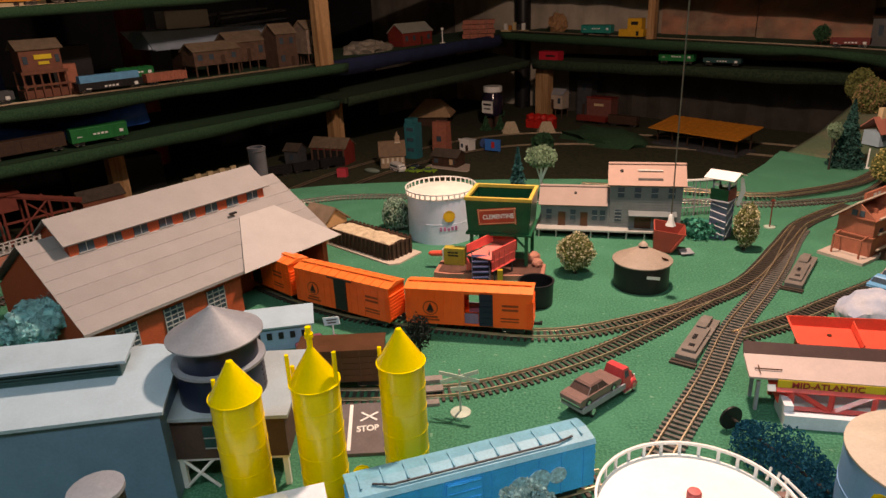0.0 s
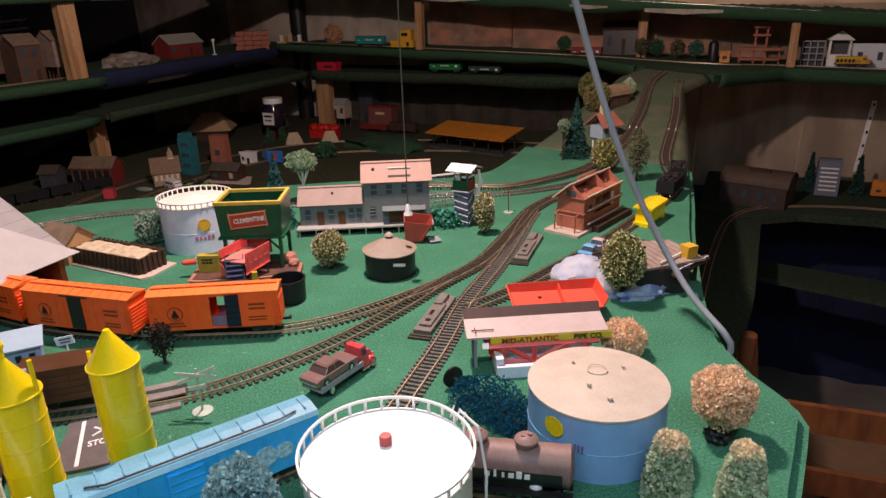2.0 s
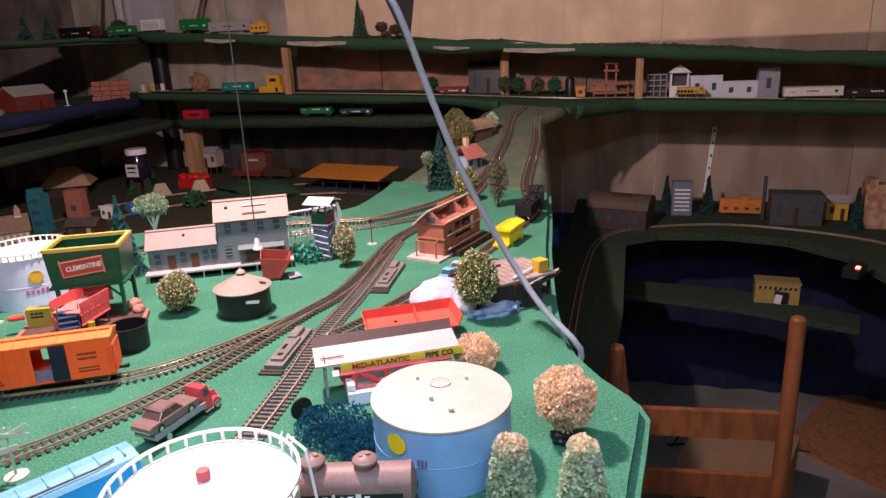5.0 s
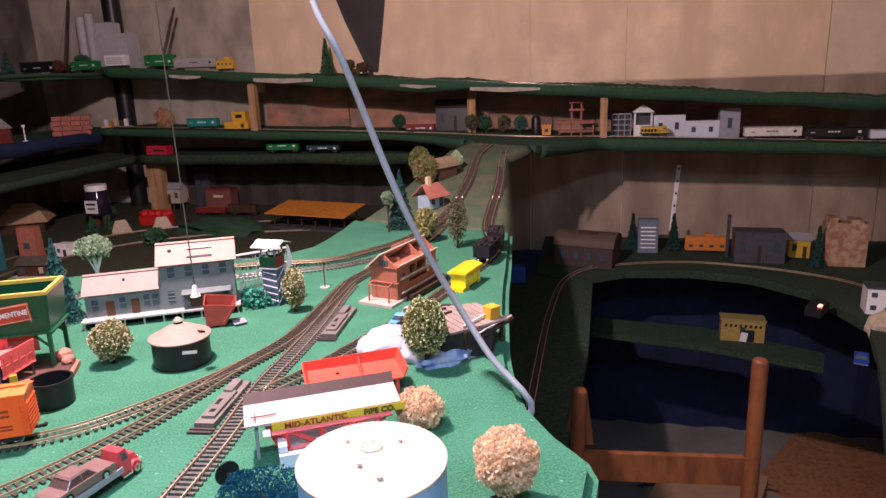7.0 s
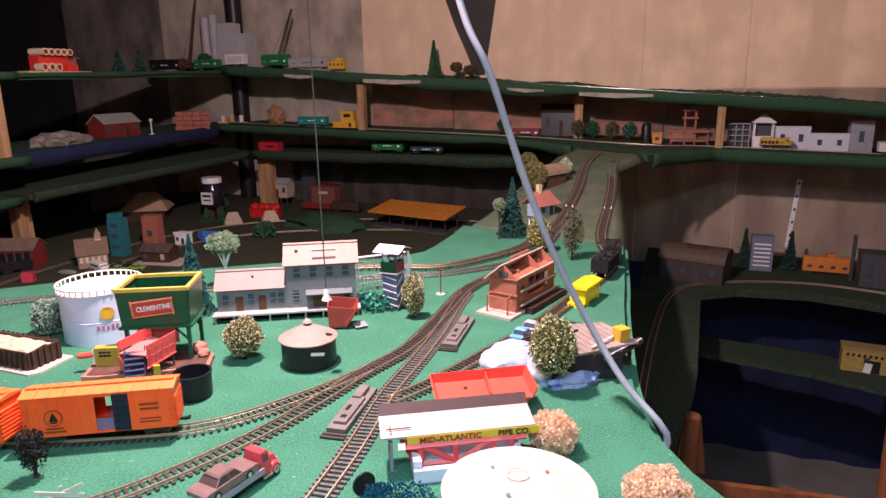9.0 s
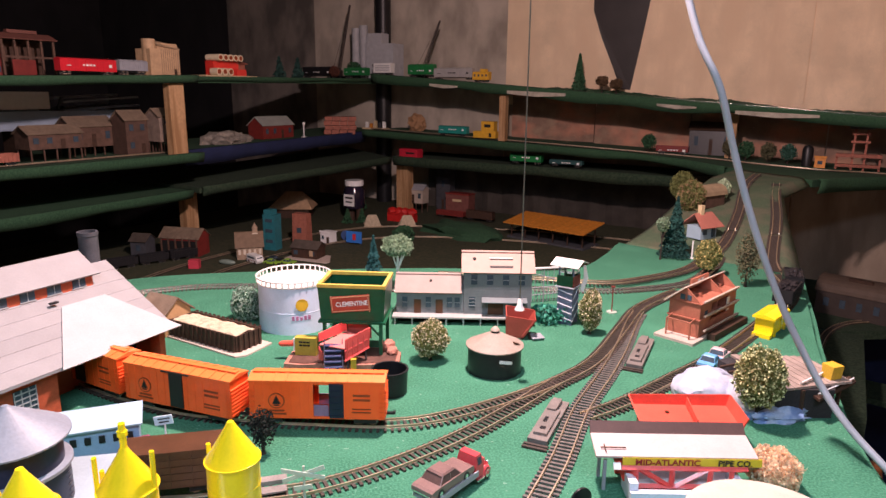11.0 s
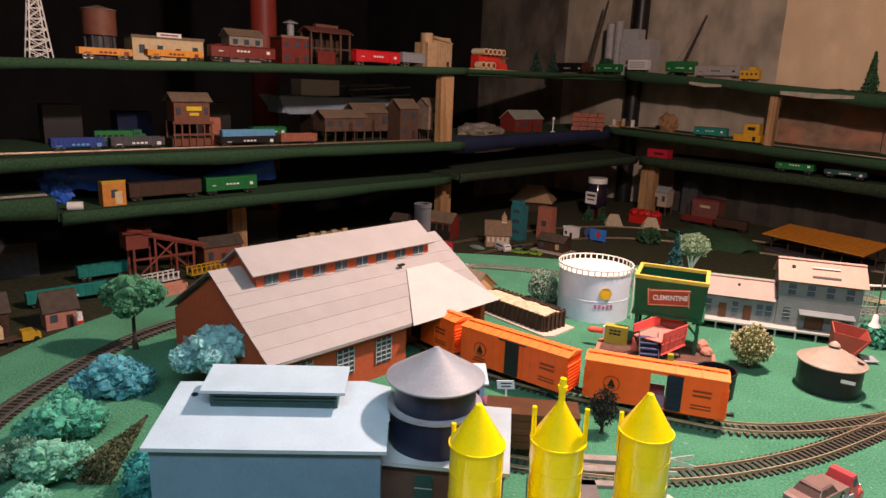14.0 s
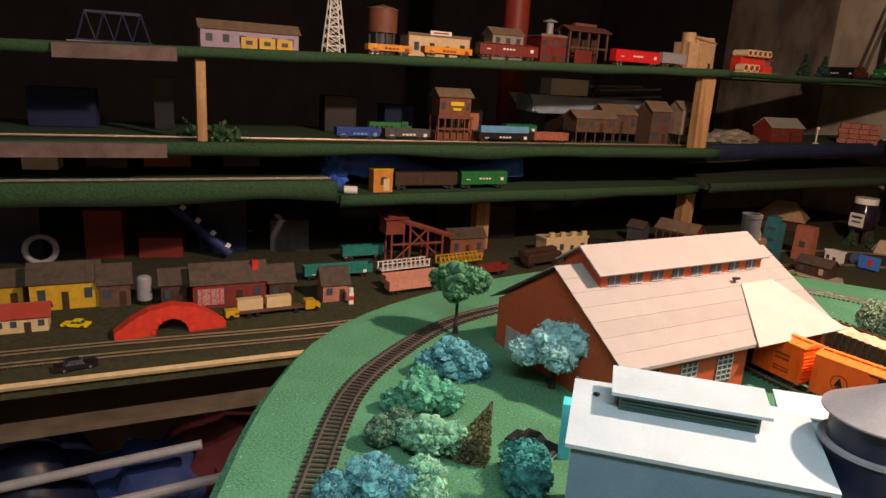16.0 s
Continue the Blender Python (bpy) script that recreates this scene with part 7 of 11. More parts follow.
P(ss, "lettering_bar", INK, box((0.0, -0.0020, 0.0275), (0.012, 0.0005, 0.0012), 0, -8), box((0.0, -0.0020, 0.0240), (0.010, 0.0005, 0.0012), 0, -8))
bw = thing("blue_shop", "pale blue shop with white roof and dark windows", "building", -0.124, 0.7015, 0, 13)
P(bw, "wall", mat("powder_blue_wall", (0.28, 0.42, 0.60), 0.5, 0.06, 60, 0.05), box((0, 0, 0), (0.068, 0.026, 0.030)))
P(bw, "roof", ROOF_WHITE, slab([(-0.038, -0.017, 0.0300), (0.038, -0.017, 0.0300), (0.038, 0.017, 0.0390), (-0.038, 0.017, 0.0390)], 0.002))
for i in range(5):
    P(bw, "window", INK, box((-0.024 + i * 0.0125, -0.0136, 0.014), (0.0055, 0.0012, 0.0075)))
road_vehicle(-0.079, 0.688, 0, 25, PURPLE, "dull purple toy sedan by the blue shop", 0.048)
road_vehicle(0.598, 0.822, 0.0, 40, SKY_PAINT, "pale blue toy car near the siding", 0.040)
road_vehicle(0.622, 0.842, 0.0, 40, mat("white_red_car", (0.55, 0.40, 0.40), 0.4, 0.1, 60, 0.05), "white and red toy car near the siding", 0.036)
road_vehicle(-0.352, 0.536, 0.0, -10, BLACK, "black toy car parked behind the warehouse", 0.046)
solid("cyan_post", "bright cyan plastic panel behind the warehouse", "panel", mat("bright_cyan", (0.02, 0.55, 0.70), 0.35, 0.05, 60, 0.03), box((0, 0, 0), (0.010, 0.016, 0.052)), at=pose(-0.326, 0.545, 0, 0, 0, 12), bev=0.001)

solid("blue_barrel", "small dark blue barrel behind the silos", "barrel", mat("steel_blue_barrel", (0.05, 0.13, 0.26), 0.4, 0.12, 60, 0.06), lathe((0, 0, 0), [(0.010, 0), (0.0105, 0.001), (0.0105, 0.011), (0.0110, 0.0118), (0.0105, 0.0126), (0.0105, 0.0225), (0.0095, 0.0235), (0, 0.0235)], 24), at=pose(-0.065, 0.571, 0.0), smooth=True)
solid("pale_plank", "pale card strip lying beside the water tower", "plank", mat("pale_card_strip", (0.55, 0.52, 0.47), 0.7, 0.08, 60, 0.06), box((0, 0, 0), (0.018, 0.085, 0.003)), at=pose(-0.090, 0.612, 0.0, 0, 0, 4), bev=0.0004)
# ---- brick works, mine, loader ----
bk = thing("brick_works", "half-roofed orange brick works on a cream pad", "building", 0.668, 0.968, 0, 36.0)
P(bk, "pad", mat("cream_stone_pad", (0.48, 0.40, 0.34), 0.8, 0.1, 60, 0.1), prism([(-0.094, -0.030), (0.070, -0.032), (0.074, 0.030), (-0.092, 0.032)], 0, 0.004), bev=0.001)
for cx, cy, cz, wx, wy, wz in ((-0.064, 0, 0.004, 0.003, 0.048, 0.052), (0.060, 0, 0.004, 0.003, 0.048, 0.052), (-0.002, 0.0225, 0.004, 0.121, 0.003, 0.052), (-0.045, -0.0225, 0.004, 0.036, 0.003, 0.052), (0.045, -0.0225, 0.004, 0.028, 0.003, 0.052), (0.0, -0.0225, 0.004, 0.060, 0.003, 0.020), (0.0, -0.0225, 0.050, 0.060, 0.003, 0.006)):
    P(bk, "wall", BRICK_ORANGE, box((cx, cy, cz), (wx, wy, wz)))
for x0 in (-0.0655, 0.0585, 0.012):
    P(bk, "gable", BRICK_ORANGE, ext([(-0.024, 0.056), (0.024, 0.056), (0, 0.076)], x0, x0 + 0.003))
for x0 in (0.0, 0.03):
    P(bk, "inner_wall", BRICK_ORANGE, box((x0, 0, 0.004), (0.003, 0.042, 0.050)))
P(bk, "roof", TAN, slab([(-0.074, 0.030, 0.053), (0.066, 0.030, 0.053), (0.066, 0, 0.0785), (-0.074, 0, 0.0785)], 0.002))
for xw in (-0.046,):
    P(bk, "window", WINDOW, box((xw, -0.0245, 0.030), (0.008, 0.0012, 0.012)))
P(bk, "window", WINDOW, box((-0.0660, 0.004, 0.058), (0.0012, 0.007, 0.008)))
P(bk, "window", WINDOW, box((-0.0660, -0.006, 0.058), (0.0012, 0.006, 0.008)))
BEAM = mat("pale_beam", (0.52, 0.40, 0.32), 0.7, 0.1, 60, 0.1)
for z in (0.030, 0.0545):
    P(bk, "belt_course", BRICK_ORANGE, box((-0.002, 0, z), (0.131, 0.052, 0.0018)))
for k, (z, y) in enumerate(((0.014, -0.030), (0.036, -0.029), (0.057, -0.027))):
    P(bk, "beam", BEAM, box((0.0, y, z), (0.122, 0.0030, 0.0022)))
for k in range(6):
    P(bk, "beam_bracket", BRICK_ORANGE, box((-0.054 + k * 0.0225, -0.0265, 0.036), (0.0018, 0.008, 0.0018)))
P(bk, "door_panel", mat("cream_door", (0.66, 0.58, 0.50), 0.6, 0.06, 60, 0.03), box((0.030, -0.0248, 0.026), (0.009, 0.0012, 0.022)))
for x0, d in ((-0.030, 0.030), (0.042, 0.026)):
    P(bk, "inner_wall", BRICK_ORANGE, box((x0, 0.006, 0.034), (0.0025, d, 0.028)))
# pale panels stand in for light coming through two rear windows
P(bk, "rear_window", mat("pale_window_frame", (0.34, 0.36, 0.37)), *[box((x0, 0.0206, 0.058), (0.0075, 0.0010, 0.0105)) for x0 in (0.022, 0.034)])
P(bk, "rear_wall_top", BRICK_ORANGE, box((0.028, 0.0225, 0.056), (0.060, 0.003, 0.016)))
for sy in (-0.018, 0.018):
    P(bk, "porch_post", BRICK_ORANGE, box((-0.082, sy, 0.004), (0.0020, 0.0020, 0.026)))
    P(bk, "porch_rail", BRICK_ORANGE, rod((-0.082, sy, 0.030), (-0.0655, sy, 0.033), 0.0009, 6))
P(bk, "porch_rail", BRICK_ORANGE, rod((-0.082, -0.018, 0.030), (-0.082, 0.018, 0.030), 0.0009, 6))
P(bk, "dock", COCOA, box((0.01, -0.037, 0), (0.12, 0.012, 0.010)))

mn = thing("rock_pier", "pale blue rock face under a dark timber platform", "mine", 0.605, 0.722, 0, 4)
P(mn, "rock", ROCK_BLUE, blob((-0.056, 0.022, 0.004), 0.036, (1.15, 1.05, 0.80), 0.13, 2, 4), smooth=True)
P(mn, "rock", ROCK_BLUE, blob((-0.030, -0.012, 0.006), 0.031, (1.0, 1.05, 0.75), 0.14, 5, 4), smooth=True)
P(mn, "skirt", mapped("blue_crumpled_skirt", "ShaderNodeTexNoise", (0.40, 0.50, 0.66), (0.17, 0.28, 0.50), (60, 60, 60), 0.7, 0.5, Scale=1.0, Detail=5.0), blob((-0.012, -0.044, 0.0), 0.030, (1.35, 0.62, 0.50), 0.3, 8, 4), smooth=True, label="crumpled blue sheet at the foot")
P(mn, "bank", mat("dark_earth_bank", (0.03, 0.028, 0.03), 0.9, 0.3, 60, 0.4), prism([(-0.02, -0.046), (0.045, -0.060), (0.066, -0.035), (0.074, 0.020), (0.045, 0.055), (-0.03, 0.045)], 0, 0.034), bev=0.006)
for k in range(9):
    P(mn, "plank", mat("weathered_deck_plank", (0.30, 0.235, 0.20), 0.8, 0.2, 60, 0.2), box((-0.006 + k * 0.0098, -0.002 - k * 0.0012, 0.0345), (0.0088, 0.100 - 0.003 * k, 0.003)))
P(mn, "edge_rail", WHITE, slab([(0.010, -0.048, 0.042), (0.076, -0.022, 0.044), (0.076, -0.020, 0.041), (0.010, -0.046, 0.039)], 0.0014), slab([(0.022, -0.062, 0.034), (0.090, -0.038, 0.036), (0.090, -0.036, 0.034), (0.022, -0.060, 0.032)], 0.0014))
P(mn, "walk_board", COCOA, slab([(0.020, -0.066, 0.028), (0.092, -0.040, 0.032), (0.096, -0.026, 0.032), (0.022, -0.050, 0.028)], 0.003))
P(mn, "timber_post", COCOA, *[rod((0.01 + k * 0.017, -0.052 + k * 0.005, 0), (0.01 + k * 0.017, -0.052 + k * 0.005, 0.034), 0.0026, 8) for k in range(5)])
P(mn, "rail_pair", COCOA, box((-0.01, 0.02, 0.0375), (0.08, 0.0025, 0.0025), 10), box((-0.01, 0.004, 0.0375), (0.08, 0.0025, 0.0025), 10))
bb = thing("yellow_bin", "small yellow tub at the platform edge", "bin", 0.668, 0.690, 0.0375, 10)
P(bb, "tub", YELLOW_DULL, ext([(-0.006, 0), (0.006, 0), (0.008, 0.016), (-0.008, 0.016)], -0.008, 0.008), bev=0.0008)
ld = thing("yellow_loader", "bright yellow toy caboose body on felt", "toy shed", 0.762, 0.935, 0, 38)
P(ld, "body", YELLOW, box((0, 0, 0.004), (0.062, 0.026, 0.024)), bev=0.0006)
P(ld, "door", YELLOW, box((0.005, -0.0138, 0.006), (0.010, 0.0014, 0.018)), bev=0.0003)
for i in range(8):
    P(ld, "rib", YELLOW, box((-0.028 + i * 0.008, -0.0133, 0.006), (0.001, 0.0008, 0.020)))
P(ld, "roof", YELLOW, ext([(-0.017, 0.028), (0.017, 0.028), (0.016, 0.031), (0, 0.035), (-0.016, 0.031)], -0.036, 0.034))
P(ld, "end_step", YELLOW, box((-0.036, 0, 0), (0.010, 0.026, 0.006)), box((0.026, -0.012, 0), (0.006, 0.004, 0.005)), box((-0.02, -0.012, 0), (0.006, 0.004, 0.005)), box((-0.02, 0.012, 0), (0.006, 0.004, 0.005)), box((0.026, 0.012, 0), (0.006, 0.004, 0.005)))
lp = thing("lamp_post", "thin rusty lamp post on a pale base", "lamp post", 0.5545, 1.050, 0)
P(lp, "base", MATS["pale_green_plastic"], cyl((0, 0, 0), 0.0085, 0.0018, seg=18))
P(lp, "mast", MAROON, rod((0, 0, 0), (0, 0, 0.046), 0.0010), rod((-0.003, 0, 0.044), (0.003, 0, 0.044), 0.0016))
lp = thing("lamp_post", "white plastic post standing on the ramp", "post", 0.880, 1.385, 0.0)
P(lp, "base", WHITE, cyl((0, 0, 0), 0.007, 0.0018, seg=16))
P(lp, "mast", WHITE, rod((0, 0, 0), (0, 0, 0.040), 0.0016))
# ---- planting ----


def leaf_mesh(name, n, shape, size, seed, bare=0.0):
    """Many small leaf flakes filling a shape given by a function of a random source."""
    rng = random.Random(seed)
    vs, fs = [], []
    for _ in range(n):
        c, r = shape(rng)
        s = size * rng.uniform(0.6, 1.3)
        d = Euler((rng.uniform(0, 6.3), rng.uniform(0, 6.3), rng.uniform(0, 6.3))).to_matrix()
        k = len(vs)
        for u, v, w in ((-1, -0.6, 0), (1, -0.6, 0.25), (0.8, 0.7, 0), (-0.8, 0.7, -0.25)):
            vs.append(Vector(c) + d @ Vector((u, v, w)) * s)
        fs += [(k, k + 1, k + 2), (k, k + 2, k + 3)]
    me = bpy.data.meshes.new(name)
    me.from_pydata([tuple(v) for v in vs], [], fs)
    return me


def ball_shape(r, h, z, seed, hollow=0.35):
    def f(rng):
        d = Vector((rng.gauss(0, 1), rng.gauss(0, 1), rng.gauss(0, 1))).normalized()
        k = (hollow + (1 - hollow) * rng.random() ** 0.5) * (1 + 0.22 * noise.noise(d * 2.2 + Vector((seed, 0, 0))))
        return (d.x * r * k, d.y * r * k, z + d.z * h * k), k
    return f


def brush_shape(r, h, seed):
    """A bristly upright tree, full below and narrowing to a round top."""
    def f(rng):
        t = rng.random()
        a = rng.uniform(0, 6.283)
        k = r * (1 - 0.42 * t * t) * (0.35 + 0.65 * rng.random() ** 0.5) * (1 + 0.15 * noise.noise(Vector((a * 1.3, t * 4, seed))))
        return (k * math.cos(a), k * math.sin(a), 0.002 + h * t), k
    return f


def cone_shape(r, h, z, tiers=7):
    def f(rng):
        t = rng.random() ** 1.35
        tier = (t * tiers) % 1.0
        k = (1 - t) * (1.08 - 0.35 * tier) * rng.random() ** 0.45
        a = rng.uniform(0, 6.283)
        return (r * k * math.cos(a), r * k * math.sin(a), z + h * t), k
    return f


def plant(name, label, x, y, z, leafs, trunk_h, trunk_r, category="tree", bark=None, base=None, group=""):
    t = thing(name, label, category, x, y, z, 0, group)
    if trunk_h:
        rng = random.Random(int(x * 1000) + 7)
        limbs = [rod((0, 0, trunk_h * 0.55), (rng.uniform(-1, 1) * trunk_r * 5, rng.uniform(-1, 1) * trunk_r * 5, trunk_h * rng.uniform(0.95, 1.25)), trunk_r * 0.45, 6) for _ in range(4)]
        P(t, "trunk", bark or BARK, lathe((0, 0, 0), [(trunk_r * 1.8, 0), (trunk_r * 1.1, trunk_h * 0.12), (trunk_r, trunk_h * 0.5), (trunk_r * 0.6, trunk_h * 1.1)], 8), *limbs)
    if base:
        P(t, "base", base, cyl((0, 0, 0), 0.009, 0.004, 0.006, 14))
    for i, (me, mt) in enumerate(leafs):
        ob = new("crown" if i == 0 else "blossom", me)
        me.materials.append(mt)
        ob.parent = t
    return t


plant("flowering_tree", "round olive tree dotted with cream blossom", 0.230, 0.886, 0, [(leaf_mesh("crown", 3449, ball_shape(0.0235, 0.024, 0.032, 1.0), 0.0015, 1), LEAF_OLIVE), (leaf_mesh("blossom", 1150, ball_shape(0.0250, 0.0255, 0.032, 1.0, 0.8), 0.0011, 2), LEAF_CREAM)], 0.02, 0.0018)
plant("peach_tree", "round peach-coloured tree on a dark base", 0.511, 0.401, 0, [(leaf_mesh("crown", 9500, ball_shape(0.0260, 0.027, 0.038, 3.0), 0.0012, 3), LEAF_PINK), (leaf_mesh("blossom", 3200, ball_shape(0.0263, 0.0275, 0.038, 3.0, 0.6), 0.0009, 4), LEAF_CREAM)], 0.03, 0.0016, base=BLACK)
solid("foil_lump", "crumpled black foil lump under the peach tree", "lump", BLACK, blob((0, 0, 0.006), 0.010, (1.1, 1.0, 0.7), 0.5, 3, 3), at=pose(0.506, 0.396, 0))
plant("peach_bush", "low peach-coloured bush by the pipe works", 0.502, 0.551, 0, [(leaf_mesh("crown", 6500, ball_shape(0.024, 0.020, 0.018, 5.0), 0.0012, 5), LEAF_PINK), (leaf_mesh("blossom", 1380, ball_shape(0.025, 0.021, 0.018, 5.0, 0.6), 0.0011, 6), LEAF_CREAM)], 0.012, 0.0016)
plant("grey_green_tree", "pale grey-green tree near the table edge", 0.426, 0.347, 0, [(leaf_mesh("crown", 5200, brush_shape(0.0185, 0.050, 7.0), 0.0014, 7), LEAF_GREY), (leaf_mesh("blossom", 1100, ball_shape(0.0125, 0.008, 0.049, 7.0), 0.0014, 77), LEAF_CREAM)], 0.02, 0.0016)
plant("grey_green_tree", "pale grey-green tree near the table edge", 0.475, 0.326, 0, [(leaf_mesh("crown", 5200, brush_shape(0.0175, 0.046, 8.0), 0.0014, 8), LEAF_GREY), (leaf_mesh("blossom", 1000, ball_shape(0.0115, 0.008, 0.045, 8.0), 0.0014, 78), LEAF_CREAM)], 0.02, 0.0016)
plant("rock_tree", "tall oval olive tree in front of the rock", 0.566, 0.672, 0, [(leaf_mesh("crown", 5290, ball_shape(0.0255, 0.034, 0.052, 9.0), 0.0014, 9), LEAF_OLIVE), (leaf_mesh("blossom", 2070, ball_shape(0.027, 0.036, 0.052, 9.0, 0.75), 0.0011, 10), mat("pale_olive_blossom", (0.56, 0.55, 0.28), 0.9, 0.3, 160, 0.2))], 0.02, 0.0022)
plant("tall_tree", "narrow olive and peach tree by the tower", 0.4805, 0.958, 0, [(leaf_mesh("crown", 3449, ball_shape(0.0165, 0.031, 0.038, 11.0), 0.0014, 11), LEAF_OLIVE), (leaf_mesh("blossom", 1380, ball_shape(0.0175, 0.032, 0.038, 11.0, 0.7), 0.0011, 12), LEAF_CREAM)], 0.02, 0.0018)
plant("frosted_bush", "frosted green bush beside the pale tank", -0.034, 1.085, 0, [(leaf_mesh("crown", 2530, ball_shape(0.022, 0.026, 0.026, 13.0), 0.0016, 13), mat("soft_green_leaf", (0.085, 0.20, 0.12), 0.9, 0.35, 160, 0.2)), (leaf_mesh("blossom", 2100, ball_shape(0.0240, 0.0275, 0.026, 13.0, 0.8), 0.0013, 14), mat("frosted_leaf", (0.40, 0.52, 0.42), 0.9, 0.3, 160, 0.2))], 0.012, 0.0016, category="bush")
plant("blue_fir", "pale blue bristly fir beside the cyan car", 0.126, 0.362, 0, [(leaf_mesh("crown", 8000, ball_shape(0.025, 0.040, 0.050, 15.0), 0.0014, 15), mat("pale_blue_needles", (0.26, 0.46, 0.50), 0.9, 0.3, 160, 0.2))], 0.012, 0.0018)
plant("dark_shrub", "black wiry shrub next to the box cars", 0.034, 0.672, 0, [(leaf_mesh("crown", 965, ball_shape(0.013, 0.022, 0.028, 17.0, 0.2), 0.0012, 17), mat("black_foliage", (0.012, 0.018, 0.014), 0.9, 0.3, 160, 0.2))], 0.02, 0.0016, category="bush")
plant("teal_hedge", "low teal foam hedge by the tower", 0.441, 1.028, 0, [(leaf_mesh("crown", 1100, lambda rng: ((rng.uniform(-0.026, 0.024), rng.gauss(0, 0.009) - 0.010, abs(rng.gauss(0.010, 0.007))), 1), 0.0030, 18), LICHEN_TEAL)], 0, 0, category="bush")
plant("blue_fir", "blue-green fir behind the station house", 0.166, 1.100, 0, [(leaf_mesh("crown", 6500, cone_shape(0.030, 0.124, 0.003), 0.0017, 19), PINE_BLUE)], 0.020, 0.002)
plant("pale_tree", "pale green foam tree on a white trunk", 0.215, 1.215, 0, [(leaf_mesh("crown", 3200, ball_shape(0.028, 0.020, 0.084, 20.0, 0.3), 0.0017, 20), mat("pale_sage_foam", (0.27, 0.38, 0.25), 0.9, 0.3, 160, 0.2))], 0.070, 0.0030, bark=WHITE)
plant("dark_fir", "tall dark green fir beside the ramp", 0.845, 1.402, 0.0, [(leaf_mesh("crown", 6500, cone_shape(0.036, 0.132, 0.004), 0.0019, 21), mat("deep_fir_needles", (0.012, 0.060, 0.050), 0.9, 0.35, 160, 0.2))], 0.02, 0.003)
plant("pale_tree", "small pale tree on a thin trunk beside the fir", 0.806, 1.385, 0.0, [(leaf_mesh("crown", 1500, ball_shape(0.013, 0.016, 0.078, 22.0, 0.2), 0.0017, 22), MATS["pale_sage_foam"])], 0.070, 0.0016)
plant("olive_tree", "olive and yellow tree behind the brick works", 0.835, 1.245, 0, [(leaf_mesh("crown", 2600, ball_shape(0.026, 0.030, 0.044, 23.0), 0.0018, 23), LEAF_OLIVE), (leaf_mesh("blossom", 700, ball_shape(0.027, 0.031, 0.044, 23.0, 0.7), 0.0013, 24), mat("straw_blossom", (0.55, 0.43, 0.16), 0.9, 0.3, 160, 0.2))], 0.02, 0.002)
plant("olive_tree", "tall sparse olive tree beside the tracks", 0.868, 1.165, 0, [(leaf_mesh("crown", 1500, ball_shape(0.022, 0.050, 0.058, 25.0, 0.1), 0.0017, 25), mat("dry_brown_olive_leaf", (0.10, 0.095, 0.05), 0.9, 0.4, 160, 0.2))], 0.05, 0.002)

# foam trees and lichen on the far side of the warehouse


def foam(name, label, x, y, z, lumps, mt, seed, trunk=0.0, flakes=500, category="bush"):
    t = thing(name, label, category, x, y, z)
    if trunk:
        P(t, "trunk", BARK, lathe((0, 0, 0), [(0.004, 0), (0.0022, trunk * 0.3), (0.0020, trunk)], 8))
    rng = random.Random(int(seed * 10))
    balls = []
    for i, (c, r) in enumerate(lumps):
        balls.append(blob(c, r * 0.86, (1, 1, 0.85), 0.45, seed + i * 1.7, 4))
        for k in range(26):
            d = Vector((rng.gauss(0, 1), rng.gauss(0, 1), rng.gauss(0, 1))).normalized()
            p = (c[0] + d.x * r * 0.84, c[1] + d.y * r * 0.84, c[2] + d.z * r * 0.72)
            if p[2] > 0.001:
                balls.append(blob(p, r * rng.uniform(0.16, 0.34), (1, 1, 0.9), 0.6, seed + k * 0.37 + i, 2))
    P(t, "clump", mt, *balls, smooth=True)

    def f(rg):
        c, r = rg.choice(lumps)
        d = Vector((rg.gauss(0, 1), rg.gauss(0, 1), rg.gauss(0, 1))).normalized() * r * rg.uniform(0.86, 1.12)
        return (c[0] + d.x, c[1] + d.y, max(0.001, c[2] + d.z * 0.85)), 1
    ob = new("fringe", leaf_mesh("fringe", flakes * 2, f, 0.0013, int(seed * 7)))
    ob.data.materials.append(mt)
    ob.parent = t
    return t


foam("foam_tree", "pale teal foam tree beside the engine shed", -0.375, 0.668, 0, [((0.0, 0.0, 0.052), 0.026), ((0.022, 0.010, 0.060), 0.024), ((-0.030, -0.010, 0.040), 0.017), ((0.010, -0.020, 0.046), 0.018)], mat("pale_teal_foam", (0.23, 0.52, 0.55), 0.95, 0.25, 120, 0.3), 3.0, 0.05, 900, "tree")
foam("foam_tree", "green foam tree with a thin trunk", -0.530, 0.752, 0, [((0, 0, 0.072), 0.026), ((0.020, 0.004, 0.074), 0.020), ((-0.020, 0.0, 0.070), 0.018), ((0.004, -0.016, 0.062), 0.016)], mat("mid_green_foam", (0.045, 0.17, 0.095), 0.95, 0.25, 120, 0.3), 5.0, 0.07, 900, "tree")
foam("lichen_bush", "blue lichen bush on green felt", -0.482, 0.640, 0, [((0, 0, 0.016), 0.026), ((0.022, 0.006, 0.014), 0.020), ((-0.018, -0.012, 0.012), 0.018)], LICHEN_BLUE, 7.0, 0, 900)
foam("lichen_bush", "teal lichen bush on green felt", -0.470, 0.545, 0, [((0, 0, 0.018), 0.022), ((-0.010, 0.022, 0.022), 0.016), ((0.020, 0.012, 0.016), 0.018), ((-0.022, -0.010, 0.010), 0.014)], LICHEN_TEAL, 9.0, 0, 900)
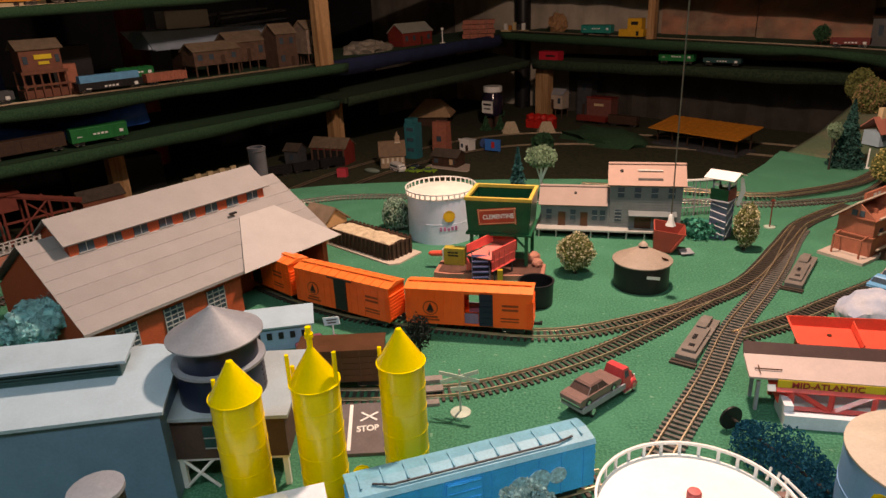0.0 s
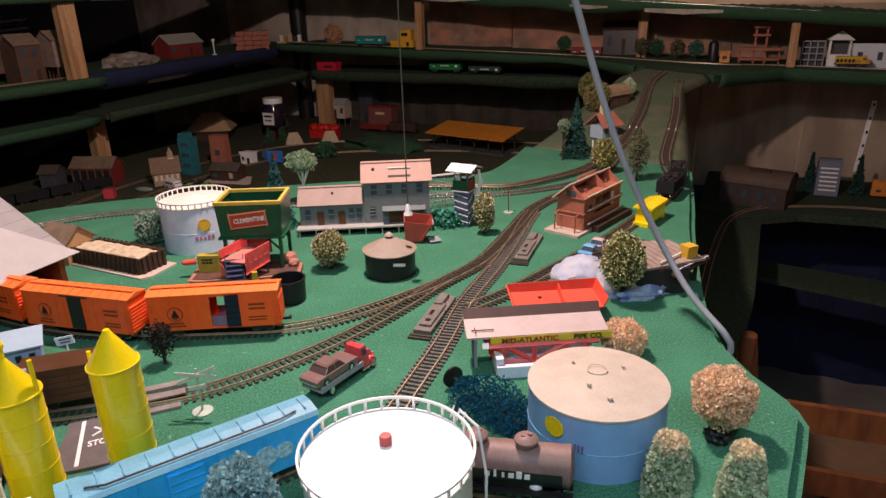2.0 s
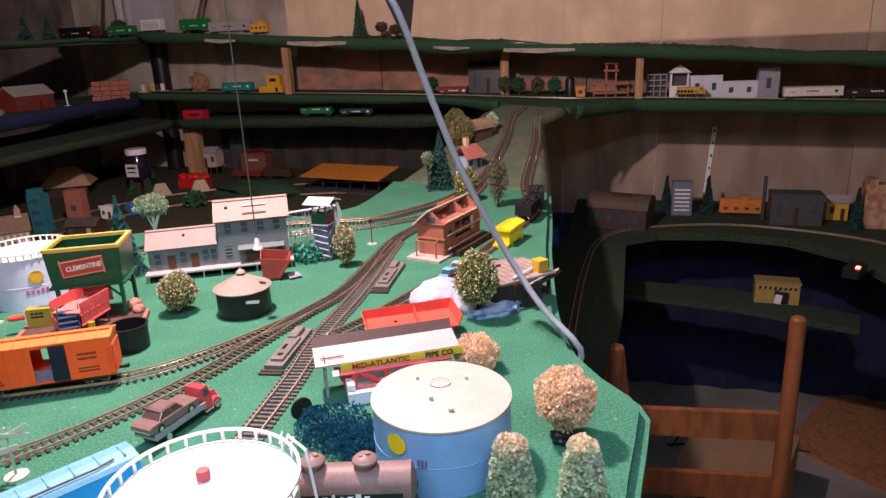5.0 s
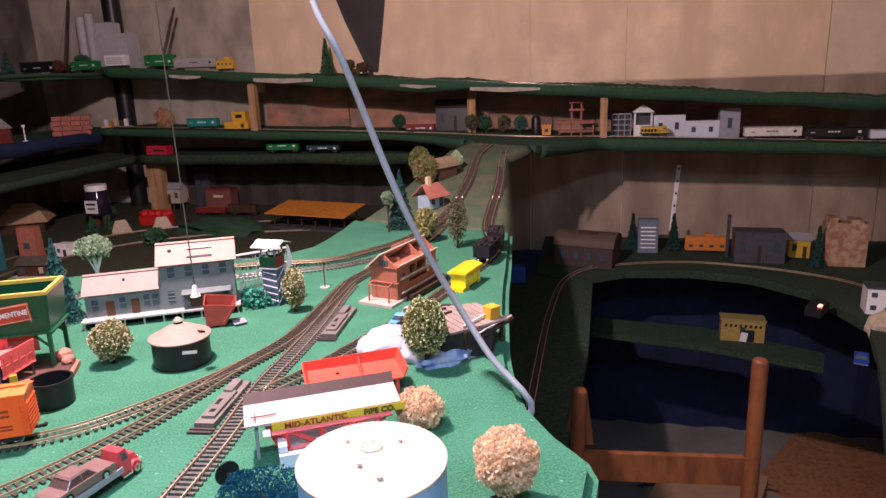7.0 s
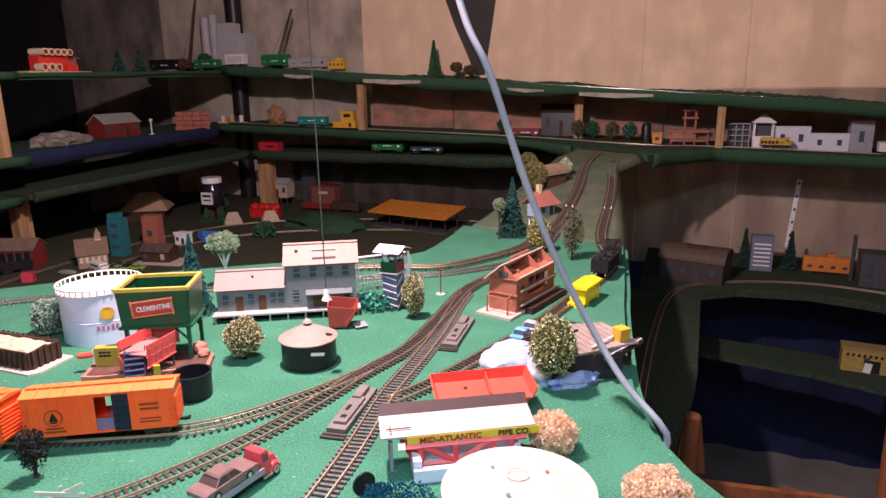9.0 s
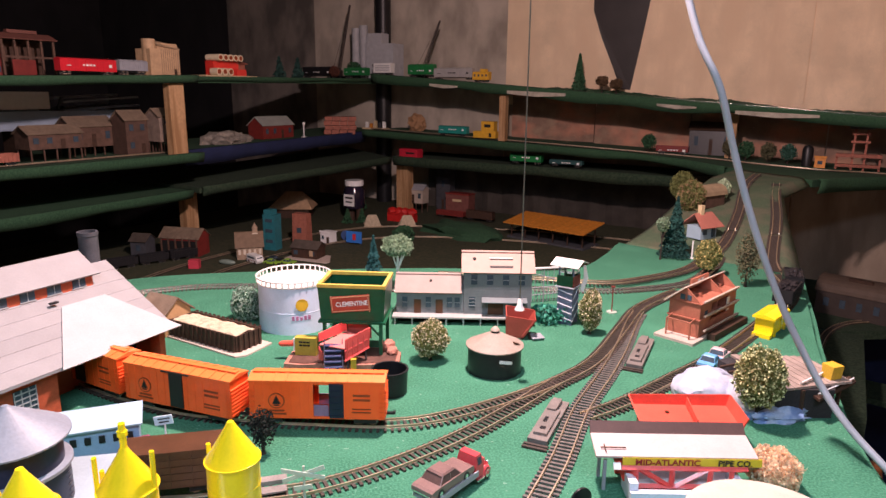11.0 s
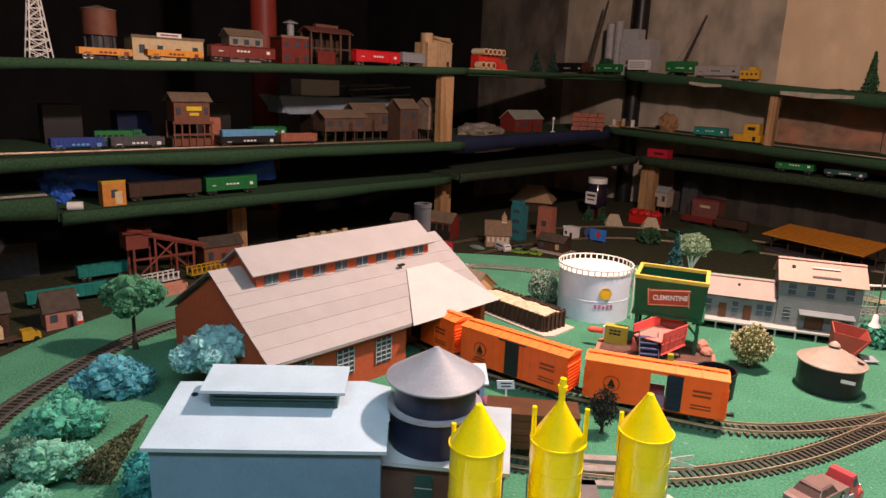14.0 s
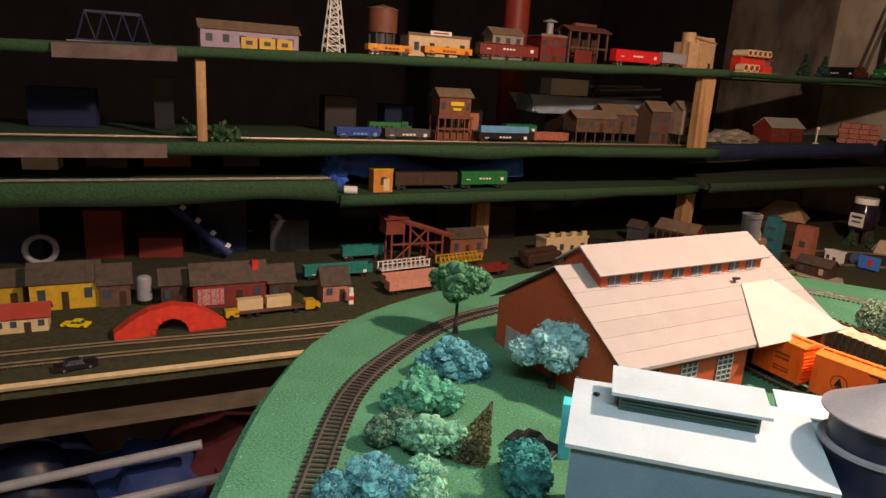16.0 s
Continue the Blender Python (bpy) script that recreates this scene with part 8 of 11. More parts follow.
foam("lichen_bush", "pale green lichen bush on green felt", -0.428, 0.478, 0, [((0, 0, 0.020), 0.018), ((0.014, 0.012, 0.018), 0.016), ((-0.016, 0.004, 0.014), 0.014)], LICHEN_PALE, 11.0, 0, 800)
foam("lichen_bush", "grey-green lichen bush on green felt", -0.462, 0.492, 0, [((0, 0, 0.012), 0.018), ((-0.010, -0.018, 0.012), 0.014)], mat("grey_lichen", (0.065, 0.17, 0.125), 0.95, 0.3, 120, 0.3), 13.0, 0, 700)
foam("lichen_bush", "blue lichen bush near the table edge", -0.438, 0.405, 0, [((0, 0, 0.014), 0.022), ((0.024, 0.010, 0.012), 0.016), ((-0.02, -0.02, 0.01), 0.016)], LICHEN_BLUE, 15.0, 0, 800)
foam("lichen_bush", "pale lichen bush near the table edge", -0.405, 0.430, 0, [((0, 0, 0.016), 0.016), ((0.010, -0.018, 0.014), 0.015)], LICHEN_PALE, 17.0, 0, 700)
foam("lichen_bush", "teal lichen bush beside the warehouse", -0.345, 0.492, 0, [((0, 0, 0.016), 0.020), ((0.010, -0.020, 0.014), 0.018)], mat("deep_teal_lichen", (0.02, 0.22, 0.22), 0.95, 0.3, 120, 0.3), 19.0, 0, 700)
bf = thing("fallen_fir", "brown-green toy fir lying on the felt", "tree", -0.392, 0.484, 0, 102)


def lying_cone(rng):
    u = rng.random() ** 1.5
    r = 0.019 * (1 - u) * rng.random() ** 0.5
    a = rng.uniform(0, 6.283)
    return ((u * 0.118, r * math.cos(a), max(0.001, 0.010 * (1 - u) + 0.75 * r * math.sin(a))), 1)


ob = new("crown", leaf_mesh("crown", 4200, lying_cone, 0.0013, 33))
ob.data.materials.append(mat("dark_twig", (0.062, 0.078, 0.038), 0.95, 0.3, 120, 0.3))
ob.parent = bf
P(bf, "trunk", BARK, rod((-0.006, 0, 0.008), (0.112, 0, 0.002), 0.0014, 8))
scattering(MATS["pale_teal_foam"], MATS["mid_green_foam"], MATS["grey_lichen"], MATS["deep_teal_lichen"])
fir = thing("fallen_fir", "dark blue-green toy fir lying on its side", "tree", 0.314, 0.541, 0, -72)


def fallen_shape(rng):
    u = rng.random() ** 0.8
    r = (0.005 + 0.040 * (1 - 0.62 * u) * min(1, u * 3.2)) * rng.random() ** 0.5
    a = rng.uniform(0, 6.283)
    return ((0.014 + u * 0.086, r * math.cos(a) + 0.010 * u, max(0.0012, 0.016 * (1 - u * 0.6) + 0.35 * r * math.sin(a))), 1)


ob = new("crown", leaf_mesh("crown", 6500, fallen_shape, 0.0010, 31))
ob.data.materials.append(mat("dark_blue_needles", (0.010, 0.100, 0.165), 0.95, 0.2, 160, 0.2, spec=0.05))
ob.parent = fir
thin_leaf(MATS["dark_blue_needles"], MATS["pale_blue_needles"], MATS["pale_sage_foam"], MATS["frosted_leaf"])
P(fir, "trunk", BARK, rod((0.002, 0, 0.011), (0.10, 0.008, 0.010), 0.0014, 8))
P(fir, "base", BLACK, rod((-0.0005, 0, 0.0108), (0.0016, 0, 0.0108), 0.0108, 22), label="black round plastic base")

# ---- the ramp's houses ----
ph = thing("ramp_house", "white cottage with a salmon pink roof", "building", 0.985, 1.535, ramp_z(0.985, 1.535) + 0.001, 20)
P(ph, "wall", ROOF_WHITE, box((0, 0, 0), (0.054, 0.042, 0.031)))
P(ph, "roof", mat("salmon_roof", (0.42, 0.15, 0.11), 0.6, 0.1, 60, 0.1), slab([(-0.040, -0.034, 0.030), (0.040, -0.034, 0.030), (0.030, 0, 0.062), (-0.030, 0, 0.062)], 0.002), slab([(-0.040, 0.034, 0.030), (0.040, 0.034, 0.030), (0.030, 0, 0.062), (-0.030, 0, 0.062)], 0.002))
P(ph, "chimney", CREAM, box((-0.008, 0.0, 0.054), (0.011, 0.011, 0.026)))
P(ph, "window", WINDOW, box((-0.015, -0.0236, 0.012), (0.012, 0.0014, 0.012)), box((0.014, -0.0236, 0.004), (0.012, 0.0014, 0.024)))
th_ = thing("tunnel_house", "tan barrel-roofed shed on the ramp", "building", 1.150, 1.800, ramp_z(1.15, 1.80) - 0.002, 25)
P(th_, "wall", FRAME_BROWN, box((0, 0, 0), (0.085, 0.050, 0.036)))
P(th_, "roof", mat("tan_barrel_roof", (0.34, 0.25, 0.15), 0.7, 0.15, 60, 0.1), ext([(0.030 * math.cos(k * math.pi / 8), 0.034 + 0.028 * math.sin(k * math.pi / 8)) for k in range(9)], -0.048, 0.048))
plant("ramp_bush", "olive bush crowding the ramp shed", 1.085, 1.775, ramp_z(1.085, 1.775) - 0.002, [(leaf_mesh("crown", 4600, ball_shape(0.038, 0.044, 0.040, 41.0), 0.0022, 41), LEAF_OLIVE), (leaf_mesh("blossom", 1000, ball_shape(0.039, 0.045, 0.040, 41.0, 0.8), 0.0016, 141), mat("dusty_rose_leaf", (0.40, 0.24, 0.13), 0.9, 0.3, 160, 0.2))], 0.02, 0.002, category="bush")
plant("ramp_bush", "yellow-green bush crowding the ramp shed", 1.120, 1.895, ramp_z(1.12, 1.895) - 0.002, [(leaf_mesh("crown", 4200, ball_shape(0.034, 0.044, 0.040, 42.0), 0.0022, 42), LEAF_OLIVE)], 0.02, 0.002, category="bush")
plant("ramp_bush", "pale yellow bush beside the ramp shed", 1.225, 1.850, ramp_z(1.225, 1.85) - 0.002, [(leaf_mesh("crown", 2200, ball_shape(0.020, 0.028, 0.032, 43.0), 0.0020, 43), LEAF_GREY)], 0.02, 0.002, category="bush")


# ---- things on the shelves ----
LEFT, BACK = ROOM + 90, ROOM


def spot(name, label, category, a, b, z, rz, group=""):
    x, y = rm(a, b)
    return thing(name, label, category, x, y, z, rz, group)


def wagon(a, b, z, rz, L, kind, col, label, roof=None, bars=None, H=None, group=""):
    """A freight car or engine of the kinds that stand about on the shelves."""
    names = {"box": "boxcar", "gon": "gondola", "hopper": "hopper_car", "loco": "diesel_engine", "caboose": "caboose", "flat": "flat_car", "passenger": "coach"}
    c = spot(names[kind], label, "train engine" if kind == "loco" else "train car", a, b, z, rz, group)
    W = 0.031
    roof = roof or col
    if kind in ("box", "passenger", "caboose"):
        h = H or 0.034
        P(c, "body", col, ribbed(-L / 2, L / 2, -W / 2, W, -1, 0.0115, 0.0115 + h, L / 10))
        P(c, "roof", roof, ext([(-W / 2 - 0.001, 0.0115 + h), (W / 2 + 0.001, 0.0115 + h), (W / 2, 0.0135 + h), (0, 0.0165 + h), (-W / 2, 0.0135 + h)], -L / 2 - 0.001, L / 2 + 0.001))
        if kind == "box":
            P(c, "door", col, box((0, -W / 2 - 0.0010, 0.013), (0.024, 0.0014, h - 0.003)))
        else:
            for i in range(4):
                P(c, "window", WINDOW, box((-L * 0.36 + i * L * 0.24, -W / 2 - 0.0008, 0.026), (L * 0.10, 0.0012, 0.010)))
        if kind == "caboose":
            P(c, "cupola", roof, box((0.01, 0, 0.0135 + h), (0.03, 0.024, 0.014)))
    elif kind == "gon":
        h = H or 0.018
        P(c, "body", col, ribbed(-L / 2, L / 2, -W / 2, 0.0016, -1, 0.011, 0.011 + h, L / 11, 0.0012, 0.0016))
        P(c, "side_panel", col, box((0, W / 2 - 0.0008, 0.011), (L, 0.0016, h)))
        for sx in (-1, 1):
            P(c, "end_panel", col, box((sx * (L / 2 - 0.0008), 0, 0.011), (0.0016, W - 0.0034, h)))
        P(c, "floor", col, box((0, 0, 0.011), (L - 0.0034, W - 0.0034, 0.002)))
    elif kind == "hopper":
        h = H or 0.030
        P(c, "body", col, ribbed(-L / 2, L / 2, -W / 2, W, -1, 0.0135, 0.013 + h, L / 13, 0.0013, 0.0018))
        P(c, "roof", roof, ext([(-W / 2 - 0.0006, 0.013 + h), (W / 2 + 0.0006, 0.013 + h), (W / 2 - 0.006, 0.0165 + h), (-W / 2 + 0.006, 0.0165 + h)], -L / 2, L / 2))
        P(c, "hatch", roof, *[box((-L * 0.36 + i * L * 0.18, 0, 0.0165 + h), (L * 0.09, 0.010, 0.002)) for i in range(5)])
    elif kind == "loco":
        h = H or 0.030
        P(c, "hood", col, ext([(-0.0095, 0.0135), (0.0095, 0.0135), (0.0095, 0.010 + h), (0.0075, 0.0125 + h), (-0.0075, 0.0125 + h), (-0.0095, 0.010 + h)], -L * 0.48, L * 0.24))
        P(c, "cab", col, box((L * 0.32, 0, 0.0135), (L * 0.16, 0.028, h + 0.001)), box((L * 0.44, 0, 0.0135), (L * 0.10, 0.020, h * 0.62)))
        P(c, "cab_window", WINDOW, box((L * 0.32, 0, 0.0085 + h * 0.75), (L * 0.10, 0.0288, h * 0.24)))
        P(c, "frame", BLACK, box((0, 0, 0.010), (L, W, 0.0035)), box((0, 0, 0.004), (L * 0.28, 0.022, 0.006)))
        P(c, "handrail", WHITE if bars is None else bars, *[box((-L * 0.47 + i * L * 0.94 / 12, -W / 2 + 0.0008, 0.0135), (0.0008, 0.0008, 0.011)) for i in range(13)], box((0, -W / 2 + 0.0008, 0.0243), (L * 0.94, 0.0009, 0.0009)))
        P(c, "grille", BLACK, *[box((-L * 0.42 + i * L * 0.11, -0.0099, 0.018), (L * 0.07, 0.0008, h * 0.45)) for i in range(5)])
        P(c, "roof_fan", BLACK, *[cyl((-L * 0.40 + i * L * 0.12, 0, 0.0125 + h), 0.0052, 0.0012, seg=14) for i in range(4)])
    elif kind == "flat":
        P(c, "deck", col, ribbed(-L / 2, L / 2, -W / 2, W, -1, 0.0115, 0.0155, L / 12, 0.0010, 0.003))
    if kind != "loco":
        P(c, "underframe", BLACK, box((0, 0, 0.0080), (L * 0.96, 0.012, 0.0032)))
    for sx in (-1, 1):
        bogie(c, sx * (L / 2 - 0.022))
    if bars is not None and kind != "loco":
        hh_ = {"box": 0.030, "gon": 0.018, "hopper": 0.032}.get(kind, 0.03)
        for i in range(4):
            P(c, "lettering_bar", bars, box((-L * 0.10 + i * 0.011, -W / 2 - 0.0020, hh_ - 0.003), (0.0075, 0.0006, 0.0050)))
        P(c, "lettering_bar", bars, box((-L * 0.36, -W / 2 - 0.0020, hh_ - 0.004), (0.014, 0.0006, 0.0022)))
        P(c, "lettering_bar", bars, box((L * 0.38, -W / 2 - 0.0020, hh_ - 0.006), (0.011, 0.0006, 0.0090)))
    return c


def house(a, b, z, rz, L, W, H, wall, roof, label, rise=None, windows=3, rows=1, win=None, name="model_house", over=0.006, flat=False, door=True, group="", stilt=0.0):
    """A model building: walls, gable or flat roof, framed windows, door."""
    c = spot(name, label, "building", a, b, z, rz, group)
    rise = W * 0.32 if rise is None else rise
    if stilt:
        for i in range(5):
            for sy in (-1, 1):
                P(c, "stilt", FRAME_BROWN, box((-L / 2 + 0.004 + i * (L - 0.008) / 4, sy * (W / 2 - 0.003), 0), (0.0035, 0.0035, stilt)))
    P(c, "wall", wall, clap(-L / 2, L / 2, W, stilt, H, 0.006))
    if flat:
        P(c, "roof", roof, box((0, 0, H), (L + over, W + over, 0.004)), box((0, -W / 2 - 0.001, H + 0.004), (L + over, 0.004, 0.004)))
    else:
        P(c, "gable", wall, ext([(-W / 2, H), (W / 2, H), (0, H + rise)], -L / 2, L / 2))
        e = over
        k = rise / (W / 2)
        P(c, "roof", roof, slab([(-L / 2 - e, -W / 2 - e, H - e * k + 0.001), (L / 2 + e, -W / 2 - e, H - e * k + 0.001), (L / 2 + e, 0.0005, H + rise + 0.001), (-L / 2 - e, 0.0005, H + rise + 0.001)], 0.002), slab([(-L / 2 - e, W / 2 + e, H - e * k + 0.001), (L / 2 + e, W / 2 + e, H - e * k + 0.001), (L / 2 + e, -0.0005, H + rise + 0.001), (-L / 2 - e, -0.0005, H + rise + 0.001)], 0.002))
    win = win or WINDOW
    hz = (H - stilt) / rows
    for r in range(rows):
        for i in range(windows):
            if door and r == 0 and i == windows // 2:
                P(c, "door", COCOA, box((-L / 2 + (i + 0.5) * L / windows, -W / 2 - 0.0010, stilt), (min(0.014, L / windows * 0.5), 0.0012, hz * 0.62)))
                continue
            xw = -L / 2 + (i + 0.5) * L / windows
            P(c, "window", win, box((xw, -W / 2 - 0.0009, stilt + hz * (r + 0.36)), (min(0.016, L / windows * 0.46), 0.0012, hz * 0.36)))
    return c


def straight(name, label, pts, zf):
    return track(name, label, [rm(a, b) for a, b in pts], zf, rail_mat=STEEL_BRIGHT if "bright" in label else STEEL)


def zroom(f):
    """Height function of world x, y from one of room a, b."""
    return lambda x, y: f(CR * x - SR * y, SR * x + CR * y)


straight("track_top_left", "shelf track along the top shelf", [(-1.98, -0.88), (-1.98, 0.4), (-1.98, 1.2), (-1.98, 1.77)], zroom(lambda a, b: top_left(b) + 0.0005))
straight("track_middle_left", "shelf track along the middle shelf", [(-1.98, -0.88), (-1.98, 0.4), (-1.98, 1.2), (-1.99, 1.77)], zroom(lambda a, b: 0.1285))
straight("track_low_left", "bright track along the low shelf edge", [(-1.925, -0.88), (-1.925, 0.0), (-1.925, 0.39)], zroom(lambda a, b: 0.0305))
straight("track_top_back", "bright track along the back top shelf", [(-1.94, 2.935), (-1.2, 2.925), (-0.3, 2.918), (0.6, 2.916), (1.9, 2.916)], zroom(lambda a, b: (0.432 + (a + 1.946) * (top_back(2.05) - 0.432) / 3.996) + 0.0005))
straight("track_middle_back", "track along the back middle shelf", [(-1.98, 2.95), (-1.2, 2.955), (-0.5, 2.95), (0.0, 2.86), (0.4, 2.945), (1.9, 2.95)], zroom(lambda a, b: max(mid_back(a), 0.16 + (a + 1.996) * (mid_back(-0.62) - 0.16) / 1.376 if a < -0.62 else 0) + 0.0006))


def top_b(a):
    return 0.432 + (a + 1.946) * (top_back(2.05) - 0.432) / 3.996 + 0.0005


def mid_b(a):
    return (mid_back(a) if a > -0.62 else 0.16 + (a + 1.996) * (mid_back(-0.62) - 0.16) / 1.376) + 0.0006


TL = lambda b: top_left(b) + 0.0055
ML = 0.1335

# top shelf along the side
BRIDGE_BLUE = mat("blackish_blue_paint", (0.008, 0.018, 0.055), 0.45, 0.15, 60, 0.05)
br = spot("truss_bridge", "dark blue truss bridge model on pink base", "bridge", -2.03, -0.118, top_left(-0.12), LEFT)
P(br, "deck", mat("mauve_base", (0.26, 0.17, 0.17), 0.7, 0.1, 60, 0.1), box((0, 0, 0), (0.20, 0.06, 0.008)))
for sy in (-1, 1):
    P(br, "chord", BRIDGE_BLUE, box((0, sy * 0.024, 0.008), (0.17, 0.003, 0.004)), box((0, sy * 0.024, 0.074), (0.12, 0.003, 0.004)))
    for i in range(4):
        x0 = -0.08 + i * 0.04
        P(br, "diagonal", BRIDGE_BLUE, rod((x0, sy * 0.024, 0.010), (x0 + 0.02, sy * 0.024, 0.076), 0.0018, 6), rod((x0 + 0.02, sy * 0.024, 0.076), (x0 + 0.04, sy * 0.024, 0.010), 0.0018, 6))
h = house(-2.03, 0.198, TL(0.2) - 0.005, LEFT, 0.245, 0.060, 0.052, mat("mauve_wall", (0.30, 0.24, 0.34), 0.6, 0.1, 60, 0.06), ROOF_TAUPE, "long mauve depot with taupe roof and yellow cars", windows=6)
for i in range(3):
    P(h, "yellow_bay", YELLOW_DULL, box((-0.005 + i * 0.045, -0.0335, 0.004), (0.040, 0.007, 0.030)))
    P(h, "bay_window", WINDOW, box((-0.005 + i * 0.045, -0.0376, 0.016), (0.016, 0.0012, 0.010)))
lt = spot("lattice_tower", "white lattice steel tower with red cap", "tower", -2.05, 0.430, TL(0.43) - 0.005, LEFT)
for sx in (-1, 1):
    for sy in (-1, 1):
        P(lt, "leg", WHITE, rod((sx * 0.027, sy * 0.027, 0), (sx * 0.012, sy * 0.012, 0.150), 0.0020, 8))
for k in range(6):
    w0, w1 = 0.027 - 0.0025 * k, 0.027 - 0.0025 * (k + 1)
    z0, z1 = 0.025 * k, 0.025 * (k + 1)
    for sy in (-1, 1):
        P(lt, "brace", WHITE, rod((-w0, sy * w0, z0), (w1, sy * w1, z1), 0.0013, 6), rod((w0, sy * w0, z0), (-w1, sy * w1, z1), 0.0013, 6), rod((-w1, sy * w1, z1), (w1, sy * w1, z1), 0.0013, 6))
P(lt, "cap", MAROON, cyl((0, 0, 0.150), 0.017, 0.010, seg=16), cyl((0, 0, 0.160), 0.009, 0.02, seg=12))
wt2 = spot("brown_water_tank", "brown round water tank on a dark stand", "water tank", -2.13, 0.600, TL(0.6) - 0.005, LEFT)
P(wt2, "barrel", mat("rust_brown_tank", (0.19, 0.07, 0.045), 0.6, 0.15, 60, 0.1), cyl((0, 0, 0.070), 0.044, 0.066, seg=28), smooth=True)
P(wt2, "roof", ROOF_TAUPE, lathe((0, 0, 0.136), [(0.047, 0), (0.047, 0.002), (0, 0.014)], 28), smooth=True)
P(wt2, "stand", GREY_DARK, cyl((0, 0, 0), 0.034, 0.070, 0.034, 16))
for k in np.arange(0, 6.2, 0.785):
    P(wt2, "stand_post", GREY_DARK, rod((0.0385 * math.cos(k), 0.0385 * math.sin(k), 0), (0.0385 * math.cos(k), 0.0385 * math.sin(k), 0.07), 0.003, 8))
wagon(-1.98, 0.566, TL(0.57), LEFT, 0.128, "gon", mat("orange_yellow_paint", (0.78, 0.30, 0.02), 0.45, 0.1, 60, 0.05), "orange-yellow gondola on the top shelf", bars=MAROON, H=0.017)
wagon(-1.98, 0.744, TL(0.74), LEFT, 0.150, "gon", MATS["orange_yellow_paint"], "orange-yellow gondola on the top shelf", bars=MAROON, H=0.017)
h = house(-2.14, 0.779, TL(0.78) - 0.005, LEFT, 0.205, 0.070, 0.066, CREAM, ROOF_TAUPE, "cream store with dark door and flat roof", flat=True, windows=4)
P(h, "sign_board", WHITE, box((0.0, -0.040, 0.071), (0.07, 0.003, 0.012)))
P(h, "lettering_bar", INK_BROWN, box((0.0, -0.0420, 0.075), (0.05, 0.001, 0.004)))
wagon(-1.98, 0.945, TL(0.94), LEFT, 0.200, "hopper", MAROON, "maroon covered hopper car with white lettering", bars=INK_WHITE)
house(-2.17, 1.039, TL(1.04) - 0.005, LEFT, 0.115, 0.06, 0.090, mat("stone_grey_wall", (0.28, 0.25, 0.21), 0.7, 0.15, 60, 0.1), ROOF_TAUPE, "grey stone house with a low tan roof", windows=3, rows=2)
h = house(-2.16, 1.209, TL(1.21) - 0.005, LEFT, 0.110, 0.08, 0.088, MAROON, ROOF_TAUPE, "maroon mill with a vent pipe on top", flat=True, windows=3, rows=2)
P(h, "vent_pipe", GREY_MID, cyl((0.0, 0, 0.092), 0.012, 0.045, seg=14), lathe((0, 0, 0.137), [(0.026, 0), (0.026, 0.003), (0, 0.012)], 16))
h = spot("timber_mill", "open brown timber frame mill with red boards", "building", -2.14, 1.335, TL(1.33) - 0.005, LEFT)
ROOF_RED = mat("dull_red_roof", (0.16, 0.06, 0.045), 0.7, 0.1, 60, 0.1)
for dx in (-0.078, -0.040, 0.0, 0.040, 0.078):
    for dy in (-0.032, 0.032):
        P(h, "post", FRAME_BROWN, box((dx, dy, 0), (0.006, 0.006, 0.112)))
for dz in (0.055, 0.108):
    P(h, "beam", FRAME_BROWN, box((0, -0.032, dz), (0.164, 0.0064, 0.006)))
P(h, "rear_wall", COCOA, box((0, 0.036, 0), (0.160, 0.003, 0.110)))
P(h, "roof", ROOF_RED, slab([(-0.088, -0.044, 0.112), (0.088, -0.044, 0.112), (0.088, 0, 0.130), (-0.088, 0, 0.130)], 0.003), slab([(-0.088, 0.044, 0.112), (0.088, 0.044, 0.112), (0.088, 0, 0.130), (-0.088, 0, 0.130)], 0.003))
P(h, "ridge_vent", ROOF_RED, box((0, 0, 0.129), (0.09, 0.018, 0.010)))
P(h, "red_panel", MAROON, box((-0.02, -0.0365, 0.0), (0.07, 0.003, 0.050)))
wagon(-1.98, 1.435, TL(1.43), LEFT, 0.185, "box", mat("bright_red_car", (0.62, 0.02, 0.03), 0.4, 0.08, 60, 0.05), "bright red box car with white lettering", bars=INK_WHITE)
wagon(-1.98, 1.592, TL(1.59), LEFT, 0.105, "hopper", GREY_MID, "light grey hopper car on the top shelf")
ct = spot("coaling_tower", "tall tan plank coaling tower on the shelf corner", "tower", -2.02, 1.730, top_left(1.73), LEFT)
PLANK = mat("tan_plank", (0.50, 0.33, 0.19), 0.7, 0.12, 60, 0.1)
P(ct, "tower", PLANK, box((0.0, 0, 0), (0.150, 0.075, 0.092)))
P(ct, "gable", PLANK, ext([(-0.036, 0.092), (0.036, 0.092), (0.030, 0.112), (-0.030, 0.112)], -0.036, 0.072))
P(ct, "roof", mat("faded_tan_roof", (0.42, 0.29, 0.18), 0.7, 0.12, 60, 0.1), slab([(-0.040, -0.042, 0.106), (0.078, -0.042, 0.094), (0.078, 0.0, 0.112), (-0.040, 0.0, 0.124)], 0.003))
P(ct, "bin", PLANK, cyl((-0.052, -0.008, 0), 0.026, 0.124, seg=20), label="round tan bin", smooth=True)
P(ct, "door", COCOA, box((0.050, -0.0385, 0.008), (0.014, 0.003, 0.018)))
for k in range(9):
    P(ct, "plank_line", COCOA, box((-0.018 + k * 0.0105, -0.0378, 0.001), (0.0006, 0.0008, 0.090)))
ct.scale = (0.80, 1.0, 1.0)
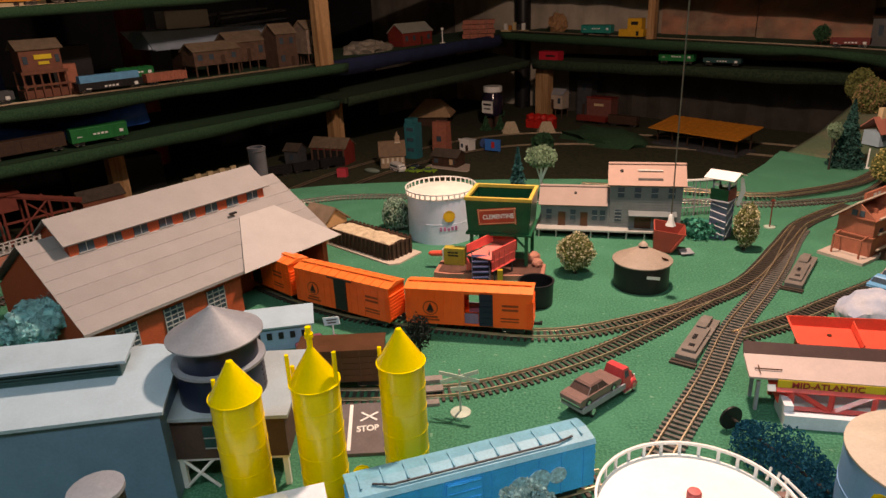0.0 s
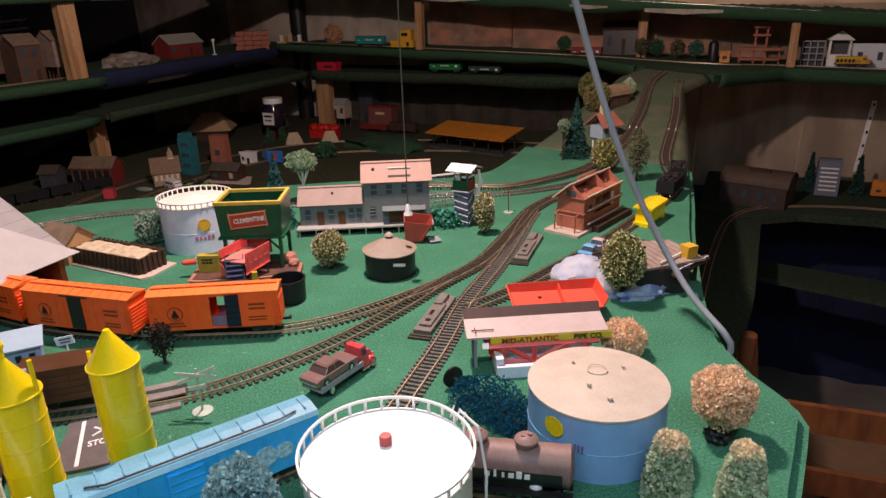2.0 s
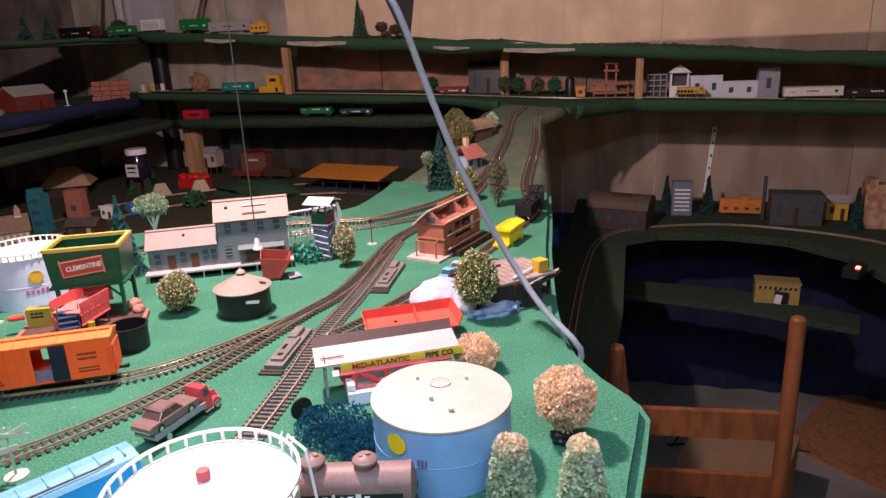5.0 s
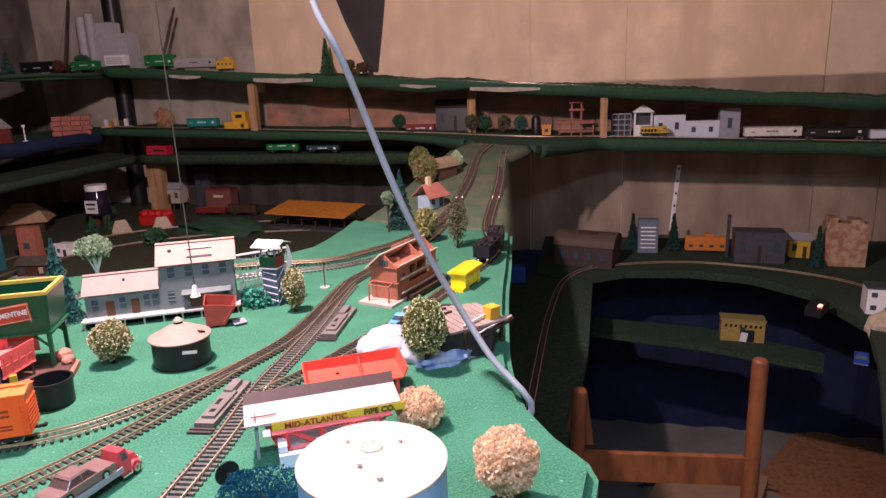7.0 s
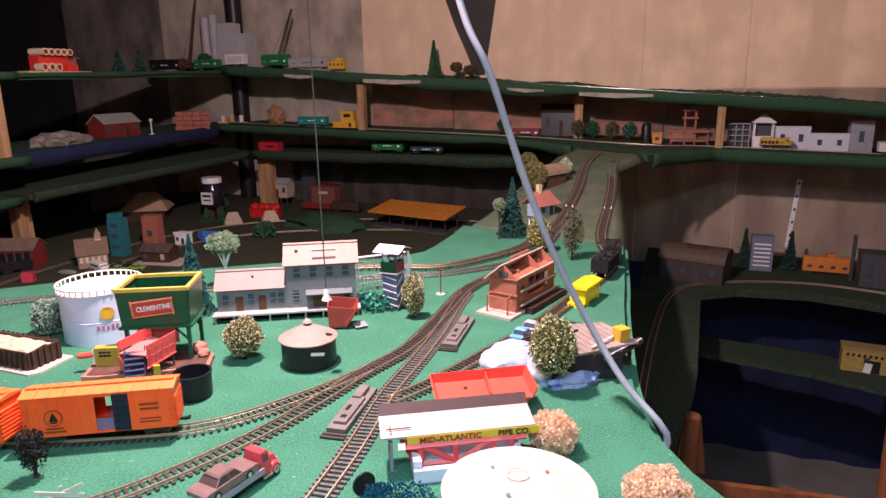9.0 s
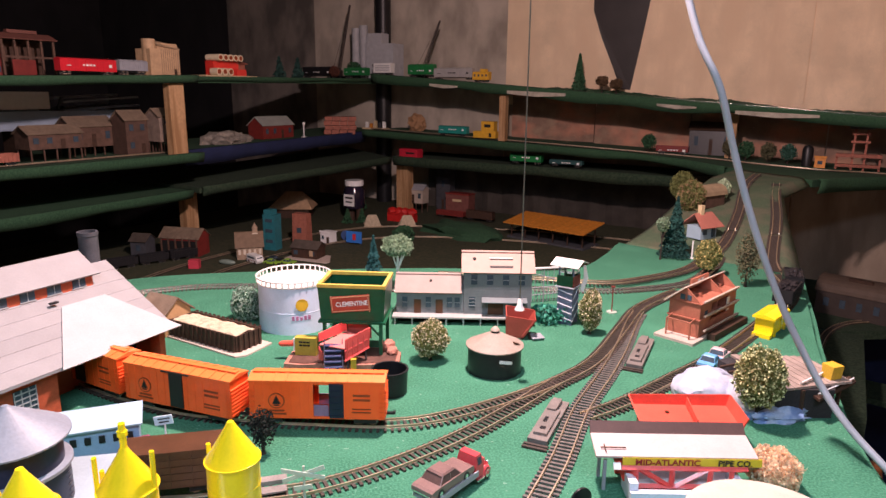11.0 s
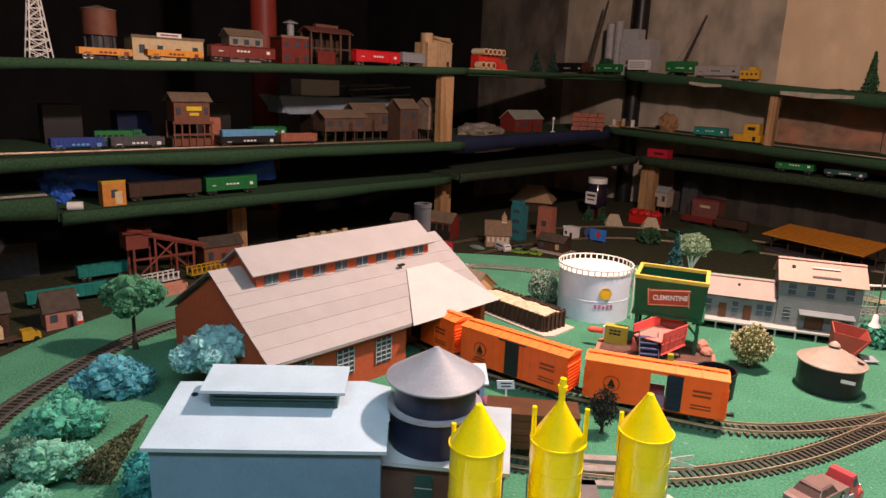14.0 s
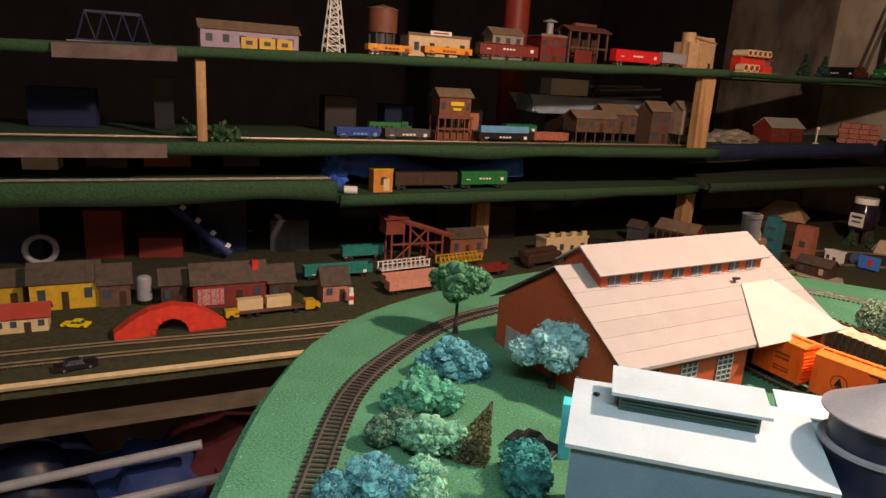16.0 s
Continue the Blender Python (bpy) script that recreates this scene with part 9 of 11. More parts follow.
po = spot("pipe_stack_shop", "red shop stacked with orange pipe ends", "toy shop", -2.08, 2.088, 0.400, LEFT)
P(po, "base", CREAM, box((0, 0, 0), (0.27, 0.08, 0.006)))
P(po, "shop", RED, box((0.0, 0.015, 0.006), (0.13, 0.045, 0.055)), box((0.06, -0.015, 0.006), (0.05, 0.03, 0.025)))
P(po, "hut", BRICK_DULL, box((0.085, 0.02, 0.006), (0.045, 0.04, 0.05)), slab([(0.055, -0.01, 0.056), (0.115, -0.01, 0.056), (0.115, 0.045, 0.07), (0.055, 0.045, 0.07)], 0.003))
PIPE_CREAM = mat("cream_pipe", (0.80, 0.66, 0.46), 0.5, 0.08, 60, 0.05)
for i in range(5):
    pp = P(po, "pipe", PIPE_CREAM, ("rod", (-0.055 + i * 0.026, -0.040, 0.074), (-0.055 + i * 0.026, 0.034, 0.074), 0.0125, 20), smooth=True)
    P(pp, "bore", INK_BROWN, ("rod", (-0.055 + i * 0.026, -0.0404, 0.074), (-0.055 + i * 0.026, -0.038, 0.074), 0.0085, 18))
for i in range(3):
    pp = P(po, "pipe", PIPE_CREAM, ("rod", (-0.066 + i * 0.030, -0.040, 0.020), (-0.066 + i * 0.030, 0.0, 0.020), 0.0138, 20), smooth=True)
    P(pp, "bore", INK_BROWN, ("rod", (-0.066 + i * 0.030, -0.0404, 0.020), (-0.066 + i * 0.030, -0.038, 0.020), 0.0095, 18))
# needle colour darkened for the shade these firs stand in
for b_ in (2.42, 2.54):
    x, y = rm(-2.1, b_)
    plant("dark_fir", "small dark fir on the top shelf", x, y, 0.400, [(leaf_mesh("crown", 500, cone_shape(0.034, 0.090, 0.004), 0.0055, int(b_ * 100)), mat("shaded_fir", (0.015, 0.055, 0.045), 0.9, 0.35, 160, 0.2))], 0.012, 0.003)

# back top shelf
TB = lambda a: top_b(a) + 0.005
wagon(-2.340, 2.975, 0.4175, BACK, 0.195, "box", BLACK, "black box car with white lettering in the corner", bars=INK_WHITE, H=0.042)
wagon(-2.090, 2.975, 0.4175, BACK, 0.143, "hopper", GREEN_PAINT, "green hopper car with a pale stripe", bars=INK_WHITE, H=0.034)
x, y = rm(-2.215, 2.95)
plant("corner_bush", "round rusty brown bush between the cars", x, y, 0.417, [(leaf_mesh("crown", 1500, ball_shape(0.026, 0.026, 0.034, 6.0, 0.3), 0.0028, 61), mat("rusty_leaf", (0.13, 0.045, 0.028), 0.9, 0.3, 160, 0.2))], 0.02, 0.003, category="bush")
x, y = rm(-2.150, 3.03)
plant("corner_bush", "dark olive bush behind the cars", x, y, 0.417, [(leaf_mesh("crown", 1500, ball_shape(0.036, 0.030, 0.055, 7.0, 0.3), 0.0030, 62), LEAF_GREEN)], 0.03, 0.003, category="bush")
sl = spot("concrete_silos", "pale grey grain elevator with round silos", "building", -2.06, 3.13, 0.414, BACK)
P(sl, "block", mat("pale_grey_block", (0.42, 0.43, 0.45), 0.6, 0.1, 40, 0.08), box((0.038, 0, 0), (0.170, 0.10, 0.178)))
P(sl, "upper_block", MATS["pale_grey_block"], box((-0.012, 0.01, 0.178), (0.088, 0.07, 0.055)))
for i in range(2):
    P(sl, "silo", MATS["pale_grey_block"], cyl((-0.132 + i * 0.049, -0.02, 0), 0.023, 0.262 + 0.012 * i, seg=24), smooth=True)
for k in range(3):
    P(sl, "wall_slot", GREY_DARK, box((0.000 + k * 0.045, -0.0508, 0.06), (0.010, 0.002, 0.018)))
wv = spot("white_crate_car", "white slatted crate car on the rails", "train car", -1.913, 2.965, TB(-1.913) - 0.005, BACK)
P(wv, "body", WHITE, box((0, 0, 0.012), (0.105, 0.034, 0.046)))
P(wv, "slat", GREY_MID, *[box((0, -0.0178, 0.02 + k * 0.008), (0.085, 0.0010, 0.003)) for k in range(4)])
P(wv, "underframe", BLACK, box((0, 0, 0.008), (0.10, 0.012, 0.004)))
for sx in (-1, 1):
    bogie(wv, sx * 0.03)
wagon(-1.695, 2.972, TB(-1.7), BACK, 0.145, "hopper", GREEN_PAINT, "dull green covered hopper car on the top shelf", bars=INK_WHITE, H=0.044)
wagon(-1.515, 2.968, TB(-1.53), BACK, 0.205, "hopper", mat("silver_grey_paint", (0.36, 0.35, 0.34), 0.45, 0.1, 60, 0.05), "silver-grey hopper car with dark lettering", bars=INK, H=0.038)
wagon(-1.367, 2.965, TB(-1.37), BACK, 0.082, "caboose", mat("amber_yellow", (0.66, 0.36, 0.03), 0.45, 0.1, 60, 0.05), "amber yellow caboose at the end of the train", H=0.032)
x, y = rm(-0.938, 3.07)
plant("shelf_fir", "dark fir tree with layered branches on shelf", x, y, top_b(-0.938), [(leaf_mesh("crown", 900, cone_shape(0.034, 0.150, 0.008, 13), 0.0055, 77), LEAF_GREEN)], 0.03, 0.003)
for a_, h_ in ((-0.835, 0.052), (-0.772, 0.042)):
    x, y = rm(a_, 3.08)
    plant("round_tree", "small round brown tree on the shelf", x, y, top_b(a_), [(leaf_mesh("crown", 420, ball_shape(0.026, 0.020, h_, a_, 0.2), 0.0060, int(-a_ * 100)), mat("brown_leaf", (0.10, 0.06, 0.03), 0.9, 0.3, 160, 0.2))], h_, 0.003)
for a0, a1, hh_ in ((-1.10, -0.55, 0.016), (-0.50, -0.18, 0.014), (0.0, 0.85, 0.020), (0.95, 1.6, 0.012)):
    bm = bmesh.new()
    for i in range(24):
        u = i / 23
        add_shape(bm, blob((a0 + (a1 - a0) * u, 3.17 + 0.02 * noise.noise(Vector((i * 0.7, a0, 0))), top_b(a0 + (a1 - a0) * u) - 0.006), 0.05, (1.0, 0.9, 0.25 + hh_ * 16 * math.sin(math.pi * u) * (0.7 + 0.4 * noise.noise(Vector((i * 0.5, a0, 3))))), 0.2, i + a0, 1))
    me = bpy.data.meshes.new("cloth_hill")
    bm.to_mesh(me)
    bm.free()
    me.materials.append(FELT_DARK)
    ob = tagged(new("cloth_hill", me), "low green cloth hill along the wall", "hill", kind="stuff")
    ob.matrix_basis = AB

# two cranes beside the grain elevator
for a_, da, h_, lab in ((-2.275, 0.080, 0.370, "dark model crane with a tall lattice boom"), (-1.752, 0.098, 0.270, "rusty model crane with a slanted lattice boom")):
    cn = spot("model_crane", lab, "crane", a_, 3.05, 0.4155 if a_ < -1.95 else top_b(a_) - 0.001, BACK)
    CRN = mat("dark_crane_paint", (0.045, 0.032, 0.026), 0.6, 0.2, 60, 0.1)
    P(cn, "track", BLACK, box((0, -0.018, 0), (0.070, 0.012, 0.014)), box((0, 0.018, 0), (0.070, 0.012, 0.014)), bev=0.002)
    P(cn, "cab", CRN, box((-0.008, 0, 0.014), (0.056, 0.044, 0.030)), bev=0.002)
    for sy in (-1, 1):
        for sz in (0, 1):
            P(cn, "boom_chord", CRN, rod((0.014 - 0.008 * sz, sy * 0.007, 0.030), (0.014 + da - 0.004 * sz, sy * 0.003, h_), 0.0020, 6))
    for k in range(14):
        u, v = k / 14, (k + 1) / 14
        P(cn, "lattice", CRN, rod((0.014 + da * u, -0.007 + 0.004 * u, 0.030 + (h_ - 0.030) * u), (0.006 + da * v, 0.007 - 0.004 * v, 0.030 + (h_ - 0.030) * v), 0.0010, 5))
    P(cn, "stay_line", BLACK, rod((-0.030, 0, 0.044), (0.014 + da, 0, h_), 0.0007, 5))

# middle shelf along the side
wagon(-2.09, 0.620, ML, LEFT, 0.140, "loco", GREEN_PAINT, "green diesel engine with yellow trim", bars=YELLOW_DULL)
wagon(-1.98, 0.482, ML, LEFT, 0.126, "gon", BLUE_PAINT, "dark blue gondola on the middle shelf", bars=SKY_PAINT, H=0.022)
wagon(-1.98, 0.630, ML, LEFT, 0.140, "gon", GREY_DARK, "black gondola with white lettering", bars=INK_WHITE, H=0.022)
bm_ = spot("brown_mill", "tall red-brown trestle mill with yellow sign", "building", -2.04, 0.800, 0.129, LEFT)
RB = mat("red_brown_timber", (0.17, 0.06, 0.035), 0.65, 0.15, 60, 0.1)
for i in range(6):
    for sy in (-1, 1):
        P(bm_, "trestle_leg", RB, box((-0.055 + i * 0.022, sy * 0.03, 0), (0.004, 0.004, 0.075)))
P(bm_, "beam", RB, box((0, -0.033, 0.035), (0.12, 0.004, 0.006)))
P(bm_, "beam", RB, box((0, -0.033, 0.068), (0.12, 0.006, 0.008)))
P(bm_, "base", RB, box((0, 0, 0.004), (0.12, 0.05, 0.022)))
P(bm_, "house", MATS["red_brown_timber"], box((0.0, 0, 0.075), (0.105, 0.055, 0.060)))
P(bm_, "roof", ROOF_TAUPE, slab([(-0.06, -0.036, 0.133), (0.06, -0.036, 0.133), (0.06, 0, 0.158), (-0.06, 0, 0.158)], 0.003), slab([(-0.06, 0.036, 0.133), (0.06, 0.036, 0.133), (0.06, 0, 0.158), (-0.06, 0, 0.158)], 0.003))
P(bm_, "sign", SIGN_YELLOW, box((0.005, -0.0300, 0.106), (0.045, 0.003, 0.012)), box((0.005, -0.0300, 0.092), (0.028, 0.003, 0.008)))
P(bm_, "window", WINDOW, box((-0.04, -0.0285, 0.095), (0.012, 0.002, 0.02)), box((0.042, -0.0285, 0.095), (0.010, 0.002, 0.02)))
P(bm_, "annex", BRICK_ORANGE, box((0.075, 0.01, 0.0), (0.035, 0.04, 0.085)))
wagon(-1.98, 0.955, ML - 0.002, LEFT, 0.185, "gon", BLACK, "black gondola carrying a blue load", bars=INK_WHITE, H=0.020)
solid("blue_load", "light blue engine shell lying in a gondola", "load", SKY_PAINT, ext([(-0.012, 0), (0.012, 0), (0.012, 0.032), (0.008, 0.037), (-0.008, 0.037), (-0.012, 0.032)], -0.085, 0.085), at=AB @ pose(-1.98, 0.955, ML + 0.0115, 0, 0, 90), bev=0.001)
wagon(-1.98, 1.125, ML - 0.002, LEFT, 0.130, "gon", BRICK_DULL, "dull red gondola on the middle shelf", H=0.024)
wagon(-2.10, 1.085, ML + 0.0, LEFT, 0.120, "hopper", GREEN_PAINT, "green hopper car behind the gondolas", bars=INK_WHITE)
house(-2.03, 1.320, 0.129, LEFT, 0.165, 0.075, 0.088, FRAME_BROWN, ROOF_TAUPE, "weathered brown trestle barn with taupe roof", rise=0.022, windows=4, stilt=0.040)
house(-2.13, 1.505, 0.129, LEFT, 0.150, 0.085, 0.100, FRAME_BROWN, ROOF_TAUPE, "weathered brown mine barn with taupe roof", rise=0.030, windows=3, stilt=0.030)
house(-2.05, 1.615, 0.129, LEFT, 0.085, 0.075, 0.120, mat("rust_board", (0.10, 0.056, 0.040), 0.75, 0.2, 60, 0.15), ROOF_TAUPE, "tall rusty mine barn under a taupe roof", rise=0.030, windows=2, rows=2)
house(-2.02, 1.715, 0.129, LEFT, 0.060, 0.07, 0.130, mat("pale_weathered_board", (0.26, 0.19, 0.15), 0.75, 0.2, 60, 0.15), ROOF_TAUPE, "narrow weathered mine tower on a lattice", rise=0.026, windows=1, rows=2, stilt=0.04)
bo = spot("model_boat", "large grey-blue model boat resting behind the barns", "boat", -2.27, 1.50, 0.129, LEFT)
P(bo, "hull", mat("grey_blue_hull", (0.32, 0.40, 0.50), 0.5, 0.1, 20, 0.06), *[("slab", [(-0.28, -0.05, 0.09), (0.20, -0.07, 0.09), (0.20, -0.085, 0.145), (-0.32, -0.07, 0.15)], 0.006), ("slab", [(-0.28, 0.05, 0.09), (0.20, 0.07, 0.09), (0.20, 0.085, 0.145), (-0.32, 0.07, 0.15)], 0.006), box((-0.03, 0, 0.085), (0.48, 0.11, 0.010)), box((0.2, 0, 0.09), (0.01, 0.14, 0.055)), box((-0.29, 0, 0.09), (0.01, 0.11, 0.055))])
P(bo, "cradle", COCOA, box((-0.15, 0, 0), (0.02, 0.12, 0.085)), box((0.12, 0, 0), (0.02, 0.12, 0.085)))
P(bo, "deckhouse", WHITE, box((-0.115, 0.02, 0.150), (0.165, 0.07, 0.058)), label="white boxy deckhouse", bev=0.003)
P(bo, "foredeck", mat("dull_blue_deck", (0.13, 0.18, 0.27), 0.5, 0.15, 20, 0.06), slab([(-0.02, -0.075, 0.150), (0.26, -0.085, 0.168), (0.26, 0.085, 0.168), (-0.02, 0.075, 0.150)], 0.008))
P(bo, "rail", GREY_MID, rod((-0.02, -0.07, 0.175), (0.26, -0.08, 0.192), 0.004, 6), rod((-0.02, 0.05, 0.185), (0.22, -0.02, 0.200), 0.005, 6))
P(bo, "deck_gear", GREY_DARK, box((0.06, 0.0, 0.10), (0.10, 0.05, 0.06)), rod((-0.02, 0, 0.1), (0.02, 0, 0.19), 0.006, 8), rod((0.1, 0.02, 0.15), (0.17, -0.03, 0.17), 0.005, 8))
h = house(-2.17, 2.425, 0.138, LEFT, 0.195, 0.09, 0.062, MAROON, mat("grey_green_roof", (0.30, 0.31, 0.28), 0.7, 0.1, 60, 0.1), "dull red shed with a grey roof", rise=0.035, windows=4)
solid("gravel_hill", "pale gravel heap in the shelf corner", "rock", mat("pale_gravel", (0.27, 0.24, 0.20), 0.9, 0.25, 90, 0.5), blob((0, 0, 0.0), 0.09, (1.2, 0.9, 0.5), 0.4, 4, 3), blob((0.10, 0.02, 0.0), 0.06, (1.2, 0.9, 0.5), 0.4, 6, 3), at=AB @ pose(-2.15, 2.12, 0.135, 0, 0, 90))
bst = spot("brick_stack", "stack of dull red model bricks", "bricks", -2.050, 2.777, 0.1447, BACK + 38)
for k in range(4):
    for j in range(4):
        P(bst, "brick", BRICK_DULL, box((-0.06 + j * 0.0385 + 0.006 * (k % 2), 0, k * 0.0215), (0.0365, 0.06, 0.0195)))
wp = spot("crate_row", "row of small white, amber and dark crates", "crates", -1.985, 2.99, 0.160, BACK)
P(wp, "board", CREAM, box((0, 0, 0), (0.15, 0.03, 0.008)))
for i in range(5):
    P(wp, "crate", (WHITE, AMBER, CREAM, GREY_DARK, WHITE)[i], box((-0.055 + i * 0.027, 0, 0.008), (0.014, 0.012, (0.030, 0.022, 0.036, 0.026, 0.032)[i])), bev=0.001)
solid("tan_rock", "rough tan rock on the middle shelf", "rock", mat("tan_rock", (0.36, 0.20, 0.10), 0.9, 0.2, 40, 0.4), blob((0, 0, 0.035), 0.05, (0.9, 0.7, 1.0), 0.4, 9, 3), at=AB @ pose(-1.80, 3.10, 0.157, 0, 0, 0))
sg2 = spot("mast_sign", "thin white signal mast on a base", "signal", -2.05, 2.51, 0.139, BACK)
P(sg2, "mast", WHITE, rod((0, 0, 0), (0, 0, 0.065), 0.003, 8), cyl((0, 0, 0), 0.012, 0.006, seg=14), cyl((0, 0, 0.06), 0.007, 0.01, seg=10))

# coal cars standing on the siding at the foot of the ramp
for x0, y0, r0 in ((0.868, 1.047, 44), (0.932, 1.122, 57)):
    cc = wagon(CR * x0 - SR * y0, SR * x0 + CR * y0, 0.0050, r0, 0.078, "gon", BLACK, "black open coal car on the siding track", H=0.022, group="black coal cars")
    P(cc, "coal_load", mat("coal_lumps", (0.016, 0.014, 0.016), 0.6, 0.4, 200, 0.5), blob((0, 0, 0.029), 0.0125, (2.7, 1.05, 0.75), 0.5, r0, 4))

# back middle shelf
yl = spot("yellow_switcher", "yellow boxy cab engine on the back shelf", "train engine", -1.328, 2.945, mid_b(-1.328), BACK)
P(yl, "body", mat("amber_yellow", (0.66, 0.36, 0.03), 0.45, 0.1, 60, 0.05), box((0, 0, 0.008), (0.115, 0.040, 0.030)), box((0.015, 0, 0.038), (0.065, 0.038, 0.045)), bev=0.002)
P(yl, "window", INK, box((0.015, -0.0196, 0.056), (0.032, 0.0014, 0.014)), box((0.030, -0.0205, 0.012), (0.012, 0.0014, 0.018)))
P(yl, "frame", BLACK, box((0, 0, 0.0), (0.11, 0.03, 0.008)))
wagon(-1.500, 2.945, mid_b(-1.5) + 0.005, BACK, 0.150, "box", TEAL, "teal box car beside the yellow cab engine", bars=INK_WHITE, H=0.030)
wagon(-0.487, 2.945, mid_b(-0.487) + 0.005, BACK, 0.125, "gon", MAROON, "dark maroon gondola on the back shelf", H=0.022, bars=INK_WHITE)
house(-0.366, 3.14, mid_b(-0.366), BACK, 0.175, 0.08, 0.105, MATS["black_plastic"], COCOA, "dark unlit freight house by the wall", rise=0.030, windows=3)
for a_, c_, s_ in ((-0.60, LEAF_GREEN, 1), (-0.22, LEAF_GREEN, 2), (-0.14, MATS["dry_brown_olive_leaf"], 3), (-0.07, MATS["grey_lichen"], 4), (-0.28, MATS["dry_brown_olive_leaf"], 5)):
    x, y = rm(a_, 3.02)
    plant("shelf_tree", "small scrubby tree on the back shelf", x, y, mid_back(a_), [(leaf_mesh("crown", 1300, ball_shape(0.030, 0.032, 0.044, s_, 0.15), 0.0030, 90 + s_), c_)], 0.04, 0.003)
solid("black_silo", "black rounded silo on the back shelf", "silo", BLACK, lathe((0, 0, 0), [(0.019, 0), (0.019, 0.065), (0.013, 0.076), (0, 0.080)], 20), at=AB @ pose(-0.004, 2.99, mid_back(0), 0, 0, 0), smooth=True)
h = house(0.040, 2.985, mid_back(0.040), BACK, 0.036, 0.03, 0.036, AMBER, AMBER, "small yellow signal cabin", flat=True, windows=1, door=False)
cr = spot("red_gantry", "dull red timber loading gantry", "gantry", 0.160, 2.985, mid_back(0.16), BACK)
for sx in (-1, -0.4, 0.4, 1):
    P(cr, "upright", BRICK_DULL, box((sx * 0.048 if abs(sx) < 1 else sx * 0.068, 0.01, 0), (0.007, 0.007, 0.150 if abs(sx) < 1 else 0.06)))
P(cr, "beam", BRICK_DULL, box((0, 0.005, 0.048), (0.145, 0.03, 0.012)), box((0, 0.005, 0.10), (0.06, 0.02, 0.008)), box((0, 0.005, 0.13), (0.06, 0.02, 0.008)), box((0, 0.01, 0.012), (0.14, 0.03, 0.010)))
P(cr, "hopper", GREY_DARK, lathe((0.0, 0.01, 0.150), [(0.036, 0), (0.042, 0.006), (0.03, 0.018), (0, 0.02)], 16))
gf = spot("grey_frame_works", "grey open steel frame works", "building", 0.340, 3.01, mid_back(0.34), BACK)
for i in range(4):
    P(gf, "upright", GREY_MID, box((-0.036 + i * 0.024, -0.01, 0), (0.004, 0.004, 0.09)))
P(gf, "rail", GREY_MID, *[box((0, -0.01, 0.02 + k * 0.022), (0.08, 0.004, 0.004)) for k in range(4)])
P(gf, "panel", GREY_DARK, box((0, 0.012, 0), (0.08, 0.006, 0.085)))
wtw = spot("white_tower_house", "white tower with open top and pyramid roof", "building", 0.424, 3.01, mid_back(0.424), BACK)
P(wtw, "post", WHITE, *[box((sx * 0.032, sy * 0.02, 0.0), (0.005, 0.005, 0.098)) for sx in (-1, 1) for sy in (-1, 1)])
P(wtw, "wall", WHITE, box((0, 0, 0), (0.066, 0.044, 0.045)))
# dark panel stands in for the shade inside the open top
P(wtw, "shade_panel", GREY_DARK, box((0, 0.012, 0.045), (0.055, 0.006, 0.045)))
P(wtw, "roof", WHITE, slab([(-0.042, -0.030, 0.097), (0.042, -0.030, 0.097), (0, 0, 0.128)], 0.003), slab([(-0.042, 0.030, 0.097), (0.042, 0.030, 0.097), (0, 0, 0.128)], 0.003), slab([(-0.042, -0.030, 0.097), (-0.042, 0.030, 0.097), (0, 0, 0.128)], 0.003), slab([(0.042, -0.030, 0.097), (0.042, 0.030, 0.097), (0, 0, 0.128)], 0.003))
for a_, L_, H_ in ((0.524, 0.125, 0.078), (0.652, 0.130, 0.058)):
    h = house(a_, 3.035, mid_back(a_), BACK, L_, 0.05, H_, PALE, PALE, "pale lilac factory block on the back shelf", flat=True, windows=2, over=0.0, door=False)
wagon(0.465, 2.950, mid_b(0.465) + 0.005, BACK, 0.112, "loco", YELLOW_DULL, "yellow and black diesel engine", bars=BLACK, H=0.026)
house(0.753, 3.03, mid_back(0.753), BACK, 0.075, 0.05, 0.108, GREY_MID, GREY_MID, "grey slab tower with a round window", flat=True, windows=1, over=0.0, door=False)
wagon(0.895, 2.945, mid_b(0.895) + 0.005, BACK, 0.200, "box", mat("off_white_car", (0.66, 0.62, 0.56), 0.5, 0.1, 60, 0.05), "off-white box car with dark lettering", bars=INK, H=0.030)
wagon(1.110, 2.945, mid_b(1.11) + 0.005, BACK, 0.215, "hopper", BLACK, "black hopper car on the back shelf", bars=INK_WHITE)
wagon(1.300, 2.945, mid_b(1.30) + 0.005, BACK, 0.140, "box", PALE, "pale grey box car on the back shelf", H=0.026)
rb = spot("red_box", "small crimson cardboard box on the low shelf", "box", -1.725, 2.92, 0.0365, BACK)
P(rb, "carton", mat("crimson_card", (0.50, 0.02, 0.04), 0.5, 0.08, 60, 0.04), box((0, 0, 0), (0.105, 0.05, 0.042)), bev=0.001)
P(rb, "lettering_bar", INK, box((0.01, -0.0258, 0.018), (0.05, 0.001, 0.008)))
wagon(-1.12, 2.945, 0.0395, BACK, 0.150, "box", GREEN_PAINT, "dark green box car on the low back shelf", bars=INK_WHITE, H=0.026)
wagon(-0.93, 2.945, 0.039, BACK, 0.150, "gon", TEAL_DARK, "dark teal gondola on the low back shelf", bars=INK_WHITE)

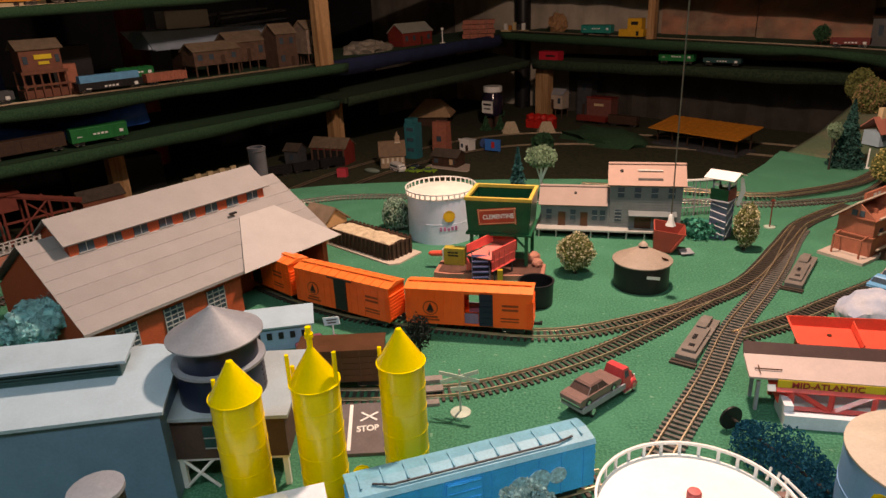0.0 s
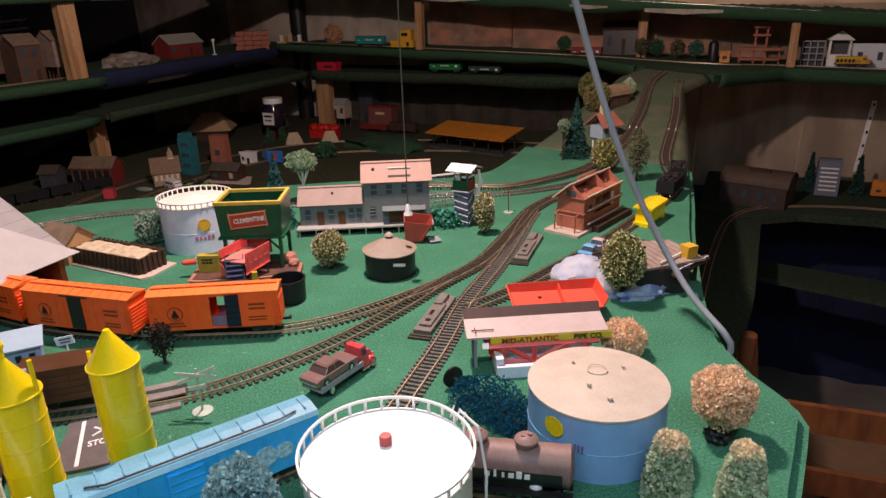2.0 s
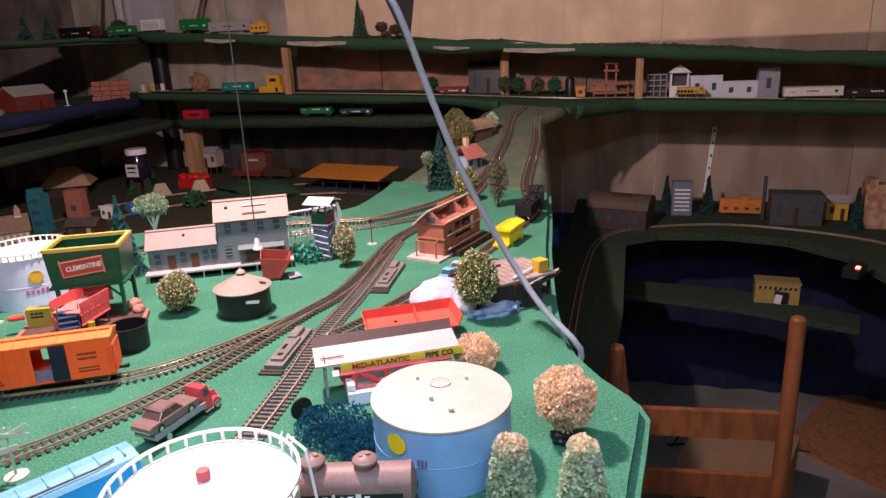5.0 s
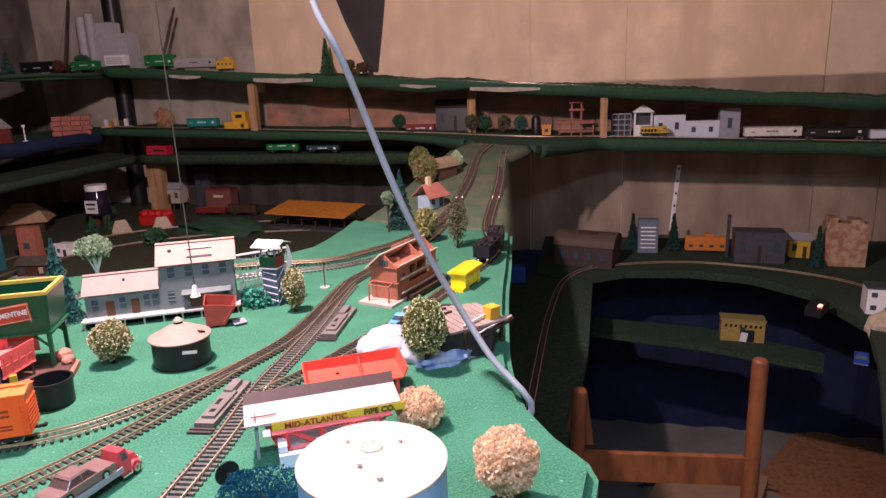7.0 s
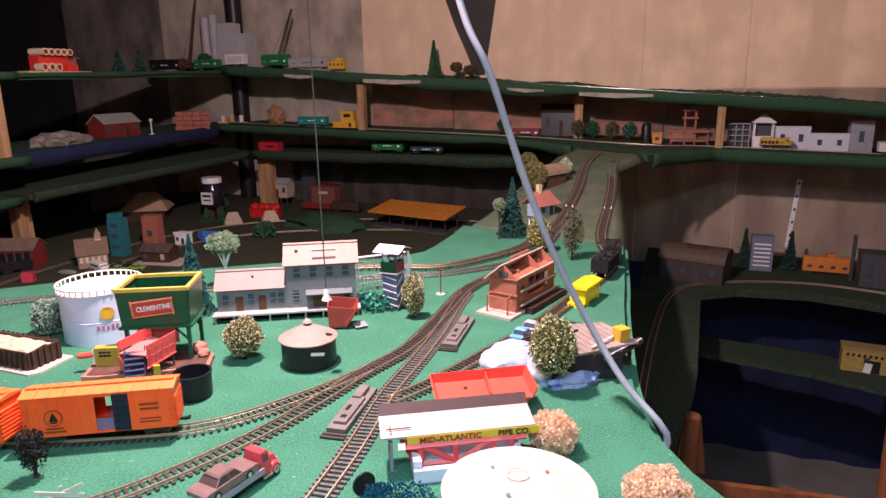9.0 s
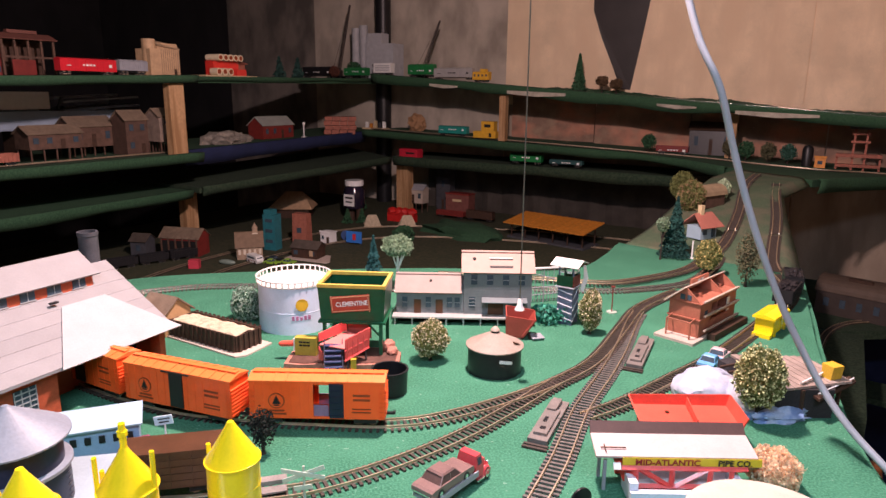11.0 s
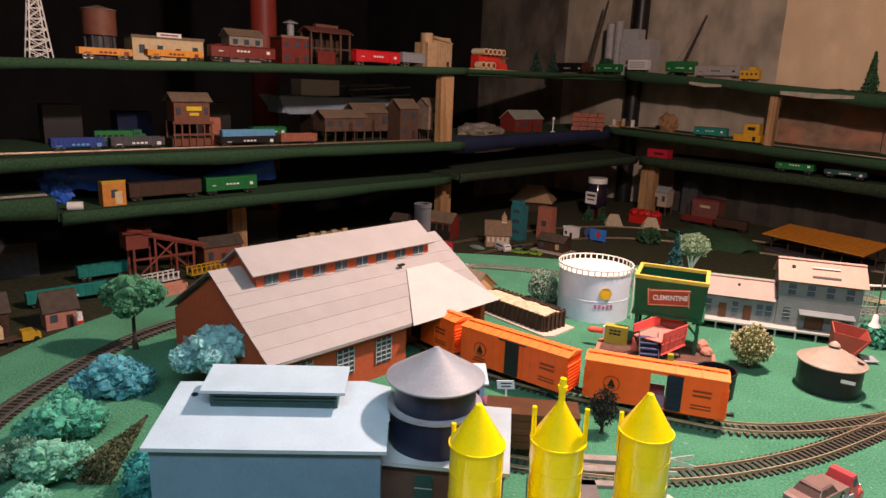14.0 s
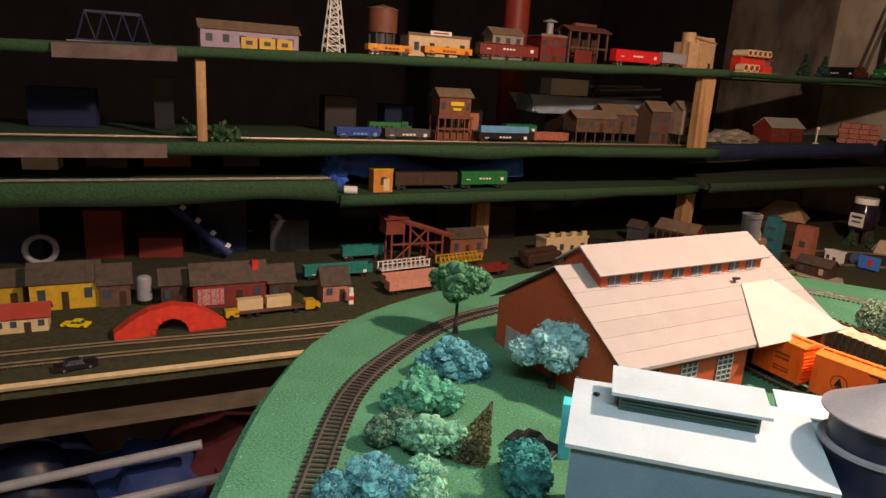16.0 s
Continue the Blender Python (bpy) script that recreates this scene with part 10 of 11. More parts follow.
# low shelf along the side
h = house(-1.965, 0.552, -0.0118, LEFT, 0.058, 0.04, 0.060, AMBER, YELLOW_DULL, "small amber shed with bright open door", flat=True, windows=1, over=0.002, door=False)
# cream panel, its pale colour standing in for a lit doorway
P(h, "lit_door", CREAM, box((0.01, -0.0212, 0.004), (0.018, 0.0014, 0.034)))
wagon(-1.975, 0.695, -0.007, LEFT, 0.200, "box", COCOA, "dark brown box car on the low shelf", H=0.034)
wagon(-1.975, 0.890, -0.007, LEFT, 0.160, "box", GREEN_PAINT, "green box car with white lettering on low shelf", bars=INK_WHITE, H=0.036)
TARP = mat("bright_blue_tarpaulin", (0.030, 0.140, 0.62), 0.45, 0.2, 30, 0.2)
tp = spot("blue_tarp", "crumpled bright blue tarpaulin on the low shelf", "tarpaulin", -2.06, 0.74, -0.0118, LEFT)
bm = bmesh.new()
gr = [[bm.verts.new((-0.32 + 0.66 * i / 40, -0.02 + 0.14 * j / 8, (0.064 + 0.030 * math.sin(i * 0.16 + 0.8)) * min(1.0, (j + 0.25) / 1.2) + 0.012 * noise.noise(Vector((i * 0.35, j * 0.6, 4))) + 0.010)) for j in range(9)] for i in range(41)]
for a, b in zip(gr, gr[1:]):
    for j in range(8):
        bm.faces.new((a[j], b[j], b[j + 1], a[j + 1]))
bmesh.ops.recalc_face_normals(bm, faces=bm.faces)
bmesh.ops.solidify(bm, geom=bm.faces[:], thickness=0.003)
me = bpy.data.meshes.new("sheet")
bm.to_mesh(me)
bm.free()
me.materials.append(TARP)
for f in me.polygons:
    f.use_smooth = True
new("sheet", me).parent = tp
P(tp, "folded_end", TARP, blob((-0.295, 0.0, 0.045), 0.045, (0.9, 0.8, 1.0), 0.45, 5, 4), smooth=True)
solid("white_can", "small crushed white can on the low shelf", "can", WHITE, rod((-0.018, 0, 0.011), (0.018, 0, 0.011), 0.011, 14), at=AB @ pose(-1.93, 0.452, -0.0118, 0, 0, 70))
for a_, b_, w_, h_, m_ in ((-2.15, -0.30, 0.08, 0.050, WHITE), (-2.18, -0.15, 0.10, 0.045, GREY_DARK), (-2.10, -0.45, 0.10, 0.06, SKY_PAINT), (-2.2, 0.0, 0.12, 0.05, BRICK_DULL), (-2.2, 0.2, 0.10, 0.055, GREY_DARK)):
    solid("storage_box", "dim cardboard storage box at the back of a shelf", "box", m_, box((0, 0, 0), (w_, 0.07, h_)), at=AB @ pose(a_, b_, 0.0305, 0, 0, 84), bev=0.003)
for a_, b_, w_, h_, m_ in ((-2.28, -0.25, 0.16, 0.10, NAVY_CLOTH), (-2.26, 0.00, 0.05, 0.14, BLACK), (-2.30, -0.50, 0.16, 0.12, NAVY_CLOTH), (-2.3, 0.52, 0.10, 0.11, BLACK), (-2.3, 0.72, 0.10, 0.09, NAVY_CLOTH), (-2.32, 0.98, 0.12, 0.12, BLACK)):
    solid("storage_box", "dim storage carton at the back of a shelf", "box", m_, box((0, 0, 0), (w_, 0.09, h_)), at=AB @ pose(a_, b_, 0.1285, 0, 0, 86), bev=0.004)
x, y = rm(-1.99, 0.10)
plant("shelf_shrub", "dark green shrub on the middle shelf", x, y, 0.128, [(leaf_mesh("crown", 420, lambda rng: ((rng.gauss(0, 0.045), rng.gauss(0, 0.02), abs(rng.gauss(0.012, 0.012))), 1), 0.006, 201), LEAF_GREEN)], 0, 0, category="bush")


# ---- the low benches ----
BZ = BENCH
TK = BENCH + 0.0055


straight("track_village", "village track along the low bench", [(-1.60, -0.9), (-1.59, -0.2), (-1.57, 0.3), (-1.62, 0.75), (-1.75, 1.2), (-1.85, 1.7), (-1.80, 2.3), (-1.55, 2.65), (-1.0, 2.85), (-0.5, 2.9)], zroom(lambda a, b: BENCH + 0.0005))
straight("track_village_outer", "outer village track near the bench edge", [(-1.54, -0.9), (-1.53, -0.2), (-1.51, 0.3), (-1.53, 0.8), (-1.62, 1.3), (-1.68, 1.8), (-1.60, 2.25), (-1.35, 2.5), (-0.9, 2.65), (-0.5, 2.7)], zroom(lambda a, b: BENCH + 0.0005))

rbz = spot("red_arch_bridge", "bright red stone-look arch bridge model", "bridge", -1.632, -0.040, BZ, LEFT + 4)
arch = [(-0.112, 0)] + [(-0.112, 0.014), (-0.08, 0.038), (-0.045, 0.056), (0.0, 0.064), (0.045, 0.056), (0.08, 0.038), (0.112, 0.014), (0.112, 0)] + [(0.034 * math.cos(k * math.pi / 10), 0.034 * math.sin(k * math.pi / 10)) for k in range(11)]
bm = bmesh.new()
_hull(bm, [(x, -0.016, z) for x, z in arch], [(x, 0.016, z) for x, z in arch])
bmesh.ops.recalc_face_normals(bm, faces=bm.faces)
bmesh.ops.triangulate(bm, faces=[f for f in bm.faces if len(f.verts) > 4])
me = bpy.data.meshes.new("arch")
bm.to_mesh(me)
bm.free()
me.materials.append(mat("bright_red_arch", (0.70, 0.055, 0.035), 0.5, 0.15, 70, 0.2))
ob = new("arch", me)
ob.parent = rbz
for i in range(9):
    k = (i + 0.5) * math.pi / 9
    P(rbz, "arch_stone", MATS["bright_red_arch"], box((0.038 * math.cos(k), -0.0172, 0.038 * math.sin(k) - 0.003), (0.009, 0.003, 0.007), 0, 0))
house(-1.872, -0.250, BZ, LEFT, 0.140, 0.07, 0.068, YELLOW_DULL, ROOF_DARK, "yellow depot with dark windows and taupe roof", rise=0.036, windows=3)
house(-1.905, -0.372, BZ, LEFT, 0.070, 0.06, 0.056, YELLOW_DULL, ROOF_DARK, "small yellow cottage under a taupe roof", rise=0.028, windows=2)
house(-1.860, -0.148, BZ, LEFT, 0.066, 0.07, 0.060, FRAME_BROWN, ROOF_DARK, "weathered brown shed in the village row", rise=0.036, windows=2)
house(-1.825, -0.022, BZ, LEFT, 0.056, 0.06, 0.058, COCOA, ROOF_DARK, "small dark house in the village row", rise=0.028, windows=2)
h = house(-1.795, 0.102, BZ, LEFT, 0.170, 0.07, 0.064, MAROON, ROOF_DARK, "long maroon store with a red chimney", rise=0.038, windows=4)
P(h, "chimney", RED, box((0.062, -0.012, 0.066), (0.014, 0.014, 0.040)))
P(h, "poster_window", mat("red_white_poster", (0.45, 0.22, 0.22), 0.6, 0.5, 300, 0.05), box((-0.045, -0.0370, 0.008), (0.060, 0.002, 0.040)))
P(h, "poster_frame", RED, *[box((-0.065 + i * 0.02, -0.0384, 0.008), (0.002, 0.001, 0.040)) for i in range(3)])
house(-1.785, 0.224, BZ, LEFT, 0.060, 0.06, 0.058, COCOA, ROOF_DARK, "dark house with a brown shingle roof", rise=0.034, windows=2)
sv = spot("silver_tank_wagon", "silver tank wagon standing on end", "tank", -1.830, -0.085, BZ, LEFT)
P(sv, "tank", GREY_MID, cyl((0, 0, 0.012), 0.017, 0.05, seg=18), ("blob", (0, 0, 0.062), 0.017, (1, 1, 0.6), 0, 1, 3), smooth=True)
P(sv, "stand", BLACK, cyl((0, 0, 0), 0.014, 0.012, seg=12))
wagon(-1.915, 0.415, TK, LEFT, 0.195, "gon", TEAL, "teal gondola behind the village houses", bars=INK_WHITE, H=0.026)
wagon(-2.08, 0.545, TK, LEFT, 0.140, "hopper", TEAL, "teal hopper car in the shade", H=0.028)
house(-1.755, 0.354, BZ, LEFT, 0.066, 0.055, 0.050, mat("dusty_pink_brick", (0.40, 0.17, 0.13), 0.7, 0.15, 90, 0.15), ROOF_DARK, "small dusty pink brick house with brown gable", rise=0.036, windows=2)
tf = spot("flatbed_truck", "yellow-cab truck with long log trailer", "toy truck", -1.680, 0.190, BZ, LEFT + 3)
P(tf, "cab", YELLOW_DULL, box((0.085, 0, 0.006), (0.024, 0.024, 0.022)), box((0.103, 0, 0.006), (0.014, 0.020, 0.012)), bev=0.0015)
P(tf, "trailer", FRAME_BROWN, box((-0.01, 0, 0.012), (0.165, 0.024, 0.004)))
P(tf, "crate", CREAM, box((-0.055, 0.01, 0.016), (0.058, 0.020, 0.026)), box((0.012, 0.01, 0.016), (0.058, 0.020, 0.026)), bev=0.001)
P(tf, "rear_cab", YELLOW_DULL, box((-0.098, 0, 0.006), (0.030, 0.022, 0.016)), bev=0.0015)
for wx in (-0.10, -0.06, -0.04, 0.05, 0.10):
    for sy in (-1, 1):
        P(tf, "wheel", BLACK, rod((wx, sy * 0.009, 0.006), (wx, sy * 0.013, 0.006), 0.006, 14))
house(-1.735, -0.325, BZ, LEFT, 0.100, 0.055, 0.036, CREAM, mat("red_station_roof", (0.42, 0.06, 0.04), 0.6, 0.1, 60, 0.1), "low cream station with a red roof", rise=0.020, windows=4)
x, y = rm(-1.715, -0.225)
road_vehicle(x, y, BZ, LEFT + 160, YELLOW, "yellow toy sports car near the red bridge", 0.056)
x, y = rm(-1.490, -0.214)
road_vehicle(x, y, BZ, LEFT + 10, BLACK, "black toy van by the bench edge", 0.072, sz=1.25)
fg = spot("gas_pump", "tiny white and red gas pump", "pump", -1.700, 0.385, BZ, LEFT)
P(fg, "pump", WHITE, box((0, 0, 0), (0.012, 0.010, 0.030)), cyl((0, 0, 0.030), 0.006, 0.012, seg=12), bev=0.001)
P(fg, "band", RED, box((0, -0.0056, 0.012), (0.0125, 0.001, 0.010)))
for k in range(2):
    wagon(-1.745 - k * 0.055, 0.580 + k * 0.01, TK, LEFT + 6, 0.170, "gon", mat("salmon_pink_car", (0.60, 0.28, 0.20), 0.55, 0.1, 60, 0.05), "salmon pink gondola on the village line", H=0.024)
for a_, b_, L_, m_, lab in ((-1.925, 0.620, 0.165, WHITE, "white slatted stake wagon"), (-1.950, 0.815, 0.160, YELLOW_DULL, "yellow-orange slatted stake wagon")):
    fw = spot("stake_wagon", lab + " on the village line", "train car", a_, b_, TK, LEFT + 8)
    P(fw, "deck", m_, box((0, 0, 0.010), (L_, 0.030, 0.003)), box((0, -0.0145, 0.030), (L_, 0.002, 0.003)), box((0, 0.0145, 0.030), (L_, 0.002, 0.003)))
    for i in range(11):
        for sy in (-1, 1):
            P(fw, "stake", m_, box((-L_ / 2 + 0.004 + i * (L_ - 0.008) / 10, sy * 0.0145, 0.011), (0.0035, 0.002, 0.022)))
    for sx in (-1, 1):
        bogie(fw, sx * (L_ / 2 - 0.022))
rc = spot("red_trestle_hoist", "maroon timber hoist with sloping conveyor", "building", -2.02, 0.690, BZ, LEFT)
mt_ = mat("maroon_timber", (0.22, 0.05, 0.035), 0.65, 0.15, 60, 0.1)
for sx in (-1, -0.3, 0.4, 1):
    for sy in (-1, 1):
        P(rc, "upright", mt_, box((sx * 0.085, sy * 0.025, 0), (0.006, 0.006, 0.130 - 0.03 * sx)))
P(rc, "conveyor", mt_, slab([(-0.10, -0.03, 0.155), (0.12, -0.03, 0.085), (0.12, 0.03, 0.085), (-0.10, 0.03, 0.155)], 0.006), slab([(-0.10, -0.034, 0.165), (0.12, -0.034, 0.095), (0.12, -0.030, 0.095), (-0.10, -0.030, 0.165)], 0.010))
P(rc, "cross_brace", mt_, rod((-0.085, -0.027, 0.01), (0.03, -0.027, 0.11), 0.003, 6), rod((0.085, -0.027, 0.01), (-0.02, -0.027, 0.11), 0.003, 6), box((0, -0.026, 0.065), (0.18, 0.004, 0.006)))
P(rc, "cabin", mt_, box((-0.075, 0, 0.10), (0.06, 0.06, 0.05)), slab([(-0.115, -0.04, 0.15), (-0.035, -0.04, 0.15), (-0.035, 0.04, 0.165), (-0.115, 0.04, 0.165)], 0.003))
house(-2.06, 0.885, BZ, LEFT, 0.125, 0.06, 0.070, mat("russet_board", (0.24, 0.08, 0.045), 0.7, 0.15, 60, 0.1), ROOF_DARK, "russet timber shed with a brown roof", rise=0.024, windows=3)
wagon(-1.83, 0.865, TK, LEFT + 10, 0.100, "gon", MAROON, "maroon gondola near the engine shed", H=0.020)
for k in range(2):
    wagon(-1.88 - 0.055 * k, 1.075 + 0.02 * k, TK, LEFT + 12, 0.150, "hopper", COCOA, "dark brown ore car behind the engine shed", H=0.024)
h = house(-2.00, 1.235, BZ, LEFT, 0.170, 0.06, 0.062, CREAM, CREAM, "cream parapet store behind the engine shed", flat=True, windows=4)
for i in range(4):
    P(h, "parapet_block", CREAM, box((-0.066 + i * 0.044, -0.03, 0.070), (0.018, 0.010, 0.016)))
# storage in the shade behind the village
for a_, b_, sx, sy, sz_, m_, lab in ((-2.30, -0.17, 0.10, 0.07, 0.14, MAROON, "dark red bag"), (-2.28, -0.02, 0.12, 0.08, 0.06, MAROON, "dark red box"), (-2.32, -0.42, 0.20, 0.10, 0.16, NAVY, "navy blue carton"), (-2.30, 0.16, 0.14, 0.09, 0.17, NAVY, "navy blue carton"), (-2.28, 0.36, 0.12, 0.09, 0.10, GREY_DARK, "dark grey carton"), (-2.33, -0.70, 0.24, 0.12, 0.18, GREY_DARK, "dark grey carton"), (-2.32, 1.05, 0.3, 0.12, 0.12, BLACK_FILM, "black bag")):
    solid("stored_bag" if "bag" in lab else "stored_carton", lab + " stored in shade under the shelf", "storage", m_, box((0, 0, 0), (sx, sy, sz_)), at=AB @ pose(a_, b_, BZ, 0, 0, 80), bev=0.012)
whl = spot("toy_gear", "grey toothed plastic gear leaning in shade", "toy", -2.22, -0.33, BZ, LEFT)
P(whl, "rim", GREY_MID, *[("rod", (0.038 * math.cos(k) * 1.0, 0.004 * 0, 0.046 + 0.038 * math.sin(k)), (0.038 * math.cos(k + 0.55), 0, 0.046 + 0.038 * math.sin(k + 0.55)), 0.008, 8) for k in np.arange(0, 6.2, 0.52)])
sb = spot("star_banner_tube", "navy tube with white stars leaning in shade", "tube", -2.20, 0.10, BZ, LEFT)
P(sb, "tube", mat("navy_banner", (0.012, 0.03, 0.14), 0.5, 0.1, 40, 0.05), ("rod", (-0.10, 0.02, 0.17), (0.06, -0.02, 0.016), 0.016, 14))
for i in range(4):
    P(sb, "star", INK_WHITE, box((-0.07 + i * 0.04, -0.002 - i * 0.008, 0.152 - i * 0.038), (0.014, 0.004, 0.014), 0, 40))
for a_, b_, rr, m_, lab in ((-1.62, -0.35, 0.22, NAVY, "navy cloth sack"), (-1.60, 0.10, 0.20, mat("dark_red_cloth", (0.07, 0.008, 0.012), 0.8, 0.2, 20, 0.2), "dark red cloth sack"), (-1.58, -0.10, 0.16, mat("deep_blue_cloth", (0.01, 0.03, 0.12), 0.7, 0.2, 20, 0.1), "blue folded camp chair"), (-1.52, -0.65, 0.24, NAVY, "navy cloth sack")):
    solid("cloth_sack", lab + " stored under the bench", "sack", m_, blob((0, 0, 0), rr, (0.9, 0.8, 0.8), 0.35, rr * 50, 3), at=AB @ pose(a_, b_, -0.62, 0, 0, 30), smooth=True)
    solid("storage_crate", "plain crate standing on the basement floor", "crate", GREY_DARK, box((0, 0, 0), (rr * 1.5, rr * 1.4, 0.5)), at=AB @ pose(a_, b_, FLOOR_Z, 0, 0, 20), bev=0.01)
for i in range(3):
    solid("chair_tube", "pale grey metal tube of a folded chair", "tube", GREY_MID, rod((0, 0, 0), (0.05, 0.55, 0.06), 0.010, 12), at=AB @ pose(-1.52 + i * 0.07, -0.55 + i * 0.03, -0.50 - 0.04 * i, 0, 0, 0))

# the corner bench
jr = spot("glass_jar", "dark glass jar with white lid and label", "jar", -1.865, 2.64, BZ, BACK)
P(jr, "foot", COCOA, cyl((-0.02, 0, 0), 0.018, 0.06, seg=14), cyl((0.03, 0, 0), 0.018, 0.06, seg=14))
P(jr, "glass", mat("dark_jar_glass", (0.02, 0.015, 0.03), 0.12, 0.1, 30, 0.0), lathe((0, 0, 0.06), [(0.044, 0), (0.050, 0.008), (0.050, 0.085), (0.040, 0.10), (0.040, 0.108)], 28), smooth=True)
P(jr, "lid", WHITE, cyl((0, 0, 0.168), 0.044, 0.024, seg=28), bev=0.002)
P(jr, "label", WHITE, box((0.006, -0.0505, 0.075), (0.060, 0.003, 0.055)))
P(jr, "lettering_bar", INK, box((0.006, -0.0525, 0.110), (0.044, 0.001, 0.009)), box((0.006, -0.0525, 0.092), (0.036, 0.001, 0.006)))
rf = spot("tan_roof_barn", "broad tan hip-roofed barn in the corner", "building", -2.183, 2.566, BZ, BACK + 30)
rf.scale = (0.66, 0.80, 1.06)
P(rf, "wall", COCOA, box((0, 0, 0), (0.26, 0.16, 0.05)))
P(rf, "roof", mat("tan_hip_roof", (0.45, 0.29, 0.17), 0.7, 0.12, 40, 0.1), slab([(-0.16, -0.10, 0.045), (0.16, -0.10, 0.045), (0.07, 0, 0.115), (-0.05, 0, 0.115)], 0.004), slab([(-0.16, 0.10, 0.045), (0.16, 0.10, 0.045), (0.07, 0, 0.115), (-0.05, 0, 0.115)], 0.004), slab([(-0.16, -0.10, 0.045), (-0.16, 0.10, 0.045), (-0.05, 0, 0.115)], 0.004), slab([(0.16, -0.10, 0.045), (0.16, 0.10, 0.045), (0.07, 0, 0.115)], 0.004))
tt = spot("teal_tower", "teal and grey stepped signal tower", "tower", -1.765, 1.985, BZ, BACK + 10)
P(tt, "shaft", mat("deep_teal_paint", (0.02, 0.16, 0.19), 0.5, 0.15, 60, 0.1), box((0, 0, 0), (0.052, 0.045, 0.138)), box((-0.006, 0, 0.138), (0.034, 0.04, 0.018)), bev=0.002)
P(tt, "window", WINDOW, *[box((0.0, -0.0232, 0.03 + k * 0.04), (0.03, 0.002, 0.012)) for k in range(3)])
rtw = spot("red_tower", "dull red brick works tower", "tower", -1.730, 2.115, BZ, BACK + 10)
P(rtw, "shaft", BRICK_DULL, ext([(-0.024, 0), (0.024, 0), (0.018, 0.125), (-0.018, 0.125)], -0.032, 0.032), bev=0.002)
P(rtw, "window", WINDOW, box((0.0, -0.0235, 0.05), (0.02, 0.002, 0.02)))
ch_ = house(-1.742, 1.840, BZ, BACK + 48, 0.090, 0.060, 0.052, mat("dun_wall", (0.34, 0.24, 0.16), 0.7, 0.15, 60, 0.1), mat("dun_roof", (0.20, 0.13, 0.08), 0.7, 0.15, 60, 0.1), "dun church with a steeple and white arches", rise=0.045, windows=5, win=mat("cream_arch", (0.66, 0.58, 0.46), 0.6, 0.08, 60, 0.03), door=False, name="model_church")
P(ch_, "steeple", MATS["dun_wall"], box((0.022, 0, 0.088), (0.018, 0.018, 0.020)), cyl((0.022, 0, 0.108), 0.012, 0.022, 0.0006, 8))
P(ch_, "belfry_band", MATS["cream_arch"], box((0.022, 0, 0.0885), (0.0195, 0.0195, 0.004)))
P(ch_, "entrance", MATS["cream_arch"], box((-0.0462, 0, 0.004), (0.0016, 0.020, 0.034)))
os_ = house(-1.985, 1.755, BZ, BACK + 20, 0.150, 0.08, 0.070, MAROON, ROOF_TAUPE, "open-fronted brown engine shed in the corner", rise=0.030, windows=0, door=False)
for k in range(6):
    P(os_, "front_post", FRAME_BROWN, box((-0.070 + k * 0.028, -0.0425, 0), (0.005, 0.004, 0.070)))
# black panels on the wall stand in for the shaded open bays
for k in range(5):
    P(os_, "bay", INK, box((-0.056 + k * 0.028, -0.0412, 0.004), (0.020, 0.0016, 0.054)))
house(-2.10, 1.66, BZ, BACK + 20, 0.060, 0.06, 0.060, GREY_DARK, ROOF_DARK, "small dark hut in the corner shade", rise=0.022, windows=1, door=False)
for k in range(4):
    wagon(-2.03 + k * 0.035, 1.40 + k * 0.098, BZ + 0.0005, BACK + 70, 0.098, "gon", BLACK, "black ore car standing in the shade", group="black ore cars", H=0.026)
solid("pink_crate", "small bright pink crate on the corner bench", "crate", mat("pink_plastic", (0.62, 0.06, 0.09), 0.5, 0.1, 60, 0.05), box((0, 0, 0), (0.035, 0.025, 0.030)), at=AB @ pose(-1.789, 1.630, BZ, 0, 0, 30), bev=0.003)
solid("canoe", "grey-green toy canoe lying on the bench", "boat", mat("canoe_green", (0.20, 0.26, 0.22), 0.5, 0.1, 60, 0.05), blob((0, 0, 0.008), 0.034, (1, 0.32, 0.28), 0.0, 1, 3), at=AB @ pose(-1.735, 1.725, BZ, 0, 0, 12), smooth=True)
rs = spot("blue_billboard", "bright blue billboard with a red centre panel", "billboard", -1.548, 2.215, BZ, BACK + 10)
P(rs, "board", mat("bright_blue_sign", (0.03, 0.17, 0.55), 0.5, 0.08, 60, 0.03), box((0, 0, 0.008), (0.068, 0.005, 0.046)), bev=0.0008)
P(rs, "panel", INK_RED, box((0.002, -0.0030, 0.020), (0.014, 0.0014, 0.024)))
for sx in (-0.026, 0.026):
    P(rs, "leg", GREY_DARK, box((sx, 0.003, 0), (0.004, 0.004, 0.010)))
rs2 = spot("round_sign", "round dull blue sign behind the billboard", "sign", -1.622, 2.255, BZ, BACK + 10)
P(rs2, "disc", mat("dull_blue_sign", (0.05, 0.09, 0.22), 0.5, 0.08, 60, 0.03), ("rod", (0, 0, 0.022), (0, 0.004, 0.022), 0.021, 24))
solid("corner_hill", "dark green felt hill on the corner bench", "hill", FELT_DARK, blob((0, 0, 0), 0.16, (1.2, 0.7, 0.35), 0.35, 9, 3), at=AB @ pose(-1.27, 2.63, BZ, 0, 0, -10), smooth=True)
